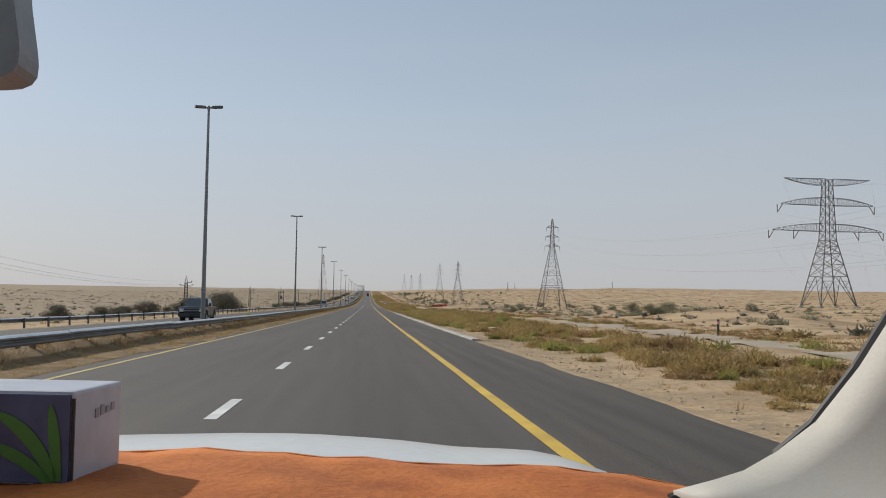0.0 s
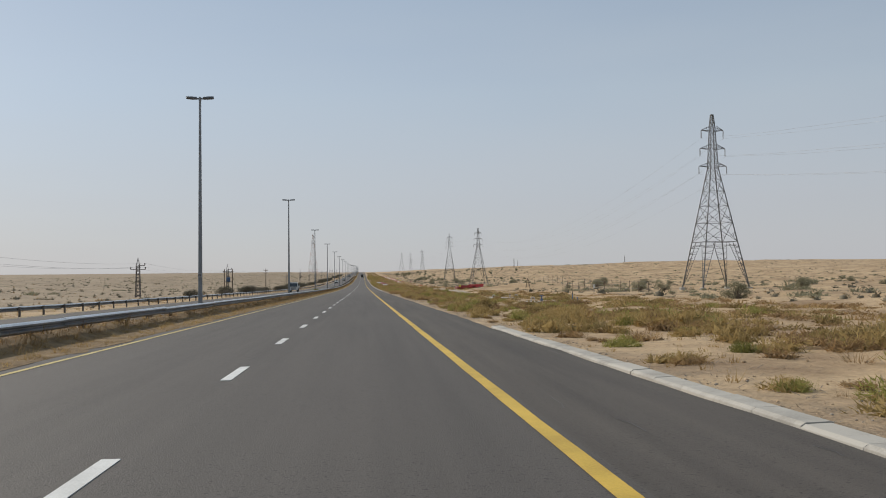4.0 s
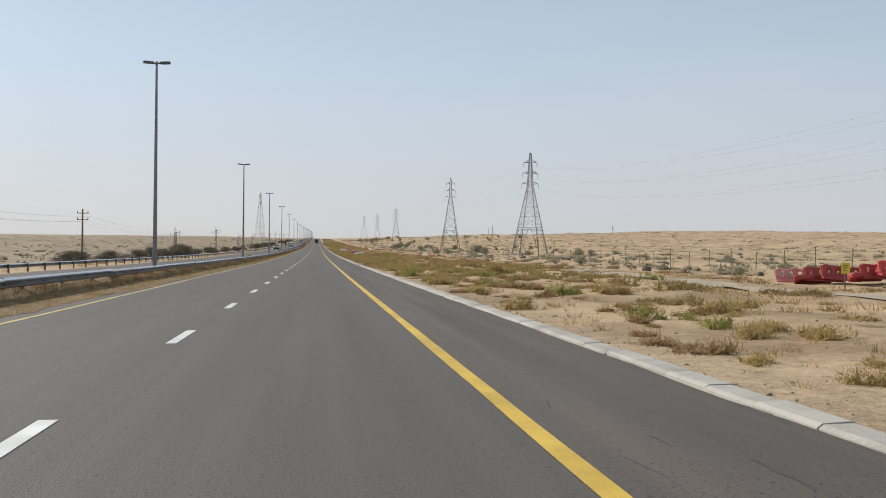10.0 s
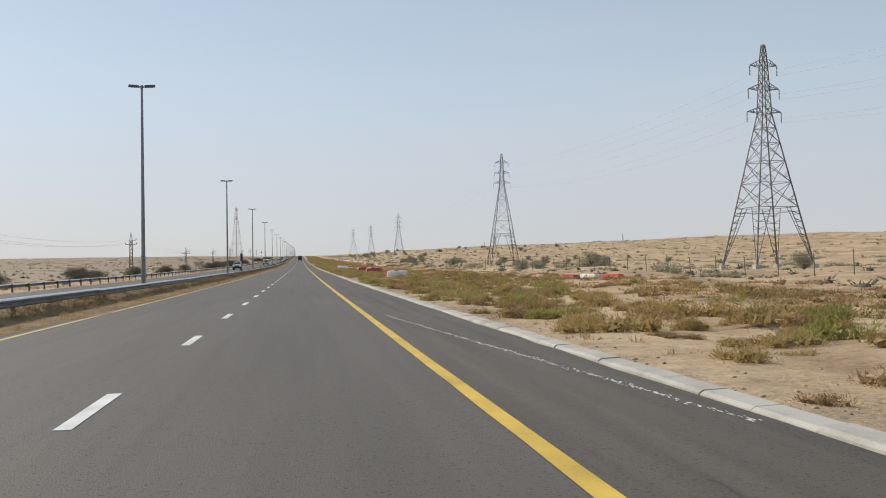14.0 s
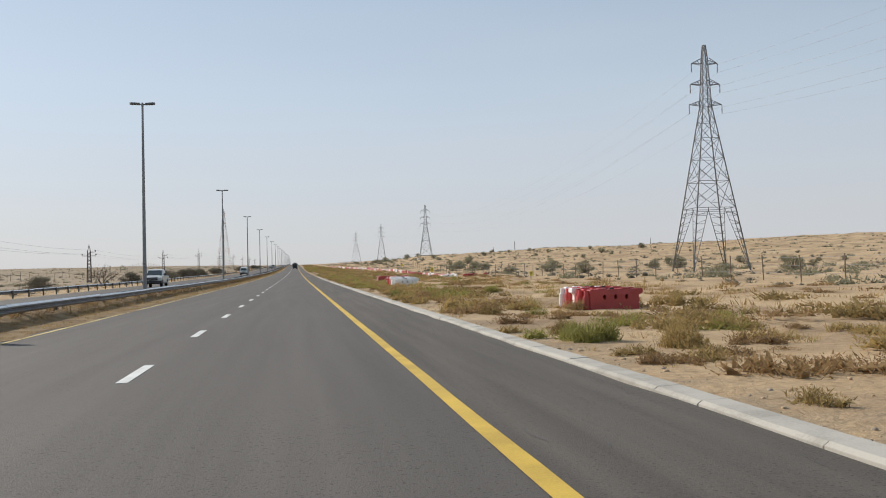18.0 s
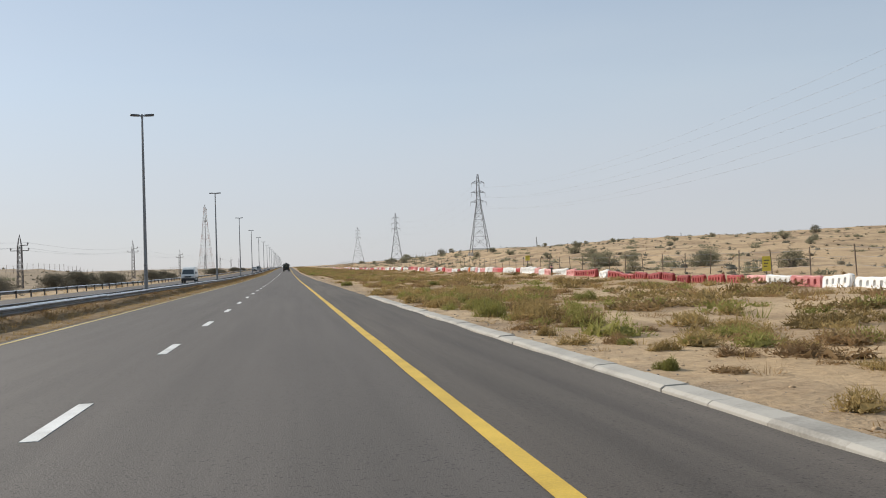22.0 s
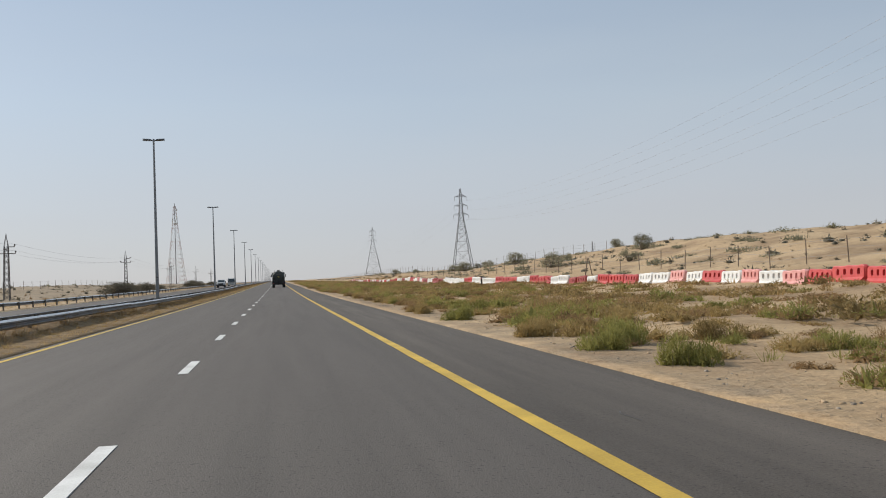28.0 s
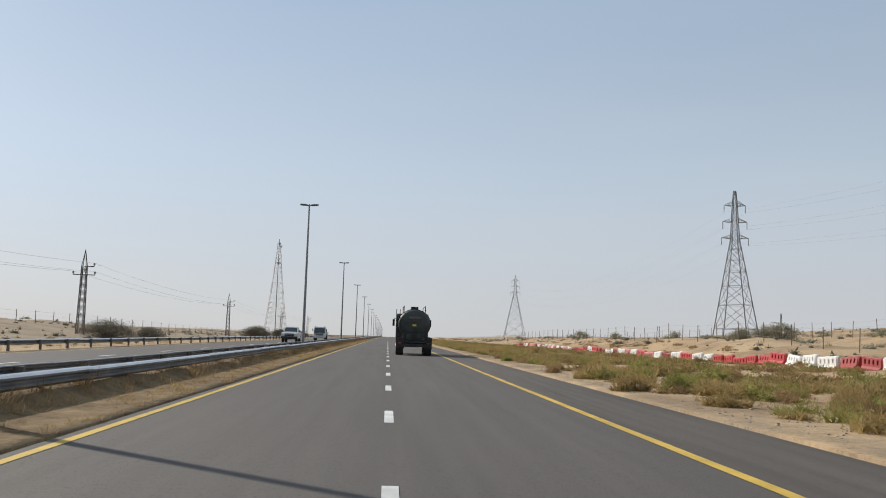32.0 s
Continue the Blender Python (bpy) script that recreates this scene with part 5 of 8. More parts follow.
# half buried in blown sand at the near end, standing free further on
for k, key in enumerate(SEQ):
    y = 665.03 + 2.06 * k
    x0, x1 = row_x(y), row_x(y + 2.06)
    sunk = 0.13 * (1 - float(step(705, 748, y))) + 0.05 * (1 - float(step(770, 850, y)))
    tip = 4 if sunk > 0.1 else 2 if y < 980 else 3.5
    turn = math.degrees(math.atan2(2.06, x1 - x0)) + br.uniform(-7, 7)
    barrier(key, pose(x0, y, float(land(x0, y)) - 0.03 - sunk * br.uniform(0.8, 1.2), br.uniform(-tip, tip) * 2, br.uniform(-tip, tip), turn) @ Matrix.Diagonal((1, 1, 0.93, 1)), "half buried in sand" if sunk > 0.1 else "in a long row")


def stack(x, y, keys, turn, gap, tall=1.0):
    """Slab barriers stood side by side, one behind the other."""
    for k, key in enumerate(keys):
        a = radians(turn + 90)
        px, py = x + math.cos(a) * gap * k + br.uniform(-.1, .1), y + math.sin(a) * gap * k + br.uniform(-.02, .02)
        barrier(key, pose(px, py, float(land(px, py)) - 0.03, br.uniform(-2, 2), br.uniform(-2, 2), turn + br.uniform(-3, 3) + 180 * (k % 4 == 3)) @ Matrix.Diagonal((1, 1, tall + br.uniform(-.02, .05), 1)), "stacked beside others on the verge", SLAB)


stack(9.8, 510.8, "wwr", 3, 0.42)
stack(10.2, 544.7, "dwrrwwd", 3, 0.4)
stack(10.35, 565.0, "drdwrw", 4, 0.42)
stack(8.95, 609.2, "wwwwpord", 5, 0.42)
stack(10.5, 627.5, "rwrdwwd", 4, 0.4)
barrier("w", pose(10.9, 626.7, float(land(10.9, 626.7)) + 0.15, 84, 0, 8), "lying toppled on sand", SLAB)
stack(11.1, 645.8, "drdpp", 3, 0.42, 0.75)
for x, y, key, turn in ((22.0, 490.4, "d", -75), (22.7, 487.6, "w", -70), (23.6, 485.0, "r", -68), (24.2, 662.4, "d", 8), (21.6, 667.2, "w", 35)):
    barrier(key, pose(x, y, float(land(x, y)) + 0.17, 86, 0, turn), "lying toppled on sand", SLAB)
for k in range(4):
    x, y = 28.9 + 0.56 * k, 674.6 + 2.0 * k
    barrier("drdd"[k], pose(x, y, float(land(x, y)) - 0.45, br.uniform(-5, 5), 2, 74 + br.uniform(-5, 5)), "sunk in the sand", SLAB)
for k in range(10):
    x, y = 23.6 + 0.52 * k + br.uniform(-.2, .2), 341.8 - 0.55 * k
    flat = k % 3 == 1
    barrier("pdddddrdrr"[k], pose(x, y, float(land(x, y)) + (0.14 if flat else 0.02) + 0.05 * k, 78 if flat else br.uniform(-8, 8), br.uniform(-6, 6), -20 + br.uniform(-25, 25)), "dumped beside the track")


# ---- wire fences ----
def fence(points, spacing, h, label):
    thing = holder("wire_fence", label, "fence", "wire fences")
    x0, y0 = points[0]
    thing.matrix_basis = pose(x0, y0, float(land(x0, y0)))
    inv = thing.matrix_basis.inverted()
    fr = random.Random(int(y0))
    heads = []
    carry = 0.0
    for (ax, ay), (bx, by) in zip(points, points[1:]):
        d = math.hypot(bx - ax, by - ay)
        s = carry
        while s < d:
            x, y = ax + (bx - ax) * s / d, ay + (by - ay) * s / d
            z = float(land(x, y))
            heads.append((Vector((x, y, z)), h * fr.uniform(0.92, 1.08)))
            s += spacing
        carry = s - d
    post_bm = bmesh.new()
    beam(post_bm, (0, 0, -0.3), (0, 0, h), 0.055)
    me = mesh_from(post_bm, "fence_post", M_WOOD)
    for p, hh in heads:
        ob = new("fence_post", me)
        ob.parent = thing
        ob.matrix_basis = inv @ pose(*p, fr.uniform(-3, 3), fr.uniform(-3, 3), 0)
    bm = bmesh.new()
    for (a, _), (b, _) in zip(heads, heads[1:]):
        for u in (0.3, 0.6, 0.9):
            beam(bm, inv @ (a + Vector((0, 0, h * u))), inv @ (b + Vector((0, 0, h * u))), 0.012)
    part("fence_wire", bm, M_WIRE, thing)
    return thing


fence([(37, 235), (38, 300), (36, 480), (31, 560), (31, 700), (33, 790), (34, 900), (30.5, 1000), (28.5, 1030), (28.5, 1080), (28, 1150), (27, 1230)], 4.6, 1.65, "thin wire fence on leaning weathered posts along the dunes")
fence([(58, 985), (50, 1040), (47, 1100), (45, 1200), (42, 1290)], 4.4, 1.9, "thin wire fence on slender posts along the dune crest")
fence([(-52, 700), (-46, 800), (-50, 900), (-44, 1000), (-40, 1100), (-37, 1210)], 5.0, 1.5, "thin wire fence on weathered posts over the dune crest")


# ---- small fixed things on the verge ----
def small_sign(x, y, h, w, hh, material, label, turn=0):
    t = holder("warning_sign", label, "sign")
    bm = bmesh.new()
    tube(bm, (0, 0, -0.3), (0, 0, h), 0.03, None, 8)
    part("post", bm, M_RAILBACK, t)
    panel = part("panel", box_bm(-w / 2, w / 2, -0.045, -0.03, h - hh, h, 0.01), material, t)
    bm = bmesh.new()
    for k in range(3):
        box_bm(-w * 0.32, w * (0.32 - 0.12 * k), -0.049, -0.045, h - hh * (0.3 + 0.2 * k), h - hh * (0.24 + 0.2 * k), 0, bm)
    part("mark", bm, M_SIGN_BACK, panel)
    t.matrix_basis = pose(x, y, float(land(x, y)), 0, 0, turn)


small_sign(24, 696.4, 1.35, 0.55, 0.75, M_SIGN_YELLOW, "faded yellow warning sign on a thin post in the sand", 14)
small_sign(24, 742.6, 1.75, 0.5, 0.5, M_SIGN_YELLOW, "bright yellow warning sign above the barrier row", 14)
small_sign(23.3, 337.1, 1.1, 0.5, 0.5, M_SIGN_YELLOW, "yellow warning sign beside the dumped barriers", 14)
small_sign(24.3, 628.8, 0.9, 0.35, 0.45, M_SIGN_YELLOW, "small yellow marker sign by the fence", 14)
small_sign(28.0, 228, 1.05, 0.26, 0.42, M_BAR_WHITE, "small white notice board on a post by the fence", 10)
for x, y in ((17.6, 45), (17.0, 650.7), (21, 724), (17.5, 908)):
    t = holder("marker_post", "short dark marker post standing in the sand", "marker post", "marker posts")
    bm = bmesh.new()
    tube(bm, (0, 0, -0.2), (0, 0, 0.85), 0.07, 0.065, 8)
    part("post", bm, M_SIGN_BACK, t)
    part("band", box_bm(-0.075, 0.075, -0.075, 0.075, 0.62, 0.74, 0.01), M_BAR_PINK, t)
    t.matrix_basis = pose(x, y, float(land(x, y)))
# tripod frame on the slope
for x, y in ((29.7, 914.3), (31.1, 289.4)):
    t = holder("tripod_frame", "bare wooden tripod frame standing on the slope", "tripod")
    for k in range(4):
        a = 1.57 * k + 0.4
        bm = bmesh.new()
        beam(bm, (0.5 * math.cos(a), 0.5 * math.sin(a), -0.1), (0.05 * math.cos(a), 0.05 * math.sin(a), 1.75), 0.06)
        part("leg", bm, M_WOOD, t)
    t.matrix_basis = pose(x, y, float(land(x, y)))

# two chamber pads with bent vent pipes
def vent_pipe(x, y, z, size):
    t = holder("vent_pipe", "white hooked vent pipe on the concrete pad", "pipe", "vent pipes")
    bm = bmesh.new()
    pts = [(0, 0, 0), (0, 0, 0.16)] + [(0.11 - 0.11 * math.cos(a), 0, 0.16 + 0.11 * math.sin(a)) for a in (0.5, 1.0, 1.57, 2.1, 2.6, 3.14)] + [(0.22, 0, 0.1)]
    for a, b in zip(pts, pts[1:]):
        tube(bm, a, b, 0.035, None, 10)
    part("bent_pipe", bm, M_CONCRETE, t)
    t.matrix_basis = pose(x, y, z) @ Matrix.Diagonal((size, size, size, 1))


def valve(x, y, z, size):
    t = holder("valve", "blue steel valve with a handwheel on the concrete pad", "valve", "valves")
    bm = bmesh.new()
    tube(bm, (0, 0, 0), (0, 0, 0.5), 0.06, None, 8)
    box_bm(-0.12, 0.12, -0.1, 0.1, 0, 0.22, 0.02, bm)
    part("stem", bm, M_BLUE, t)
    bm = bmesh.new()
    for k in range(12):
        a, b = 6.283 * k / 12, 6.283 * (k + 1) / 12
        tube(bm, (0.17 * math.cos(a), 0.17 * math.sin(a), 0.5), (0.17 * math.cos(b), 0.17 * math.sin(b), 0.5), 0.02, None, 6)
    beam(bm, (-0.17, 0, 0.5), (0.17, 0, 0.5), 0.025)
    part("handwheel", bm, M_BLUE, t)
    t.matrix_basis = pose(x, y, z) @ Matrix.Diagonal((size, size, size, 1))


def marker_pole(x, y, z, h, label):
    t = holder("marker_pole", label, "marker post")
    bm = bmesh.new()
    tube(bm, (0, 0, -0.3), (0, 0, h * 0.7), 0.032, None, 8)
    part("lower_pole", bm, M_BLUE, t)
    bm = bmesh.new()
    tube(bm, (0, 0, h * 0.7), (0, 0, h), 0.022, None, 8)
    part("upper_pole", bm, M_SIGN_BACK, t)
    t.matrix_basis = pose(x, y, z)


for x, y, w, d in ((13.4, 203.5, 1.7, 1.2), (14.3, 186.2, 2.3, 1.5)):
    pad = tagged(link_mesh("concrete_pad", box_bm(-w, w, -d, d, -0.5, 0.1, 0.03), M_CONCRETE), "low grey concrete pad over a buried chamber", "pad", "concrete pads")
    pad.matrix_basis = pose(x, y, float(land(x, y)), 0, 0, 4)
z1, z2 = float(land(13.4, 203.5)) + 0.1, float(land(14.3, 186.2)) + 0.1
vent_pipe(12.1, 203.0, z1, 1.0)
vent_pipe(14.3, 203.7, z1, 1.0)
marker_pole(13.7, 202.9, z1, 0.42, "short thin steel marker pole on the pad")
vent_pipe(12.5, 185.8, z2, 1.15)
valve(13.2, 185.4, z2, 0.85)
marker_pole(15.7, 186.3, z2, 0.7, "thin blue marker pole on the pad")
valve(16.0, 186.0, z2, 0.5)


# ---- plants ----
def blades(seed, n, r, h, w, lean):
    """Loose tuft of thin blades, as (verts, triangles)."""
    g = np.random.default_rng(seed)
    a = g.uniform(0, 6.283, n)
    rr = r * np.sqrt(g.uniform(0, 1, n))
    base = np.stack([rr * np.cos(a), rr * np.sin(a), np.full(n, -0.02)], 1)
    b = a + g.normal(0, 0.7, n)
    out = lean * g.uniform(0.15, 1, n) * (0.5 + rr / r)
    hh = h * g.uniform(0.45, 1.05, n)
    tip = base + np.stack([out * np.cos(b) * hh, out * np.sin(b) * hh, hh], 1)
    mid = base * 0.45 + tip * 0.55 + np.stack([np.zeros(n), np.zeros(n), 0.12 * hh], 1)
    side = np.stack([-np.sin(b), np.cos(b), np.zeros(n)], 1) * (w * g.uniform(0.6, 1.3, n))[:, None]
    v = np.stack([base - side * 0.5, base + side * 0.5, mid + side * 0.5, tip, mid - side * 0.5], 1).reshape(-1, 3)
    i = np.arange(n)[:, None] * 5
    f = np.concatenate([i + [0, 1, 2], i + [0, 2, 4], i + [4, 2, 3]], 0)
    return v, f


def leafy(seed, n, clumps, size, rad=1.0, height=1.0, low=0.0, tip=0.6):
    """Irregular crown of small leaves round a number of branch ends, as (verts, triangles)."""
    g = np.random.default_rng(seed)
    ca = g.uniform(0, 6.283, clumps)
    cz = g.uniform(low, 1, clumps)
    cr = np.sqrt(np.clip(1 - (cz * 0.95) ** 2, 0.02, 1)) * g.uniform(0.35, 1.0, clumps)
    cen = np.stack([rad * cr * np.cos(ca), rad * cr * np.sin(ca), height * (0.12 + 0.8 * cz)], 1)
    cs = g.uniform(0.16, 0.34, clumps) * rad
    k = g.integers(0, clumps, n)
    p = cen[k] + np.clip(g.normal(0, 1, (n, 3)), -1.7, 1.7) * cs[k][:, None] * np.array([0.6, 0.6, 0.5])
    p[:, 2] = np.maximum(p[:, 2], 0.02)
    d = g.normal(0, 1, (n, 3)) + np.array([0, 0, tip])
    d += 0.8 * p / (np.linalg.norm(p, axis=1)[:, None] + 0.1)
    d /= np.linalg.norm(d, axis=1)[:, None]
    s = np.cross(d, g.normal(0, 1, (n, 3)))
    s /= np.linalg.norm(s, axis=1)[:, None] + 1e-6
    L = size * g.uniform(0.6, 1.5, n)[:, None]
    v = np.stack([p - s * L * 0.3, p + s * L * 0.3, p + d * L], 1).reshape(-1, 3)
    return v, np.arange(n)[:, None] * 3 + [0, 1, 2], cen


def stems_bm(cen, thick, seed, twigs=0):
    bm = bmesh.new()
    g = random.Random(seed)
    for c in cen:
        c = Vector(c)
        k = Vector((c.x * 0.35, c.y * 0.35, c.z * 0.45))
        tube(bm, (c.x * 0.06, c.y * 0.06, -0.1), k, thick, thick * 0.7, 5)
        tube(bm, k, c, thick * 0.7, thick * 0.3, 4)
        for _ in range(twigs):
            e = c + Vector((g.gauss(0, .16), g.gauss(0, .16), g.uniform(0.02, .25)))
            tube(bm, k.lerp(c, g.uniform(.3, 1)), e, thick * 0.3, thick * 0.1, 3)
    return bm


def spread(variants, places):
    """Join copies of the variants: places are x, y, scale, height scale."""
    g = np.random.default_rng(77)
    vs, fs, off = [], [], 0
    zs = land(places[:, 0], places[:, 1])
    pick = g.integers(0, len(variants), len(places))
    rot = g.uniform(0, 6.283, len(places))
    for (x, y, s, q), z, k, a in zip(places, zs, pick, rot):
        v, f = variants[k]
        c, n = math.cos(a) * s, math.sin(a) * s
        w = np.empty_like(v)
        w[:, 0], w[:, 1], w[:, 2] = v[:, 0] * c - v[:, 1] * n + x, v[:, 0] * n + v[:, 1] * c + y, v[:, 2] * q + z
        vs.append(w)
        fs.append(f + off)
        off += len(v)
    return np.concatenate(vs), np.concatenate(fs)


def on_track(x, y):
    near = (np.abs(x - (13.5 + (y - 20) * 0.055)) < 2.2) & (y > 15) & (y < 112)
    near |= (np.abs(x - (16.9 + (y - 280) * 0.03)) < 1.8) & (y > 244) & (y < 360)
    near |= (np.abs(x - 13.4) < 2.8) & (np.abs(y - 207.5) < 2)
    return near


def scatter(seed, n, x0, x1, y0, y1, cover, wave, s0, s1, flat=1.0, k=0.0, bias=0.0):
    """Places in drifts: more of them where the swell is high."""
    g = np.random.default_rng(seed)
    x, y = g.uniform(x0, x1, n), g.uniform(y0, y1, n)
    if bias:
        x = x0 + (x1 - x0) * g.uniform(0, 1, n) ** bias
    keep = (waves(x, y, wave, k) + 0.5 * waves(x, y, wave * 0.37, k + 1) + g.normal(0, 0.35, n)) > cover
    keep &= ~on_track(x, y)
    x, y = x[keep], y[keep]
    s = s0 + (s1 - s0) * g.uniform(0, 1, len(x)) ** 2
    return np.stack([x, y, s, s * flat * g.uniform(0.75, 1.2, len(x))], 1)


def mound(seed, sprays, length, width, height, lobes=4, up=0.5, seg=7, tiers=((-0.05, 0.85), (0.35, 0.86), (0.66, 0.62)), core=1.0):
    """Low bush: a few lumpy heaps of twigs bristling with thin sprays, as (verts, triangles)."""
    g = np.random.default_rng(seed)
    vs, fs, off = [], [], 0
    ca = g.uniform(0, 6.283, lobes)
    cr = g.uniform(0.25, 0.6, lobes)
    cr[0] = 0.1
    rad = g.uniform(0.34, 0.55, lobes)
    hh = height * g.uniform(0.4, 1.0, lobes)
    cen = np.stack([cr * np.cos(ca), cr * np.sin(ca)], 1)
    for c, r, h in zip(cen, rad, hh):
        pts = []
        for z, q in tiers:
            az = np.arange(seg) * 6.283 / seg + g.uniform(-.25, .25, seg)
            rr = r * q * core * g.uniform(0.5, 0.85, seg)
            pts.append(np.stack([c[0] + rr * np.cos(az), c[1] + rr * np.sin(az), h * (z * 0.8 * core) + g.uniform(-.06, .06, seg) * h], 1))
        v = np.concatenate(pts + [[[c[0], c[1], h * 0.6 * core]]])
        f = []
        top = len(tiers) - 1
        for k in range(top):
            for i in range(seg):
                a, b = k * seg + i, k * seg + (i + 1) % seg
                f += [(a, b, b + seg), (a, b + seg, a + seg)]
        f += [(top * seg + i, top * seg + (i + 1) % seg, len(tiers) * seg) for i in range(seg)]
        vs.append(v)
        fs.append(np.array(f) + off)
        off += len(v)
    k = g.integers(0, lobes, sprays)
    az = g.uniform(0, 6.283, sprays)
    el = np.arcsin(g.uniform(0.0, 1, sprays))
    d = np.stack([np.cos(el) * np.cos(az), np.cos(el) * np.sin(az), np.sin(el)], 1)
    p = np.concatenate([cen[k], np.zeros((sprays, 1))], 1) + d * np.stack([rad[k], rad[k], hh[k]], 1) * g.uniform(0.3, 0.95, sprays)[:, None]
    w = d + np.array([0, 0, up]) + g.normal(0, 0.45, (sprays, 3))
    w /= np.linalg.norm(w, axis=1)[:, None]
    s = np.cross(w, g.normal(0, 1, (sprays, 3)))
    s /= np.linalg.norm(s, axis=1)[:, None] + 1e-6
    L = length * g.uniform(0.5, 1.5, sprays)[:, None]
    W = width * g.uniform(0.6, 1.4, sprays)[:, None]
    vs.append(np.stack([p - s * W / 2, p + s * W / 2, p + w * L], 1).reshape(-1, 3))
    fs.append(np.arange(sprays)[:, None] * 3 + [0, 1, 2] + off)
    return np.concatenate(vs), np.concatenate(fs)


def spikes(seed, n, r, h, w, lean):
    """Tuft of straight thin blades, one triangle each."""
    v, f = blades(seed, n, r, h, w, lean)
    v = v.reshape(-1, 5, 3)[:, [0, 1, 3]].reshape(-1, 3)
    return v, np.arange(n)[:, None] * 3 + [0, 1, 2]


FEW = ((-0.05, 0.8), (0.5, 0.7))
TUFT = [spikes(s, 18, 0.2, 0.36, 0.021, 0.9) for s in range(5)]


def feathery(seed, leaves, length, width, height, lobes, up=0.5, inner=12):
    """Soft bush: little domes of fine leaves standing outwards and up round a tangle of broken leaf sprays; (verts, triangles)."""
    g = np.random.default_rng(seed)
    ca, cr = g.uniform(0, 6.283, lobes), g.uniform(0.2, 0.66, lobes)
    cr[0] = 0.1
    rad = g.uniform(0.26, 0.5, lobes)
    hh = height * g.uniform(0.45, 1.0, lobes) * (1.15 - 0.5 * cr)
    weight = rad ** 2 / (rad ** 2).sum()
    out = []
    for n, lo, hi, L0, W0, soft in ((leaves, 0.55, 1.08, length, width, 0.5), (inner * lobes, 0.05, 0.6, 0.3, 0.16, 1.0)):
        k = g.choice(lobes, n, p=weight)
        az, el = g.uniform(0, 6.283, n), np.arcsin(g.uniform(0.0, 1, n))
        d = np.stack([np.cos(el) * np.cos(az), np.cos(el) * np.sin(az), np.sin(el)], 1)
        c = np.stack([cr[k] * np.cos(ca[k]), cr[k] * np.sin(ca[k]), np.zeros(n)], 1)
        p = c + d * np.stack([rad[k], rad[k], hh[k]], 1) * (lo + (hi - lo) * np.sqrt(g.uniform(0, 1, n)))[:, None]
        w = d * 0.7 + np.array([0, 0, up]) + g.normal(0, soft, (n, 3))
        w /= np.linalg.norm(w, axis=1)[:, None]
        s = np.cross(w, g.normal(0, 1, (n, 3)))
        s /= np.linalg.norm(s, axis=1)[:, None] + 1e-6
        L, W = L0 * g.uniform(0.5, 1.4, n)[:, None], W0 * g.uniform(0.6, 1.4, n)[:, None]
        p = p - w * L * 0.35
        out.append(np.stack([p - s * W / 2, p + s * W / 2, p + w * L], 1).reshape(-1, 3))
    v = np.concatenate(out)
    v[:, 2] = np.maximum(v[:, 2], -0.03)
    return v, np.arange(len(v)).reshape(-1, 3)


def with_twigs(weed, seed, n, h):
    """A weed with a few thin bare twigs standing out of it."""
    v, f = spikes(seed, n, 0.45, h, 0.011, 0.9)
    return np.concatenate([weed[0], v]), np.concatenate([weed[1], f + len(weed[0])])


WEED = [with_twigs(feathery(20 + s, 430, 0.12, 0.029, 0.56, 6, 0.5, 10), 20 + s, 22, 0.62) for s in range(8)]
WEED_FAR = [with_twigs(feathery(30 + s, 115, 0.18, 0.06, 0.52, 5, 0.5, 5), 30 + s, 8, 0.6) for s in range(7)]
TWIGGY = [spikes(40 + s, 60, 0.25, 0.5, 0.010, 1.5) for s in range(4)]
SPECK = [mound(80 + s, 16, 0.3, 0.1, 0.6, 1, 0.3, 5, FEW) for s in range(5)]


def stuff(name, variants, places, material, label, category):
    v, f = spread(variants, places)
    return tagged(new(name, cloud_mesh(name, v, f, material)), label, category, kind="stuff")


def cat(*a):
    return np.concatenate(a)


# the verge's low scrub in drifts: stretches of the road, how bare each is, and its seed
STRETCH = ((-15, 60, -0.75, -0.5, 1, 5.6, 11), (60, 150, -1.0, -0.7, 1, 5.0, 11), (150, 185, -1.0, -0.5, 2, 4.7, 11), (185, 235, -0.35, 0.0, 9, 4.9, 11), (235, 345, 0.0, 0.25, 3, 5.2, 11), (345, 470, -0.65, -0.3, 4, 5.0, 11),
           (470, 560, -0.5, -0.2, 5, 4.9, 11), (560, 640, -0.75, 0.25, 6, 4.9, 8.2), (640, 700, -1.15, -0.5, 6, 5.0, 9.5), (700, 830, -0.3, -0.1, 7, 6.6, 11), (830, 1130, -0.9, -0.7, 8, 5.3, 11))
near_olive, near_green, near_brown, far_olive, far_brown, far_green = [], [], [], [], [], []
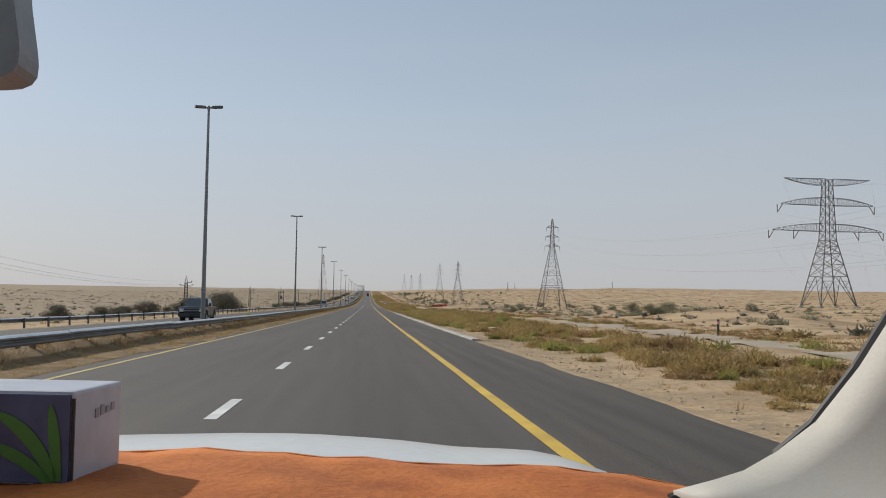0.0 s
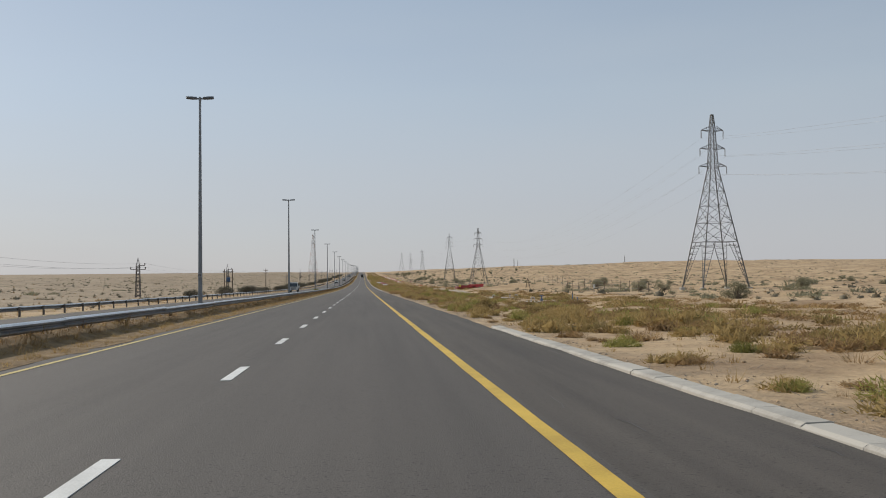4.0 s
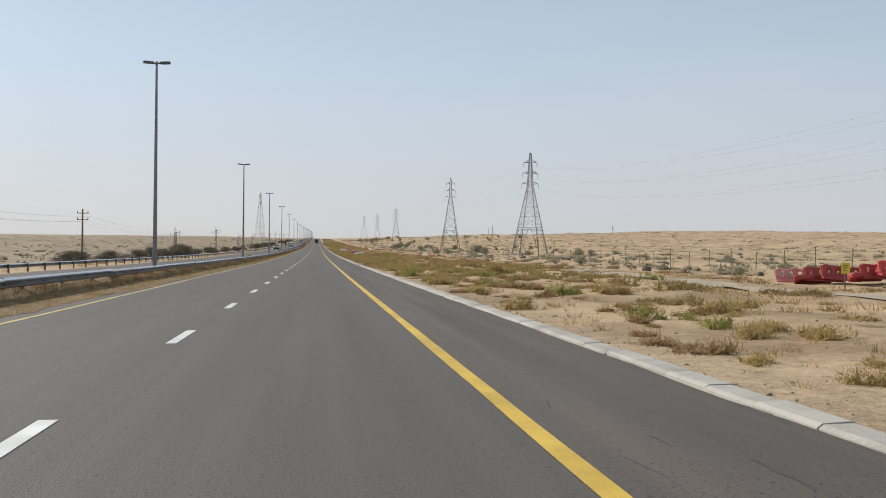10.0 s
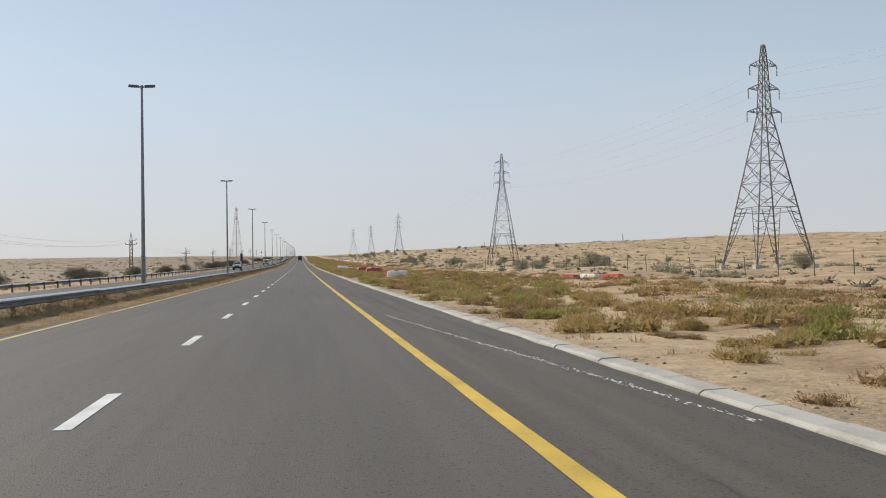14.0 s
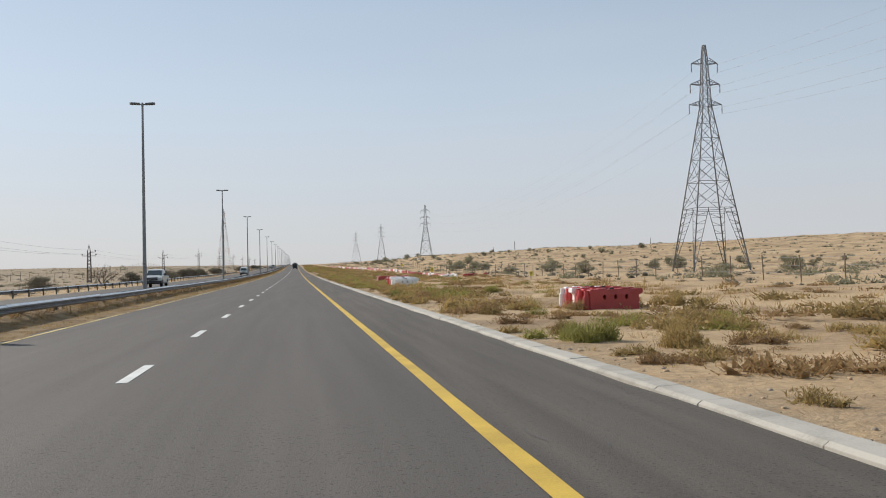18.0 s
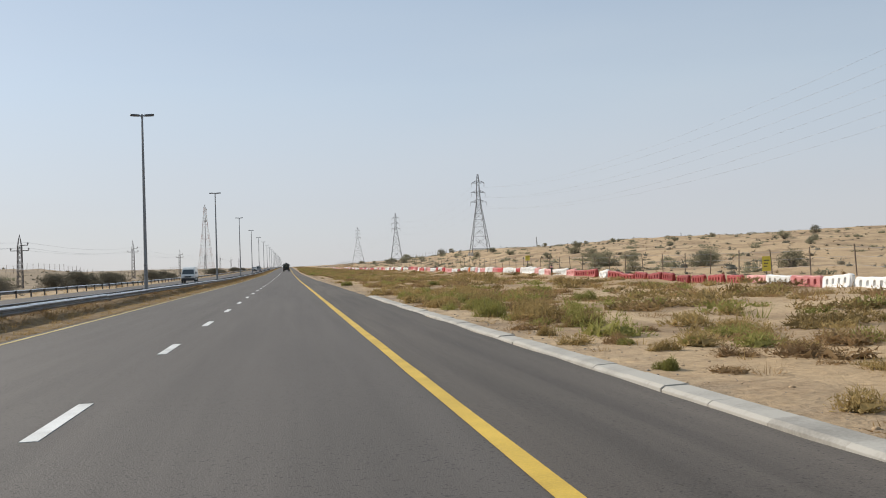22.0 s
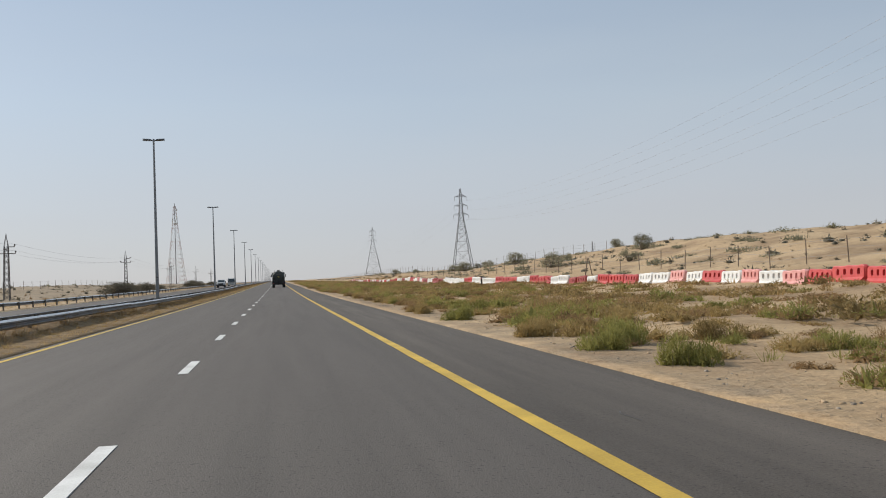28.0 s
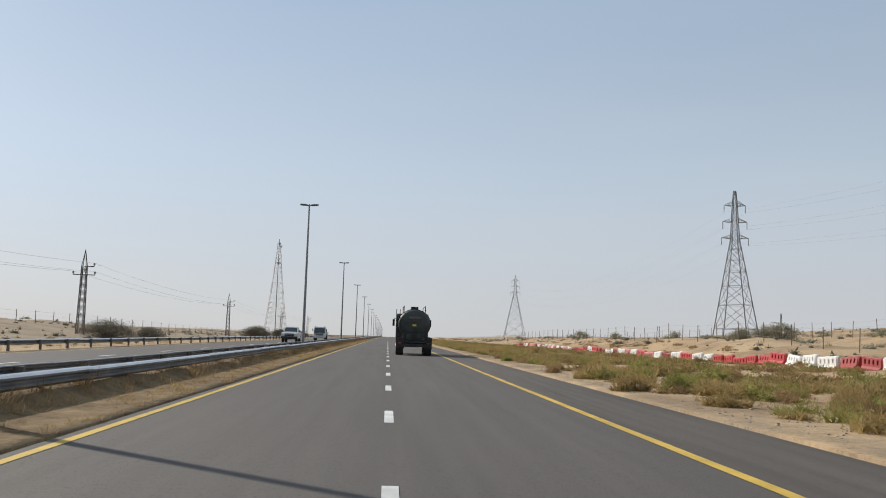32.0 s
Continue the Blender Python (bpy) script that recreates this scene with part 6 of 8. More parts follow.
for y0, y1, bare, bare_far, sd, x0, x1 in STRETCH:
    m = y1 - y0
    k = (x1 - x0) / 6.0
    near_olive.append(scatter(sd, int(m * 1.7 * k), x0, x1, y0, y1, bare, 9, 0.45, 1.2, 0.85, sd * 0.7))
    near_green.append(scatter(sd + 20, int(m * (1.7 if y0 > 800 else 1.0) * k), x0 + 0.1, x1, y0, y1, bare + 0.5, 7, 0.4, 1.0, 0.95, sd * 0.7 + 2))
    near_brown.append(scatter(sd + 40, int(m * (1.3 if y0 > 800 else 2.0) * k), x0, x1, y0, y1, bare + 0.1, 8, 0.35, 1.0, 0.65, sd * 0.7 + 4))
    far_olive.append(scatter(sd + 60, int(m * 3.3), x1 - 1, 21, y0, y1, bare_far, 11, 0.5, 1.35, 0.7, sd * 0.7))
    far_green.append(scatter(sd + 80, int(m * 1.2), x1 - 1, 20, y0, y1, bare_far + 0.3, 9, 0.45, 1.15, 0.75, sd * 0.7 + 2))
    far_brown.append(scatter(sd + 100, int(m * 3.6), x1 - 1, 27, y0, y1, bare_far, 10, 0.4, 1.2, 0.55, sd * 0.7 + 4))
far_olive.append(scatter(7, 900, 6.5, 20, 1130, 1700, -0.1, 16, 0.6, 1.4, 0.8, 0.1))
stuff("olive_weeds", WEED, cat(*near_olive), M_OLIVE, "low fuzzy olive weeds in drifts on the verge", "weeds")
stuff("green_weeds", WEED, cat(*near_green), M_GRASS_GREEN, "fresh green weeds among the olive scrub", "weeds")
stuff("brown_weeds", WEED, cat(*near_brown), M_GRASS_BROWN, "brown withered weeds on the sandy verge", "weeds")
stuff("olive_scrub", WEED_FAR, cat(*far_olive), M_OLIVE, "olive scrub in wide drifts over the sand", "scrub")
stuff("green_scrub", WEED_FAR, cat(*far_green), M_GRASS_GREEN, "green scrub patches on the sand", "scrub")
stuff("brown_scrub", WEED_FAR, cat(*far_brown, scatter(13, 900, -30, -20.5, 0, 1200, 0.2, 15, 0.3, 0.9, 0.8, 1.1)), M_GRASS_BROWN, "brown dry scrub in drifts over the sand", "scrub")
straw = cat(scatter(21, 8000, 4.8, 14, -20, 1130, -0.1, 9, 0.4, 0.9, 0.75, 0.2), scatter(22, 13000, -7.35, -5.8, -30, 1180, -0.9, 10, 0.3, 0.75, 0.55, 1.2, 1.25),
            scatter(23, 4200, -9.6, -7.3, -30, 1180, -0.7, 10, 0.6, 1.1, 0.85, 1.9), scatter(24, 2200, -24, -19.8, -30, 1180, -0.3, 14, 0.6, 1.2, 0.85, 2.3))
straw_far = scatter(26, 9000, 13, 24, -20, 1130, 0.0, 12, 0.9, 1.9, 0.6, 0.9)
stuff("dry_grass", [spikes(95 + s, 16, 0.3, 0.32, 0.03, 0.9) for s in range(4)], straw_far, M_GRASS_DRY, "thin dry grass between the scrub", "grass")
stuff("straw_grass", TUFT, straw, M_GRASS_DRY, "golden dry grass along the median and verge", "grass")
twig = cat(scatter(31, 1800, 4.8, 20, -20, 1130, 0.3, 8, 0.4, 1.1, 0.7, 4.2), scatter(32, 1900, -9.4, -6.6, -30, 1180, -0.1, 7, 0.5, 0.95, 0.7, 0.7))
stuff("dead_brush", TWIGGY, twig, M_GRASS_BROWN, "thin dead brush among the grass", "brush")
fresh = cat(scatter(36, 1900, 5.2, 18, -20, 700, 0.4, 7, 0.5, 1.2, 1.0, 5.0), scatter(37, 1500, 5.8, 18, 700, 1130, 0.3, 8, 0.5, 1.2, 1.0, 4.6))
stuff("green_grass", TUFT, fresh, M_GRASS_GREEN, "green grass tufts on the verge", "grass")
# weeds at the foot of the guard rail, and in the strip between the carriageways
foot = cat(scatter(51, 4200, -7.75, -7.05, -20, 1150, -0.8, 8, 0.25, 0.5, 0.95, 0.5), scatter(52, 900, -9.5, -7.7, -20, 1150, 0.3, 9, 0.25, 0.6, 0.9, 1.5))
stuff("rail_weeds", [spikes(140 + s, 26, 0.6, 0.75, 0.035, 0.8) for s in range(5)], foot, M_GRASS_BROWN, "brown weeds at the foot of the guard rail", "weeds")
litter = cat(scatter(55, 12000, 4.45, 16, -15, 1130, -0.2, 6, 0.5, 1.4, 0.3, 2.2, 1.6), scatter(56, 9000, 4.6, 13, -10, 245, -0.7, 5, 0.6, 1.5, 0.35, 1.2, 1.3))
stuff("twig_litter", [spikes(90 + s, 3, 0.12, 0.16, 0.014, 4.0) for s in range(5)], litter, M_STEM, "dead twigs and crumbs littering the sand", "litter")

# far dunes: grey-green scrub dwindling to dots
dots = cat(scatter(41, 11000, 26, 420, -50, 1500, -0.3, 60, 0.4, 1.8, 0.7, 0.4, 1.4), scatter(43, 700, 100, 900, 900, 2400, -0.2, 90, 0.8, 2.2, 0.7, 0.2))
stuff("dune_scrub", SPECK, dots, M_LEAF_DARK, "dark low scrub dotted over the far dunes", "scrub")
dusty = cat(scatter(46, 11000, -190, -21.5, -60, 1500, -0.45, 38, 0.4, 1.4, 0.7, 1.7, 0.8), scatter(47, 7000, 27, 200, -40, 1250, -0.2, 34, 0.35, 1.2, 0.75, 2.9, 1.3))
stuff("dusty_scrub", SPECK, dusty, M_LEAF_DUSTY, "dusty grey-brown scrub covering the low dunes", "scrub")
clumps = cat(scatter(48, 2600, 30, 260, -20, 1250, -0.3, 45, 0.9, 2.2, 0.85, 0.6, 1.5), scatter(49, 700, -170, -36, -20, 1250, 0.0, 45, 0.9, 2.0, 0.85, 1.6, 0.8))
stuff("dune_bushes", WEED_FAR, clumps, M_LEAF, "round grey-green bushes dotted over the dunes", "bushes")
dots2 = cat(scatter(44, 9500, 24, 260, -30, 1250, 0.0, 30, 0.2, 0.55, 0.8, 1.4, 1.4), scatter(45, 5000, -160, -28, -30, 1250, 0.0, 30, 0.25, 0.7, 0.8, 2.4, 0.8))
stuff("dry_scrub", [mound(70 + s, 14, 0.3, 0.1, 0.7, 1, 0.5, 4, FEW) for s in range(4)], dots2, M_GRASS_BROWN, "small dry scrub dotted over the sand", "scrub")


def pebble_mesh():
    g = np.random.default_rng(3)
    bm = bmesh.new()
    bmesh.ops.create_icosphere(bm, subdivisions=1, radius=1)
    v = np.array([p.co[:] for p in bm.verts]) * np.array([1, 0.8, 0.6]) + g.normal(0, 0.1, (len(bm.verts), 3))
    f = np.array([[p.index for p in q.verts] for q in bm.faces])
    bm.free()
    return v, f


gp = np.random.default_rng(15)
px_ = 4.42 + gp.exponential(0.4, 7500)
py_ = gp.uniform(-10, 1010, 7500)
ps_ = 0.012 + 0.03 * gp.uniform(0, 1, 7500) ** 3
stuff("loose_stones", [pebble_mesh()], np.stack([px_, py_, ps_, ps_], 1), M_STONE, "grey loose stones along the edge of the asphalt", "stones")


clod_x, clod_y = 4.5 + gp.exponential(1.8, 6500), gp.uniform(-10, 1010, 6500)
clod_s = 0.015 + 0.045 * gp.uniform(0, 1, 6500) ** 3
stuff("sand_clods", [pebble_mesh()], np.stack([clod_x, clod_y, clod_s, clod_s * 0.8], 1), M_CLOD, "brown crusts and clods of sand on the verge", "clods")


# broken rubble beside the drain gap and on the verge
gq = np.random.default_rng(18)
heaps = []
for hx, hy, rx, ry, n in ((4.75, 521.5, 0.5, 1.1, 90), (4.72, 386.2, 0.42, 1.2, 330), (5.2, 388.2, 0.55, 1.4, 240), (4.6, 871.5, 0.3, 1.5, 60), (4.8, 251.0, 0.4, 2.4, 110), (4.9, 73.5, 0.5, 3.0, 90)):
    sz = 0.012 + 0.035 * gq.uniform(0, 1, n) ** 2.5
    heaps.append(np.stack([hx + rx * gq.normal(0, 0.6, n), hy + ry * gq.normal(0, 0.6, n), sz, sz], 1))
stuff("rubble", [pebble_mesh()], cat(*heaps), M_STONE, "grey broken rubble and gravel heaped beside the asphalt", "rubble")


# single shrubs
def shrub_kind(name, seed, n, clumps, leaf, rad, height, material, label, low=0.0, thick=0.03, twigs=0):
    v, f, cen = leafy(seed, n, clumps, leaf, rad, height, low, 0.9)
    ob = tagged(new(name, cloud_mesh(name, v, f, material)), label, "shrub", "desert shrubs")
    part("stem", stems_bm(cen, thick, seed, twigs), M_STEM, ob, "dry branching stems")
    return ob


def bush_kind(name, seed, leaves, length, width, height, lobes, up, material, label):
    v, f = with_twigs(feathery(seed, leaves, length, width, height, lobes, up, 16), seed, 40, height * 1.05)
    ob = tagged(new(name, cloud_mesh(name, v, f, material)), label, "shrub", "desert shrubs")
    tv, tf = spikes(seed + 1, 30, 0.55, height * 0.95, 0.012, 0.9)
    tagged(new("stem", cloud_mesh("stem", tv, tf, M_STEM)), "thin dry stalks").parent = ob
    return ob


def plant(kind, x, y, s, turn, q=None):
    m = pose(x, y, float(land(x, y)) - 0.02 * s, 0, 0, turn) @ Matrix.Diagonal((s, s, q or s, 1))
    ob = kind.copy()
    scene.collection.objects.link(ob)
    ob.matrix_basis = m
    for c in kind.children:
        d = c.copy()
        scene.collection.objects.link(d)
        d.parent = ob
    return ob


KIND_GREY = [shrub_kind("desert_shrub", 100 + s, 3600, 40, 0.06, 1.0, 1.15, M_LEAF, "grey-green broad-leaved desert shrub on the sand") for s in range(3)]
KIND_DARK = [shrub_kind("thorn_bush", 110 + s, 11000, 70, 0.036, 1.0, 0.85, M_LEAF_DARK, "dense dusty dark thorny bush beyond the guard rail", 0.0, 0.02, 2) for s in range(4)]
KIND_GREEN = [bush_kind("green_bush", 120 + s, 2000, 0.115, 0.024, 0.66, 7, 0.7, M_GRASS_GREEN, "low feathery green bush on the sandy verge") for s in range(3)]
KIND_OLIVE = [bush_kind("olive_bush", 125 + s, 2000, 0.115, 0.024, 0.6, 7, 0.5, M_OLIVE, "low feathery olive bush on the sandy verge") for s in range(3)]
KIND_DRY = [bush_kind("dry_bush", 130 + s, 1900, 0.135, 0.014, 0.62, 6, 0.6, M_GRASS_BROWN, "dry brown twiggy bush on the sandy verge") for s in range(2)]
for kinds in (KIND_GREY, KIND_DARK, KIND_GREEN, KIND_DRY, KIND_OLIVE):
    for i, kk in enumerate(kinds):
        x, y = {0: (38 + 5 * i, 40 + 60 * i), 1: (-25.5, 60 + 30 * i), 2: (11 + i, 72 + 9 * i), 3: (8 + i, 20 + 7 * i), 4: (9 + i, 44 + 8 * i)}[(KIND_GREY, KIND_DARK, KIND_GREEN, KIND_DRY, KIND_OLIVE).index(kinds)]
        kk.matrix_basis = pose(x, y, float(land(x, y)))

sr = random.Random(21)
# large grey-green shrubs: x, y, radius
SHRUBS_FIRST = ((31, 98, 1.2), (36, 108, 1.5), (53.1, 180.2, 2.1), (58, 184, 1.4), (43.3, 248.2, 1.1), (43.8, 261, 1.6), (44, 288.3, 1.2), (38.3, 287.3, 0.7), (78, 411, 2.0), (55, 330, 1.6), (70, 539, 1.8), (33.3, 554.8, 1.5), (45, 557, 2.2), (48, 560, 2.0), (38, 562, 1.3), (47, 632, 1.2), (60, 640, 1.7), (55, 648, 1.3), (41, 662.8, 1.5), (46, 700, 1.7), (52, 716, 1.7), (37, 716, 1.3), (39, 735, 1.6), (43, 742, 1.5), (36, 745, 1.2))
SHRUBS_LAST = ((39, 764, 1.6), (42, 770, 1.9), (47, 774, 1.5), (45, 783, 1.5), (50, 800, 1.6), (55, 824, 1.5), (48, 883, 1.2), (53, 886, 1.2), (41, 932, 1.2), (50.3, 950, 1.9), (38.5, 955, 1.9), (47.5, 976, 1.3), (60, 985, 1.6), (45.3, 1001, 2.4), (45, 1049, 2.3), (43.8, 1058, 1.6), (49, 1073, 1.4), (54, 1075, 1.3), (58, 1082, 1.6), (62, 1096, 1.8), (45, 1128, 1.7), (38.5, 1132, 2.3), (40, 1180, 1.6), (53, 1325, 1.7))
for x, y, s in SHRUBS_FIRST + SHRUBS_LAST:
    plant(sr.choice(KIND_GREY), x, y, s, sr.uniform(0, 360), s * sr.uniform(0.78, 1.0))
for k in range(70):
    x, y = sr.uniform(30, 130), sr.uniform(0, 1150)
    plant(sr.choice(KIND_GREY), x, y, sr.uniform(0.6, 1.5), sr.uniform(0, 360))
# dark bushes beyond the far rail: y, radius
THORNS_FIRST = ((81, 1.6), (88, 1.4), (95, 1.6), (106, 1.5), (116, 2.3), (126, 1.5), (146, 3.4), (150, 2.2), (158, 4.6), (167, 4.2), (172, 2.6), (262, 1.8), (300, 2.2), (320, 2.0), (343, 3.0), (361, 2.0), (372, 2.2), (400, 2.4), (420, 2.2), (440, 2.4), (456, 2.4), (466, 2.0), (470, 2.2), (481, 3.0), (492, 3.2), (500, 2.0), (537, 2.4), (545, 2.0), (570, 2.0), (600, 2.0))
THORNS_LAST = ((612, 1.8), (640, 2.2), (690, 2.4), (711, 2.2), (727, 3.2), (733, 2.8), (740, 2.6), (747, 2.2), (768, 2.6), (776, 2.8), (785, 2.6), (790, 2.4), (800, 2.4), (812, 2.0), (836, 2.8), (849, 2.4), (866, 2.2), (872, 1.8), (982, 3.6), (990, 3.2), (1028, 3.0), (1036, 2.0), (1104, 3.2), (1112, 2.6), (1150, 2.4), (1190, 2.6))
for y, s in THORNS_FIRST + THORNS_LAST:
    plant(sr.choice(KIND_DARK), -26 + sr.uniform(-1.6, 1.4), y, s * 0.85, sr.uniform(0, 360), s * sr.uniform(0.6, 0.85))
MEDIAN_GREEN = ((68.0, 0.9), (290.2, 1.2), (300.5, 0.9), (346.4, 0.7), (424.2, 0.95), (765.1, 0.6), (584.4, 0.5), (715.5, 0.6))
for k in range(12):
    plant(sr.choice(KIND_GREEN), -8.6 + sr.uniform(-.6, .6), sr.uniform(0, 1150), sr.uniform(0.35, 0.6), sr.uniform(0, 360))
for y, s in MEDIAN_GREEN:
    plant(sr.choice(KIND_GREEN), -8.5, y, s * 0.8, sr.uniform(0, 360), s * 1.2)
# single bushes of the verge: x, y, radius
GREEN_SPOTS = ((5.4, 76.7, 0.25), (13.6, 92.2, 0.43), (6.4, 74.6, 0.27), (7.7, 234.4, 0.48), (5.6, 224.8, 0.3), (6.2, 222.7, 0.2), (5.4, 341.5, 0.37), (4.8, 404.8, 0.28), (5.8, 402.1, 0.18), (5.7, 553.0, 0.62), (5.7, 522.2, 0.62), (5.4, 581.6, 0.2), (4.5, 607.4, 0.2), (6.5, 614.9, 0.32), (5.7, 668.0, 0.21), (5.0, 664.6, 0.22), (6.6, 667.3, 0.27), (5.1, 727.9, 0.58), (6.5, 725.8, 0.28), (5.5, 874.4, 0.56), (6.7, 874.8, 0.25), (6.3, 195.9, 0.31), (7.5, 197.4, 0.33), (9.2, 199.6, 0.37), (7.3, 216.6, 0.93), (8.1, 908.0, 0.6), (5.2, 931.1, 0.52))
OLIVE_SPOTS = ((5.4, 80.0, 0.36), (10.0, 87.5, 0.54), (5.6, 76.6, 0.38), (6.8, 234.2, 0.55), (8.7, 228.3, 0.82), (11.8, 358.0, 1.05), (11.0, 361.6, 0.53), (5.7, 353.3, 0.38), (7.2, 412.2, 0.37), (5.1, 411.6, 0.36), (6.5, 551.3, 0.58), (5.8, 563.1, 0.49), (4.9, 527.2, 0.68), (11.5, 535.7, 0.65), (7.2, 582.5, 0.49), (8.8, 588.0, 0.29), (5.1, 612.9, 0.45), (4.9, 609.0, 0.22), (5.1, 670.6, 0.27), (6.5, 672.7, 0.52), (5.9, 666.8, 0.26), (5.6, 732.6, 0.32), (9.8, 734.7, 0.38), (5.1, 877.9, 0.56), (5.7, 870.9, 0.42), (5.1, 884.4, 0.34), (5.5, 192.6, 0.24), (7.9, 914.0, 0.82), (4.1, 932.6, 0.67))
DRY_SPOTS = ((12.6, 87.7, 0.71), (6.0, 84.9, 0.4), (5.1, 226.6, 0.25), (4.8, 222.2, 0.29), (6.0, 343.3, 0.52), (6.1, 350.8, 0.34), (5.5, 404.3, 0.25), (5.2, 548.9, 0.28), (5.6, 588.6, 0.43), (5.7, 668.4, 0.29), (8.2, 730.1, 0.24), (5.4, 878.2, 0.34), (4.9, 253.5, 0.77), (4.5, 209.6, 0.47))
GREEN_MORE = ((5.0, 166.2, 0.62), (5.3, 164.8, 0.5), (6.6, 171.5, 0.8), (5.6, 677.5, 0.6), (6.1, 681.3, 0.7), (6.6, 672.9, 0.55), (5.9, 687.2, 0.6), (5.3, 693.5, 0.5), (6.9, 214.7, 0.46), (7.3, 214.3, 0.39), (7.8, 214.6, 0.33), (7.4, 221.8, 0.43), (11.6, 220.1, 0.86), (10.1, 222.9, 0.65), (5.7, 223.0, 0.45))
OLIVE_MORE = ((6.9, 167.8, 0.9), (8.2, 160.6, 0.95), (6.4, 676.0, 0.7), (7.2, 679.4, 0.75), (6.9, 684.6, 0.7), (7.6, 690.3, 0.7), (5.5, 683.8, 0.5), (6.6, 216.9, 0.43), (6.0, 209.5, 0.35), (10.9, 231.1, 0.94))
for spots, kinds in ((GREEN_MORE, KIND_GREEN), (OLIVE_MORE, KIND_OLIVE), (GREEN_SPOTS, KIND_GREEN), (OLIVE_SPOTS, KIND_OLIVE), (DRY_SPOTS, KIND_DRY)):
    for x, y, s in spots:
        plant(sr.choice(kinds), max(x, 4.75), y, s * 1.15, sr.uniform(0, 360), s * sr.uniform(0.95, 1.4))
# taller bushes crowding the asphalt along the last stretch
GREEN_EDGE = ((5.5, 843.8, 0.6), (6.3, 846.0, 0.5), (5.0, 840.0, 0.5), (5.2, 856.2, 0.5), (6.7, 878.5, 0.5), (4.7, 930.5, 0.5), (4.7, 928.0, 0.45), (5.5, 973.4, 0.5), (6.0, 966.4, 0.7), (6.8, 972.2, 0.6))
OLIVE_EDGE = ((4.7, 846.6, 0.55), (5.3, 847.9, 0.5), (4.8, 860.2, 0.5), (5.0, 883.5, 0.42), (5.7, 871.0, 0.45), (4.7, 936.0, 0.4), (5.0, 945.2, 0.5), (5.4, 942.7, 0.6), (4.7, 966.4, 0.6), (4.6, 926.0, 0.4))
for spots, kinds in ((GREEN_EDGE, KIND_GREEN), (OLIVE_EDGE, KIND_OLIVE)):
    for x, y, s in spots:
        plant(sr.choice(kinds), max(x, 4.4 + 0.55 * s), y, s * 1.1, sr.uniform(0, 360), s * sr.uniform(1.15, 1.5))
ge = np.random.default_rng(34)
for k in range(150):
    y = ge.uniform(832, 1060)
    s = ge.uniform(0.35, 0.68)
    x = 4.45 + 0.6 * s + 7.5 * ge.uniform() ** 1.5
    if waves(x, y, 11, 0.4) + ge.normal(0, 0.4) < -0.45:
        continue
    kind = (KIND_GREEN, KIND_OLIVE, KIND_OLIVE, KIND_DRY)[int(ge.integers(0, 4))]
    plant(kind[int(ge.integers(0, len(kind)))], x, y, s, ge.uniform(0, 360), s * ge.uniform(0.85, 1.3))
n_green = 0
gs = np.random.default_rng(33)
while n_green < 260:
    x, y = 5.2 + 13 * gs.uniform() ** 1.3, gs.uniform(-5, 1120)
    if waves(x, y, 13, 0.9) + gs.normal(0, 0.3) < 0.0 or bool(on_track(np.array(x), np.array(y))):
        continue
    if (225 < y < 345 and gs.uniform() < 0.6) or (560 < y < 640 and x > 8.5 and gs.uniform() < 0.7):
        continue
    kind = (KIND_GREEN, KIND_OLIVE, KIND_OLIVE, KIND_DRY)[int(gs.integers(0, 4))]
    s = gs.uniform(0.25, 0.6) * (1.3 if x > 8 else 1)
    plant(kind[int(gs.integers(0, len(kind)))], x, y, s, gs.uniform(0, 360), s * gs.uniform(0.7, 1.1))
    n_green += 1


# bare acacia beside the far lanes
def bare_tree(x, y, h):
    t = holder("tree", "small bare acacia with a wide tangle of thin branches", "tree")
    g = random.Random(6)
    trunk, twigs = bmesh.new(), bmesh.new()

    def grow(p, d, length, r, depth):
        q = p + d * length
        tube(trunk if depth < 2 else twigs, p, q, r, r * 0.65, 6 if depth < 2 else 3)
        if depth == 6:
            return
        for _ in range(3 if depth in (1, 2, 3) else 2):
            n = (d + Vector((g.gauss(0, .55), g.gauss(0, .55), g.gauss(0.05, .3)))).normalized()
            grow(q, n, length * g.uniform(0.62, 0.88), r * 0.6, depth + 1)

    for a in (0.3, 1.6, 2.9, 4.1, 5.3):
        grow(Vector((0, 0, -0.1)), Vector((0.75 * math.cos(a), 0.75 * math.sin(a), 0.9)).normalized(), h * 0.24, 0.075, 1)
    part("trunk", trunk, M_STEM, t)
    part("crown", twigs, M_STEM, t, "tangled thin bare branches")
    t.matrix_basis = pose(x, y, float(land(x, y)))


bare_tree(-26, 669.7, 3.9)


# ---- vehicles; each is built facing -y with its wheels on z = 0 ----
def wheel(parent, x, y, r, w):
    bm = bmesh.new()
    tube(bm, (x - w / 2, y, r), (x + w / 2, y, r), r, None, 18)
    bmesh.ops.bevel(bm, geom=[e for e in bm.edges if abs(e.verts[0].co.x - e.verts[1].co.x) < 1e-5], offset=0.03, segments=1, affect="EDGES")
    wh = part("wheel", bm, M_TYRE, parent)
    s = 1 if x > 0 else -1
    bm = bmesh.new()
    tube(bm, (x + s * (w / 2 - 0.02), y, r), (x + s * (w / 2 + 0.012), y, r), r * 0.58, r * 0.5, 14)
    part("rim", bm, M_RIM, wh)


def lights(parent, y, z, half, w, h, material, name):
    for s in (-1, 1):
        part(name, box_bm(s * half - w / 2, s * half + w / 2, y - 0.03, y + 0.03, z - h / 2, z + h / 2, 0.015), material, parent)


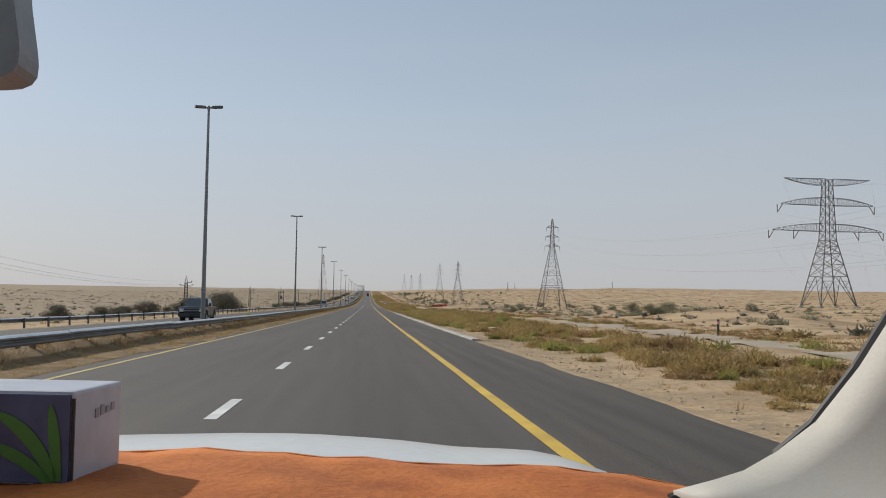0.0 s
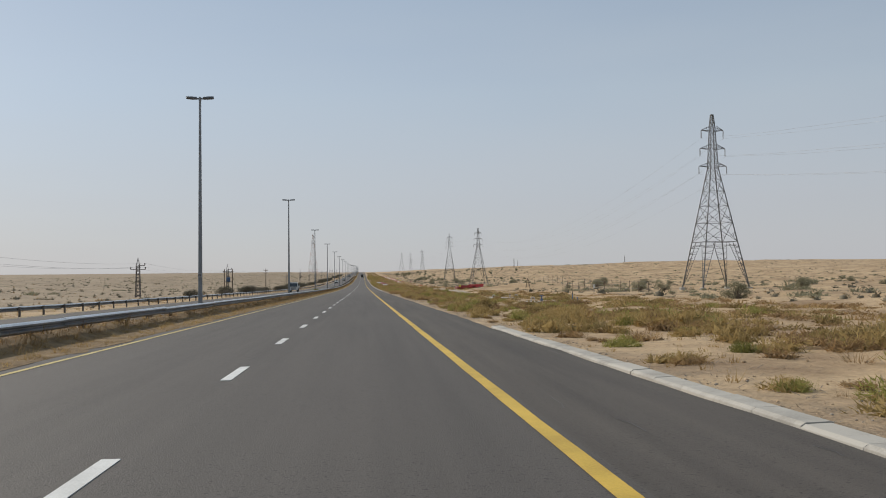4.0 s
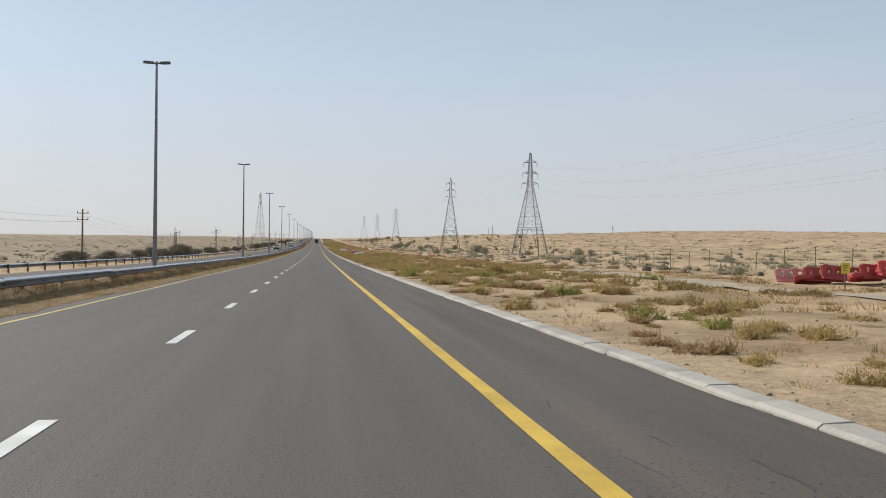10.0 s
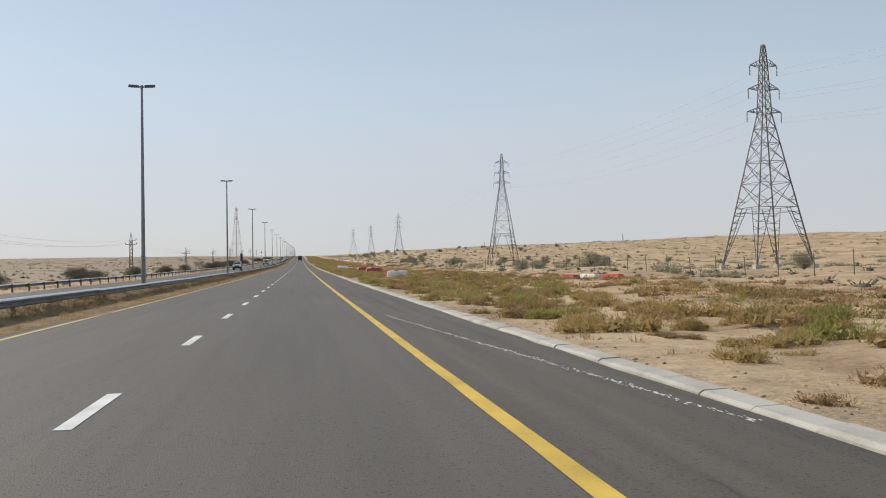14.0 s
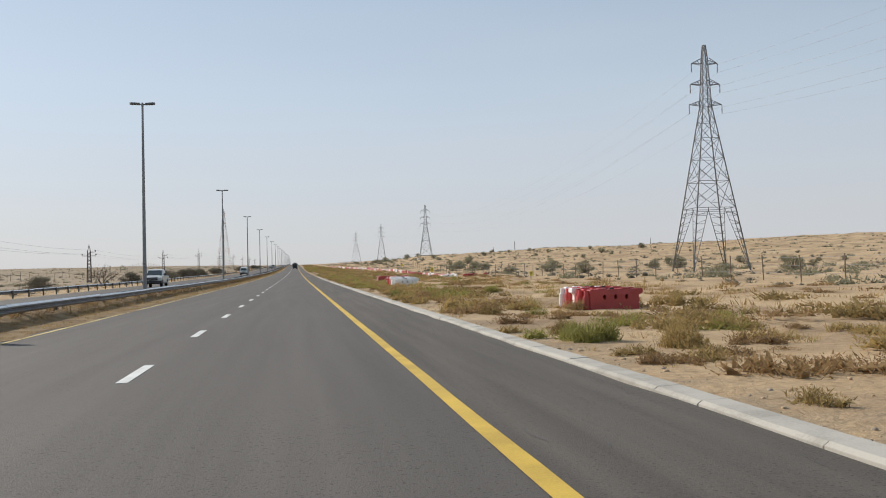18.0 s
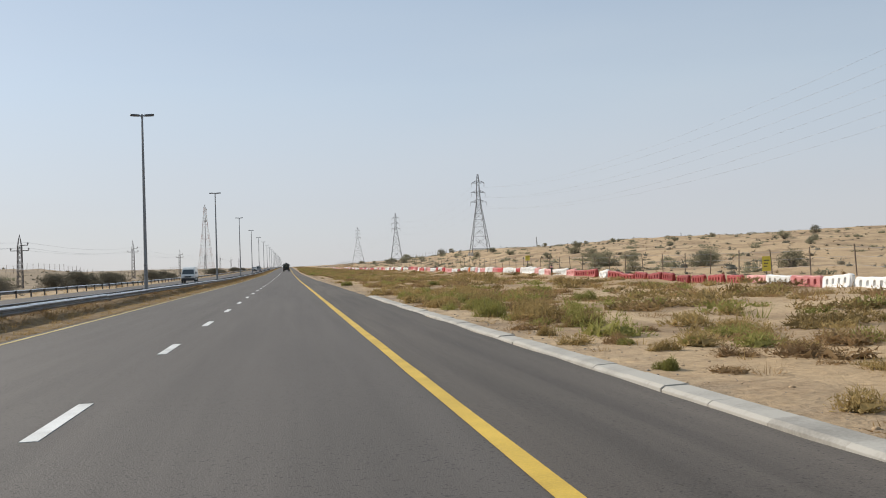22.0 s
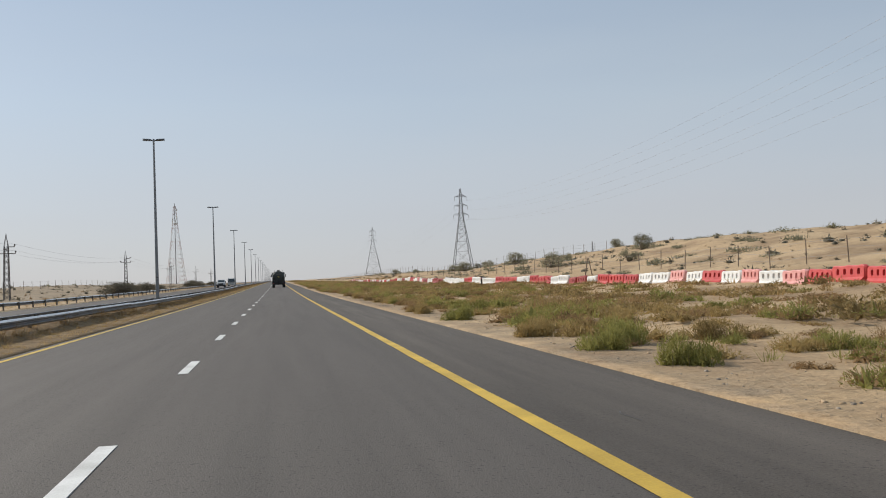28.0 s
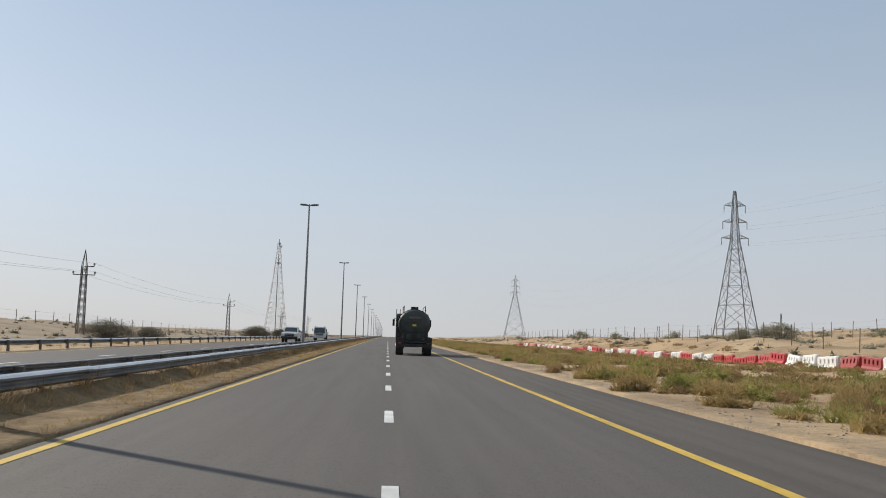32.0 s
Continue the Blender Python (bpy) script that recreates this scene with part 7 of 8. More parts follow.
def pane(parent, pts, name="window"):
    bm = bmesh.new()
    n = (Vector(pts[1]) - Vector(pts[0])).cross(Vector(pts[2]) - Vector(pts[0])).normalized() * 0.008
    rings = [[bm.verts.new(Vector(p) + n * k) for p in pts] for k in (-1, 1)]
    bm.faces.new(rings[0])
    bm.faces.new(rings[1][::-1])
    for k in range(len(pts)):
        j = (k + 1) % len(pts)
        bm.faces.new((rings[0][k], rings[0][j], rings[1][j], rings[1][k]))
    bmesh.ops.recalc_face_normals(bm, faces=bm.faces)
    return part(name, bm, M_GLASS, parent)


def taper(bm, z0, z1, k):
    """Draw the sides in towards the roof."""
    for v in bm.verts:
        v.co.x *= 1 - k * min(max((v.co.z - z0) / (z1 - z0), 0), 1)
    return bm


def arch(yc, r, n=7):
    """Points of a wheel opening along the sill, from the back of the wheel forwards."""
    return [(yc + r * math.cos(k * math.pi / n), 0.5 + r * math.sin(k * math.pi / n)) for k in range(n + 1)]


def pickup(paint, label):
    t = holder("pickup_truck", label, "pickup truck", "vehicles on the road")
    lower = [(-2.62, 0.52), (-2.72, 0.8), (-2.66, 1.08), (-2.45, 1.18), (-1.15, 1.25), (1.1, 1.25), (1.12, 1.22), (2.72, 1.22), (2.74, 0.6), (2.6, 0.5)] + arch(1.75, 0.5) + arch(-1.72, 0.5)
    part("body", extrude_profile(lower, -0.96, 0.96, 0.05), paint, t)
    part("underbody", box_bm(-0.72, 0.72, -2.5, 2.6, 0.38, 0.9, 0.04), M_PLASTIC_DARK, t)
    part("bonnet", taper(extrude_profile([(-2.55, 1.1), (-2.42, 1.22), (-1.1, 1.31), (-1.0, 1.1)], -0.72, 0.72, 0.04), 1.1, 1.31, 0.1), paint, t)
    cab = [(-1.25, 1.2), (-0.42, 1.84), (0.0, 1.93), (0.85, 1.92), (1.1, 1.82), (1.2, 1.2)]
    part("cabin", taper(extrude_profile(cab, -0.9, 0.9, 0.06), 1.2, 1.93, 0.18), paint, t)
    pane(t, [(-0.78, -1.21, 1.27), (0.78, -1.21, 1.27), (0.68, -0.5, 1.81), (-0.68, -0.5, 1.81)], "windscreen")
    pane(t, [(-0.66, 1.2, 1.3), (0.66, 1.2, 1.3), (0.6, 1.13, 1.76), (-0.6, 1.13, 1.76)], "rear_window")
    for s in (-1, 1):
        pane(t, [(s * 0.9, -0.95, 1.29), (s * 0.9, 0.05, 1.29), (s * 0.795, 0.05, 1.78), (s * 0.795, -0.36, 1.78)])
        pane(t, [(s * 0.9, 0.13, 1.29), (s * 0.9, 1.02, 1.29), (s * 0.795, 0.9, 1.78), (s * 0.795, 0.13, 1.78)])
        part("mirror", box_bm(s * 1.06 - 0.1, s * 1.06 + 0.1, -0.95, -0.83, 1.24, 1.5, 0.03), M_PLASTIC_DARK, t)
        part("mirror_arm", box_bm(s * 0.94 - 0.06, s * 0.94 + 0.06, -0.92, -0.86, 1.28, 1.34, 0.01), M_PLASTIC_DARK, t)
        part("running_board", box_bm(s * 0.95 - 0.07, s * 0.95 + 0.07, -1.15, 1.2, 0.42, 0.49, 0.02), M_PLASTIC_DARK, t)
        part("bed_rail", box_bm(s * 0.9 - 0.06, s * 0.9 + 0.06, 1.2, 2.7, 1.22, 1.27, 0.02), M_PLASTIC_DARK, t)
    part("bumper", box_bm(-0.97, 0.97, -2.84, -2.62, 0.46, 0.74, 0.05), M_PLASTIC_DARK, t)
    part("grille", box_bm(-0.56, 0.56, -2.745, -2.62, 0.76, 1.08, 0.02), M_PLASTIC_DARK, t)
    part("grille_bar", box_bm(-0.54, 0.54, -2.762, -2.74, 0.9, 0.94, 0.006), M_RIM, t)
    part("tailgate_handle", box_bm(-0.12, 0.12, 2.73, 2.76, 0.98, 1.06, 0.01), M_PLASTIC_DARK, t)
    lights(t, -2.69, 0.95, 0.74, 0.32, 0.22, M_LIGHT_LENS, "headlight")
    lights(t, 2.72, 0.95, 0.86, 0.14, 0.34, M_TAIL, "tail_light")
    for s in (-1, 1):
        for y in (-1.72, 1.75):
            wheel(t, s * 0.82, y, 0.42, 0.28)
    return t


def van():
    t = holder("van", "white panel van with a dark lower bumper on the far lanes", "van", "vehicles on the road")
    prof = [(-2.4, 0.4), (-2.52, 0.72), (-2.5, 1.02), (-2.36, 1.2), (-1.78, 1.96), (-1.35, 2.18), (-0.4, 2.27), (1.4, 2.26), (2.3, 2.2), (2.5, 1.9), (2.58, 0.9), (2.55, 0.45), (2.2, 0.36)]
    part("body", taper(extrude_profile(prof, -0.94, 0.94, 0.1), 1.15, 2.27, 0.14), M_CAR_WHITE, t)
    pane(t, [(-0.82, -2.33, 1.27), (0.82, -2.33, 1.27), (0.71, -1.86, 1.89), (-0.71, -1.86, 1.89)], "windscreen")
    for s in (-1, 1):
        pane(t, [(s * 0.93, -2.05, 1.3), (s * 0.93, -0.95, 1.3), (s * 0.86, -0.95, 1.85), (s * 0.86, -1.65, 1.85)])
        part("door_trim", box_bm(s * 0.945 - 0.01, s * 0.945 + 0.01, -1.5, 2.2, 0.72, 0.8, 0.003), M_PLASTIC_DARK, t)
        part("mirror", box_bm(s * 1.06 - 0.09, s * 1.06 + 0.09, -2.0, -1.88, 1.3, 1.55, 0.03), M_PLASTIC_DARK, t)
        for y in (-1.55, 1.45):
            part("wheel_arch", box_bm(s * 0.92 - 0.04, s * 0.92 + 0.04, y - 0.44, y + 0.44, 0.36, 0.78, 0.05), M_PLASTIC_DARK, t)
            wheel(t, s * 0.85, y, 0.34, 0.24)
    part("bumper", box_bm(-0.9, 0.9, -2.55, -2.38, 0.36, 0.72, 0.06), M_PLASTIC_DARK, t)
    part("grille", box_bm(-0.46, 0.46, -2.56, -2.47, 0.8, 1.0, 0.02), M_PLASTIC_DARK, t)
    lights(t, -2.52, 0.9, 0.68, 0.3, 0.22, M_LIGHT_LENS, "headlight")
    lights(t, 2.55, 1.0, 0.84, 0.12, 0.4, M_TAIL, "tail_light")
    return t


def cab_truck(label):
    t = holder("lorry", label, "lorry", "vehicles on the road")
    cab = [(-2.9, 0.55), (-2.95, 1.25), (-2.72, 2.1), (-2.6, 2.25), (-1.35, 2.25), (-1.3, 0.6)]
    part("cabin", taper(extrude_profile(cab, -1.0, 1.0, 0.08), 1.3, 2.25, 0.08), M_CAR_WHITE, t)
    pane(t, [(-0.9, -2.955, 1.27), (0.9, -2.955, 1.27), (0.84, -2.735, 2.1), (-0.84, -2.735, 2.1)], "windscreen")
    for s in (-1, 1):
        pane(t, [(s * 0.995, -2.7, 1.4), (s * 0.995, -1.75, 1.4), (s * 0.945, -1.75, 2.02), (s * 0.945, -2.55, 2.02)])
        part("mirror", box_bm(s * 1.15 - 0.06, s * 1.15 + 0.06, -2.95, -2.85, 1.5, 1.95, 0.02), M_PLASTIC_DARK, t)
        for y in (-2.1, 1.6):
            wheel(t, s * 0.86, y, 0.42, 0.26)
    part("wiper_panel", box_bm(-0.8, 0.8, -2.99, -2.93, 1.12, 1.2, 0.01), M_PLASTIC_DARK, t)
    part("bumper", box_bm(-0.98, 0.98, -3.02, -2.85, 0.42, 0.72, 0.04), M_CAR_WHITE, t)
    part("grille", box_bm(-0.6, 0.6, -2.985, -2.9, 0.84, 1.02, 0.015), M_PLASTIC_DARK, t)
    part("lower_grille", box_bm(-0.5, 0.5, -3.03, -2.9, 0.5, 0.6, 0.01), M_PLASTIC_DARK, t)
    for x in (-0.75, 0.75):
        part("roof_lamp", box_bm(x - 0.09, x + 0.09, -2.5, -2.38, 2.23, 2.33, 0.02), M_PLASTIC_DARK, t)
    lights(t, -2.94, 0.95, 0.76, 0.26, 0.2, M_LIGHT_LENS, "headlight")
    part("chassis", box_bm(-0.45, 0.45, -2.5, 3.0, 0.55, 0.85, 0.02), M_TRUCK_DARK, t)
    bed = part("load_bed", box_bm(-1.05, 1.05, -1.15, 3.1, 0.9, 1.02, 0.02), M_RAILBACK, t)
    for s in (-1, 1):
        part("drop_side", box_bm(s * 1.05 - 0.03, s * 1.05 + 0.03, -1.15, 3.1, 1.0, 1.5, 0.01), M_CAR_WHITE, bed)
    part("tailboard", box_bm(-1.05, 1.05, 3.07, 3.13, 1.0, 1.5, 0.01), M_CAR_WHITE, bed)
    part("headboard", box_bm(-1.05, 1.05, -1.2, -1.14, 1.0, 1.95, 0.01), M_CAR_WHITE, bed)
    return t


def tanker():
    """Seen from behind; built facing +y with its tail at y = 0."""
    t = holder("tanker_lorry", "grimy dark green tanker lorry with a round tank", "tanker lorry", "vehicles on the road")
    bm = bmesh.new()
    prev, seg = None, 28
    for y, k in ((0.35, 0.0), (0.36, 0.55), (0.42, 0.85), (0.55, 0.98), (0.8, 1.0), (5.2, 1.0), (5.4, 0.9), (5.45, 0.0)):
        ring = [bm.verts.new((1.1 * max(k, 0.01) * math.cos(6.283 * i / seg), y, 2.1 + 0.98 * max(k, 0.01) * math.sin(6.283 * i / seg))) for i in range(seg)]
        if prev:
            for i in range(seg):
                bm.faces.new((prev[i], prev[(i + 1) % seg], ring[(i + 1) % seg], ring[i]))
        prev = ring
    bmesh.ops.recalc_face_normals(bm, faces=bm.faces)
    tank = part("tank", bm, M_TANK, t, smooth=True)
    for y in (0.85, 2.3, 3.8, 5.1):
        bm = bmesh.new()
        for i in range(28):
            a, b = 6.283 * i / 28, 6.283 * (i + 1) / 28
            beam(bm, (1.11 * math.cos(a), y, 2.1 + 0.99 * math.sin(a)), (1.11 * math.cos(b), y, 2.1 + 0.99 * math.sin(b)), 0.06)
        part("band", bm, M_TRUCK_DARK, tank)
    bm = bmesh.new()
    tube(bm, (0, 1.2, 3.02), (0, 1.2, 3.28), 0.28, 0.26, 14)
    part("hatch", bm, M_TRUCK_DARK, tank)
    bm = bmesh.new()
    tube(bm, (0, 0.30, 2.1), (0, 0.37, 2.1), 0.36, None, 20)
    part("end_cover", bm, M_TANK, tank)
    part("mark", box_bm(-0.4, 0.4, 0.26, 0.30, 2.45, 2.6, 0.005), M_LATTICE_OLD, tank)
    part("mark", box_bm(-0.13, 0.13, 0.26, 0.30, 1.95, 2.08, 0.005), M_SIGN_YELLOW, tank)
    part("chassis", box_bm(-0.5, 0.5, 0.3, 7.4, 0.75, 1.1, 0.02), M_TRUCK_DARK, t)
    cab = [(5.7, 0.7), (5.7, 2.75), (5.9, 2.9), (7.1, 2.85), (7.6, 1.7), (7.6, 0.65)]
    part("cabin", extrude_profile(cab, -1.18, 1.18, 0.08), M_TANK, t)
    for s in (-1, 1):
        part("mudguard", box_bm(s * 0.93 - 0.3, s * 0.93 + 0.3, 0.15, 2.7, 1.12, 1.2, 0.03), M_TRUCK_DARK, t)
        part("mud_flap", box_bm(s * 0.93 - 0.28, s * 0.93 + 0.28, 0.18, 0.21, 0.45, 1.12, 0.005), M_TRUCK_DARK, t)
        part("side_box", box_bm(s * 1.0 - 0.2, s * 1.0 + 0.2, 2.9, 4.6, 0.7, 1.25, 0.03), M_TRUCK_DARK, t)
        for y in (0.85, 2.05, 6.5):
            wheel(t, s * 0.95, y, 0.5, 0.5 if y < 3 else 0.3)
        mir = part("mirror", box_bm(s * 1.36 - 0.08, s * 1.36 + 0.08, 6.9, 6.98, 2.0, 2.5, 0.02), M_TRUCK_DARK, t)
        bm = bmesh.new()
        beam(bm, (s * 1.15, 6.95, 2.55), (s * 1.36, 6.95, 2.55), 0.04)
        part("mirror_arm", bm, M_TRUCK_DARK, mir)
    # pump housing, hose reel and bumper at the tail
    pump = part("pump_housing", box_bm(-0.75, 0.75, 0.2, 0.75, 0.95, 1.5, 0.05), M_TRUCK_DARK, t)
    for x, z, r in ((-0.35, 1.25, 0.2), (0.3, 1.3, 0.16), (0.62, 1.1, 0.12)):
        bm = bmesh.new()
        tube(bm, (x, 0.02, z), (x, 0.25, z), r, r * 0.9, 14)
        part("valve", bm, M_TANK, pump)
    bm = bmesh.new()
    pts = [(0.8, 0.15, 1.35), (0.95, 0.1, 1.15), (0.9, 0.1, 0.95), (0.6, 0.08, 0.86), (0.2, 0.08, 0.9), (-0.2, 0.08, 0.85), (-0.6, 0.1, 0.92)]
    for a, b in zip(pts, pts[1:]):
        tube(bm, a, b, 0.06, None, 8)
    part("hose", bm, M_PLASTIC_DARK, t)
    part("bumper", box_bm(-1.1, 1.1, 0.0, 0.14, 0.55, 0.75, 0.02), M_TRUCK_DARK, t)
    lights(t, 0.0, 0.82, 0.95, 0.2, 0.1, M_TAIL, "tail_light")
    # pipe frame and ladder over the tank
    for s in (-1, 1):
        bm = bmesh.new()
        tube(bm, (s * 0.72, 0.55, 2.85), (s * 0.72, 0.55, 3.3), 0.03, None, 6)
        tube(bm, (s * 0.72, 0.55, 3.3), (s * 0.72, 4.8, 3.3), 0.03, None, 6)
        tube(bm, (s * 0.72, 4.8, 3.3), (s * 0.72, 4.8, 2.85), 0.03, None, 6)
        part("hand_rail", bm, M_TRUCK_DARK, t)
    bm = bmesh.new()
    for x in (-1.22, -0.98):
        tube(bm, (x, 0.4, 1.1), (x, 0.4, 3.05), 0.025, None, 6)
    for k in range(6):
        tube(bm, (-1.22, 0.4, 1.25 + 0.3 * k), (-0.98, 0.4, 1.25 + 0.3 * k), 0.02, None, 6)
    part("ladder", bm, M_TRUCK_DARK, t)
    return t


def put(t, x, y, up=0.0, turn=0.0):
    t.matrix_basis = slope_pose(x, y, up) @ pose(0, 0, 0, 0, 0, turn)


put(tanker(), -0.05, 1003.5)
for vehicle, x, y in ((pickup(M_CAR_DARK, "dark grey double-cab pickup on the far lanes"), -13.1, 72.5), (cab_truck("small white lorry with a flat load bed on the far lanes"), -16.2, 343),
                      (pickup(M_CAR_WHITE, "white double-cab pickup on the far lanes"), -14.3, 638), (van(), -13.3, 788),
                      (pickup(M_CAR_WHITE, "white double-cab pickup near the crest on the far lanes"), -13.6, 1056), (cab_truck("white lorry near the crest on the far lanes"), -13.2, 1100)):
    put(vehicle, x, y, 0.02 - float(lower(y)))



# ---- the car that the journey starts in ----
def lerp_list(table, x):
    for (x0, z0), (x1, z1) in zip(table, table[1:]):
        if x <= x1:
            u = (x - x0) / (x1 - x0)
            u = min(max(u, 0), 1)
            return z0 + (z1 - z0) * u
    return table[-1][1]


def sheet(name, us, vs, fn, material, parent=None, thick=0.02, smooth=True):
    """A curved panel with thickness; fn(u, v) gives its points."""
    bm = bmesh.new()
    top = [[bm.verts.new(fn(u, v)) for u in us] for v in vs]
    for a, b in zip(top, top[1:]):
        for k in range(len(us) - 1):
            bm.faces.new((a[k], a[k + 1], b[k + 1], b[k]))
    bmesh.ops.recalc_face_normals(bm, faces=bm.faces)
    bmesh.ops.solidify(bm, geom=list(bm.faces), thickness=thick)
    bmesh.ops.recalc_face_normals(bm, faces=bm.faces)
    return link_mesh(name, bm, material, parent, smooth=smooth)


car = holder("car", "white car with cream pillar trim and a rounded bonnet", "car", "vehicles on the road")
for x0, x1 in ((-1.37, -1.30), (0.66, 0.73)):
    side = [(-2.35, 0.38), (-1.95, 0.36), (-1.9, 0.7), (-1.2, 0.7), (-1.15, 0.32), (1.3, 0.32), (1.35, 0.68), (2.1, 0.68), (2.15, 0.4), (2.4, 0.42), (2.42, 0.66), (2.0, 0.80), (0.9, 0.84), (-2.3, 0.9), (-2.42, 0.7)]
    part("side_panel", extrude_profile(side, x0, x1), M_CAR_WHITE, car)
for x in (-1.28, 0.64):
    for y in (-1.55, 1.72):
        wheel(car, x, y, 0.34, 0.2)
part("floor_pan", box_bm(-1.30, 0.66, -2.3, 2.3, 0.3, 0.36, 0.01), M_PLASTIC_DARK, car)
part("front_bumper", box_bm(-1.3, 0.66, 2.36, 2.5, 0.3, 0.62, 0.04), M_CAR_WHITE, car)
part("tailgate", box_bm(-1.3, 0.66, -2.4, -2.32, 0.36, 1.0, 0.02), M_CAR_WHITE, car)
part("roof", box_bm(-1.15, 0.52, -1.9, 0.22, 1.60, 1.64, 0.015), M_CAR_WHITE, car)
for x in (-1.2, 0.58):
    bm = bmesh.new()
    for (y0, z0), (y1, z1) in (((-2.3, 0.9), (-1.85, 1.62)), ((-0.55, 0.86), (-0.6, 1.62))):
        beam(bm, (x * 1.06, y0, z0), (x * 0.96, y1, z1), 0.09)
    part("door_pillar", bm, M_CAR_WHITE, car)
bm = bmesh.new()
beam(bm, (-1.3, 0.95, 0.85), (-1.14, 0.2, 1.62), 0.08)
part("driver_pillar", bm, M_CREAM, car)
bm = bmesh.new()
beam(bm, (0.62, 0.70, 1.60), (0.52, 0.15, 1.63), 0.06)
part("roof_rail", bm, M_CREAM, car)
HOOD = [(-1.3, 0.90), (-1.0, 0.955), (-0.72, 0.976), (-0.49, 0.982), (-0.28, 0.986), (-0.13, 0.985), (0.06, 0.973), (0.21, 0.956), (0.37, 0.950), (0.475, 0.93), (0.62, 0.86), (0.68, 0.62)]
hood_ys = [(1.12, 0.0), (1.4, 0.004), (1.7, 0.004), (1.9, 0.0), (2.1, -0.02), (2.3, -0.06), (2.42, -0.14), (2.47, -0.35)]
us = [-1.3 + 0.06 * k for k in range(34)]
sheet("bonnet", us, hood_ys, lambda u, v: (u, v[0], lerp_list(HOOD, u) + v[1]), M_CAR_WHITE, car, 0.01)
EDGE = [(0.62, 1.62), (0.56, 1.43), (0.5, 1.294), (0.46, 1.212), (0.426, 1.158), (0.392, 1.126), (0.359, 1.105), (0.329, 1.095), (0.29, 1.085)]
PIL = [(0.0, 0.0, 0.0), (0.03, -0.03, -0.004), (0.10, -0.10, -0.012), (0.20, -0.22, -0.02), (0.30, -0.45, -0.03)]


def pillar_pt(u, v):
    x, z = EDGE[u]
    back = 0.30 * max(0, (z - 1.12))
    return (x + v[0], 0.85 - back + v[1], z + v[2] * (1 + 6 * max(0, 1.16 - z)))


sheet("windscreen_pillar", list(range(len(EDGE))), PIL, pillar_pt, M_CREAM, car, 0.012)
bm = bmesh.new()
for k in range(len(EDGE) - 1):
    a, b = pillar_pt(k, PIL[0]), pillar_pt(k + 1, PIL[0])
    tube(bm, (a[0] - 0.004, a[1], a[2]), (b[0] - 0.004, b[1], b[2]), 0.007, None, 8)
part("windscreen_seal", bm, M_PLASTIC_DARK, car)
bm = bmesh.new()
pts = [(0.62, 0.58, 1.36), (0.585, 0.50, 1.35), (0.575, 0.47, 1.30), (0.575, 0.46, 1.20), (0.585, 0.48, 1.14), (0.62, 0.56, 1.12)]
for a, b in zip(pts, pts[1:]):
    tube(bm, a, b, 0.017, None, 10)
part("grab_handle", bm, M_CREAM, car)
DASH = [(-0.8, 1.10), (-0.36, 1.113), (-0.24, 1.1145), (-0.196, 1.1155), (-0.083, 1.113), (0.031, 1.103), (0.148, 1.10), (0.267, 1.092), (0.328, 1.08), (0.383, 1.062), (0.44, 1.03)]
part("dashboard", box_bm(-0.8, 0.40, 0.42, 0.93, 0.80, 1.035, 0.03), M_PLASTIC_DARK, car)
dr = random.Random(2)


def cover_pt(u, v):
    z = lerp_list(DASH, u)
    drop = {0.97: -0.05, 0.95: 0.0}.get(v, 0.0)
    ripple = 0.0016 * math.sin(37 * u + 21 * v) + 0.0011 * math.sin(71 * u - 33 * v + 1)
    return (u, v, z + drop - 0.02 * max(0, 0.8 - v) - (0.10 if v < 0.4 else 0) + ripple)


cover = sheet("dashboard_cover", [-0.8 + 0.02 * k for k in range(63)], [0.97, 0.95, 0.92, 0.89, 0.86, 0.83, 0.8, 0.76, 0.7, 0.6, 0.5, 0.42, 0.38], cover_pt, M_SUEDE, None, 0.008)
tagged(cover, "thick orange suede cover draped over the dashboard", "dashboard cover")
bm = bmesh.new()
hem = [cover_pt(-0.8 + 0.04 * k, 0.95) for k in range(32)]
for a, b in zip(hem, hem[1:]):
    tube(bm, (a[0], a[1] + 0.002, a[2] - 0.004), (b[0], b[1] + 0.002, b[2] - 0.004), 0.005, None, 6)
part("hem", bm, M_SUEDE, cover, "rolled stitched hem")
tb = holder("tissue_box", "blue and white tissue box with green leaf print on the dashboard", "tissue box")
part("carton", box_bm(-0.22, 0, 0, 0.10, 0, 0.077, 0.003), M_BOX_WHITE, tb)
part("front_panel", box_bm(-0.217, -0.002, -0.0025, 0.001, 0.002, 0.0745, 0.001), M_BOX_BLUE, tb)
part("side_fold", box_bm(-0.0015, 0.0012, -0.0005, 0.0012, 0.004, 0.071), M_PLASTIC_DARK, tb)


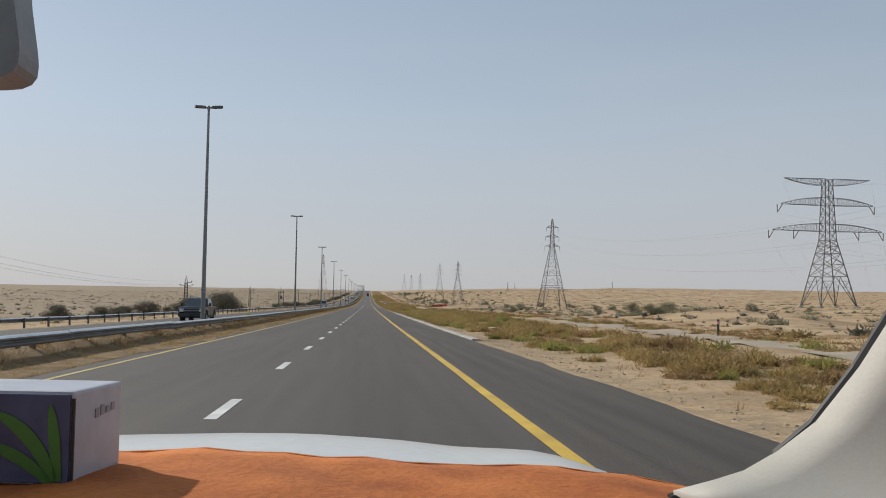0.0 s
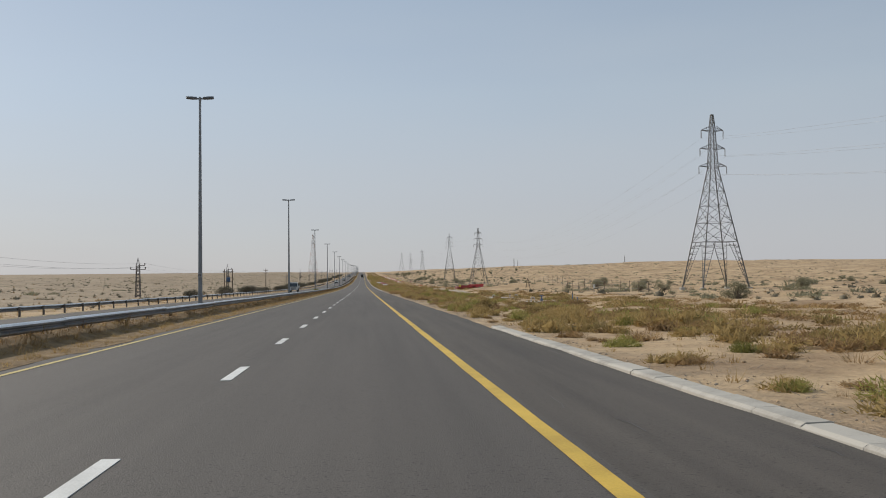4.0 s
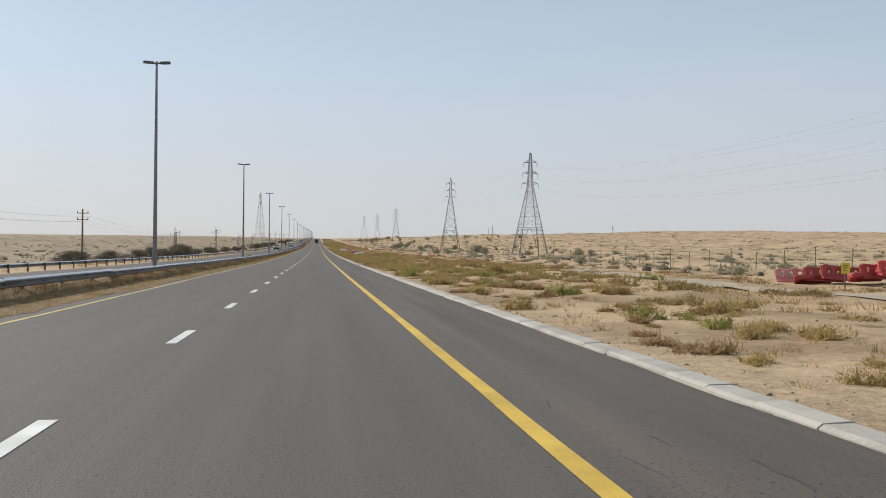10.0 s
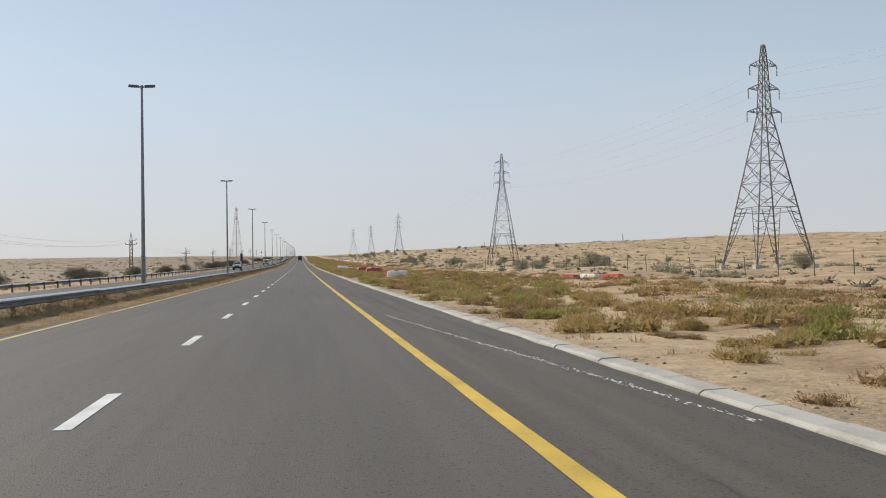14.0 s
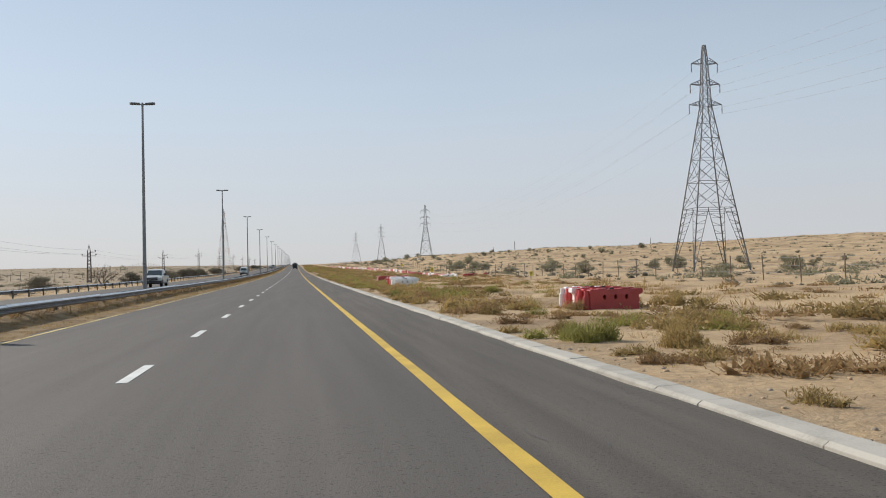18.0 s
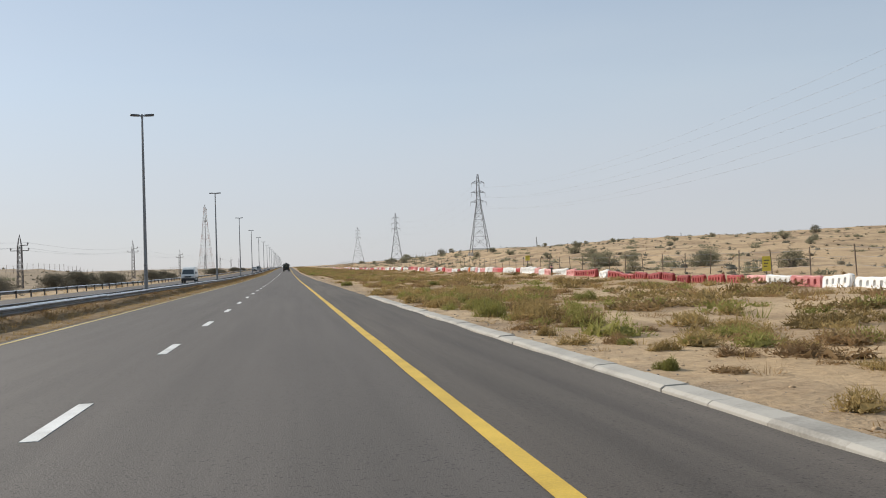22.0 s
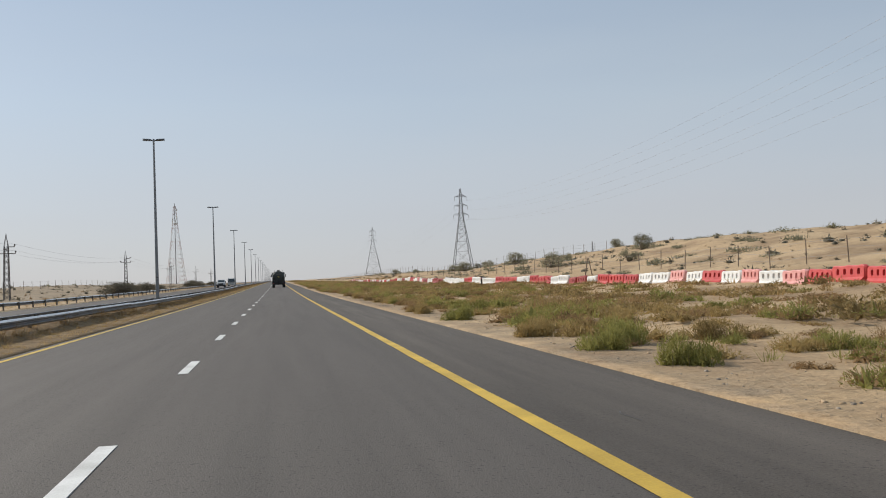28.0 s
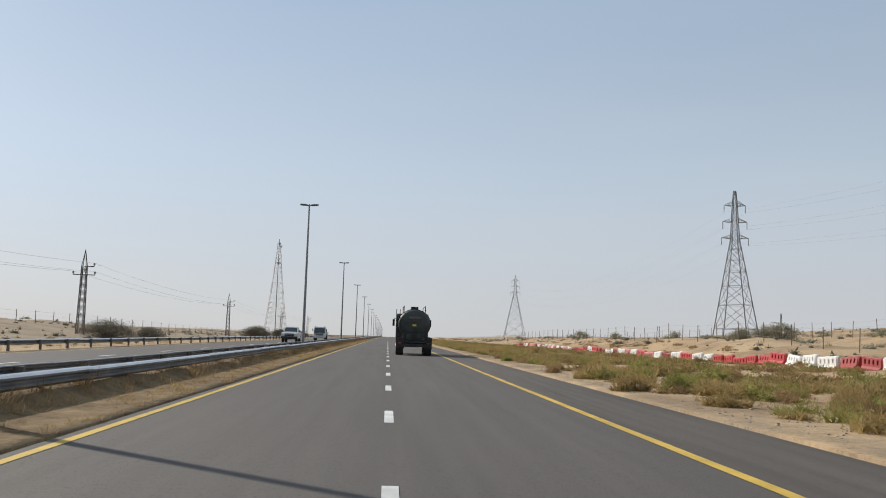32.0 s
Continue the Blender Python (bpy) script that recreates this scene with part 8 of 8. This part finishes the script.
def leaf_print(p0, p1, p2, w):
    """A printed leaf along a bend, pointed at its tip."""
    bm = bmesh.new()
    left, right = [], []
    for k in range(9):
        u = k / 8
        x = (1 - u) ** 2 * p0[0] + 2 * u * (1 - u) * p1[0] + u * u * p2[0]
        z = (1 - u) ** 2 * p0[1] + 2 * u * (1 - u) * p1[1] + u * u * p2[1]
        dx, dz = (1 - u) * (p1[0] - p0[0]) + u * (p2[0] - p1[0]), (1 - u) * (p1[1] - p0[1]) + u * (p2[1] - p1[1])
        n = math.hypot(dx, dz)
        h = w * (0.55 + 0.9 * u) * (1 - u ** 3)
        left.append(bm.verts.new((x - dz / n * h / 2, -0.0034, z + dx / n * h / 2)))
        right.append(bm.verts.new((x + dz / n * h / 2, -0.0034, z - dx / n * h / 2)))
    for k in range(8):
        bm.faces.new((left[k], left[k + 1], right[k + 1], right[k]))
    return part("leaf_print", bm, M_BOX_GREEN, tb)


leaf_print((-0.010, 0.004), (-0.014, 0.04), (-0.018, 0.068), 0.011)
leaf_print((-0.014, 0.004), (-0.030, 0.046), (-0.068, 0.060), 0.014)
leaf_print((-0.018, 0.003), (-0.040, 0.026), (-0.075, 0.034), 0.012)
leaf_print((-0.10, 0.004), (-0.115, 0.04), (-0.15, 0.066), 0.012)
for k in range(4):
    part("mark", box_bm(-0.0005, 0.001, 0.042 + 0.011 * k, 0.049 + 0.011 * k, 0.050 + 0.001 * k, 0.058 + 0.002 * (k % 2), 0), M_INK, tb)
tb.matrix_basis = pose(-0.240, 0.784, 1.113, 0, 0, -7.3)
rim = [(-0.2065, 1.47), (-0.2030, 1.4382), (-0.1985, 1.410), (-0.1978, 1.4025), (-0.1985, 1.395), (-0.2015, 1.3905), (-0.2075, 1.3876), (-0.217, 1.3865), (-0.40, 1.380), (-0.415, 1.385), (-0.42, 1.40), (-0.42, 1.46), (-0.41, 1.475), (-0.215, 1.478)]
mb = bmesh.new()
near = [mb.verts.new((x - 0.009, 0.55, z + 0.0095)) for x, z in rim]
far = [mb.verts.new((x * 0.985 - 0.013, 0.585, z * 0.985 + 0.0305)) for x, z in rim]
mb.faces.new(near)
mb.faces.new(far[::-1])
for k in range(len(rim)):
    mb.faces.new((near[k], far[k], far[(k + 1) % len(rim)], near[(k + 1) % len(rim)]))
bmesh.ops.recalc_face_normals(mb, faces=mb.faces)
part("rear_view_mirror", mb, M_MIRROR_BACK, car)
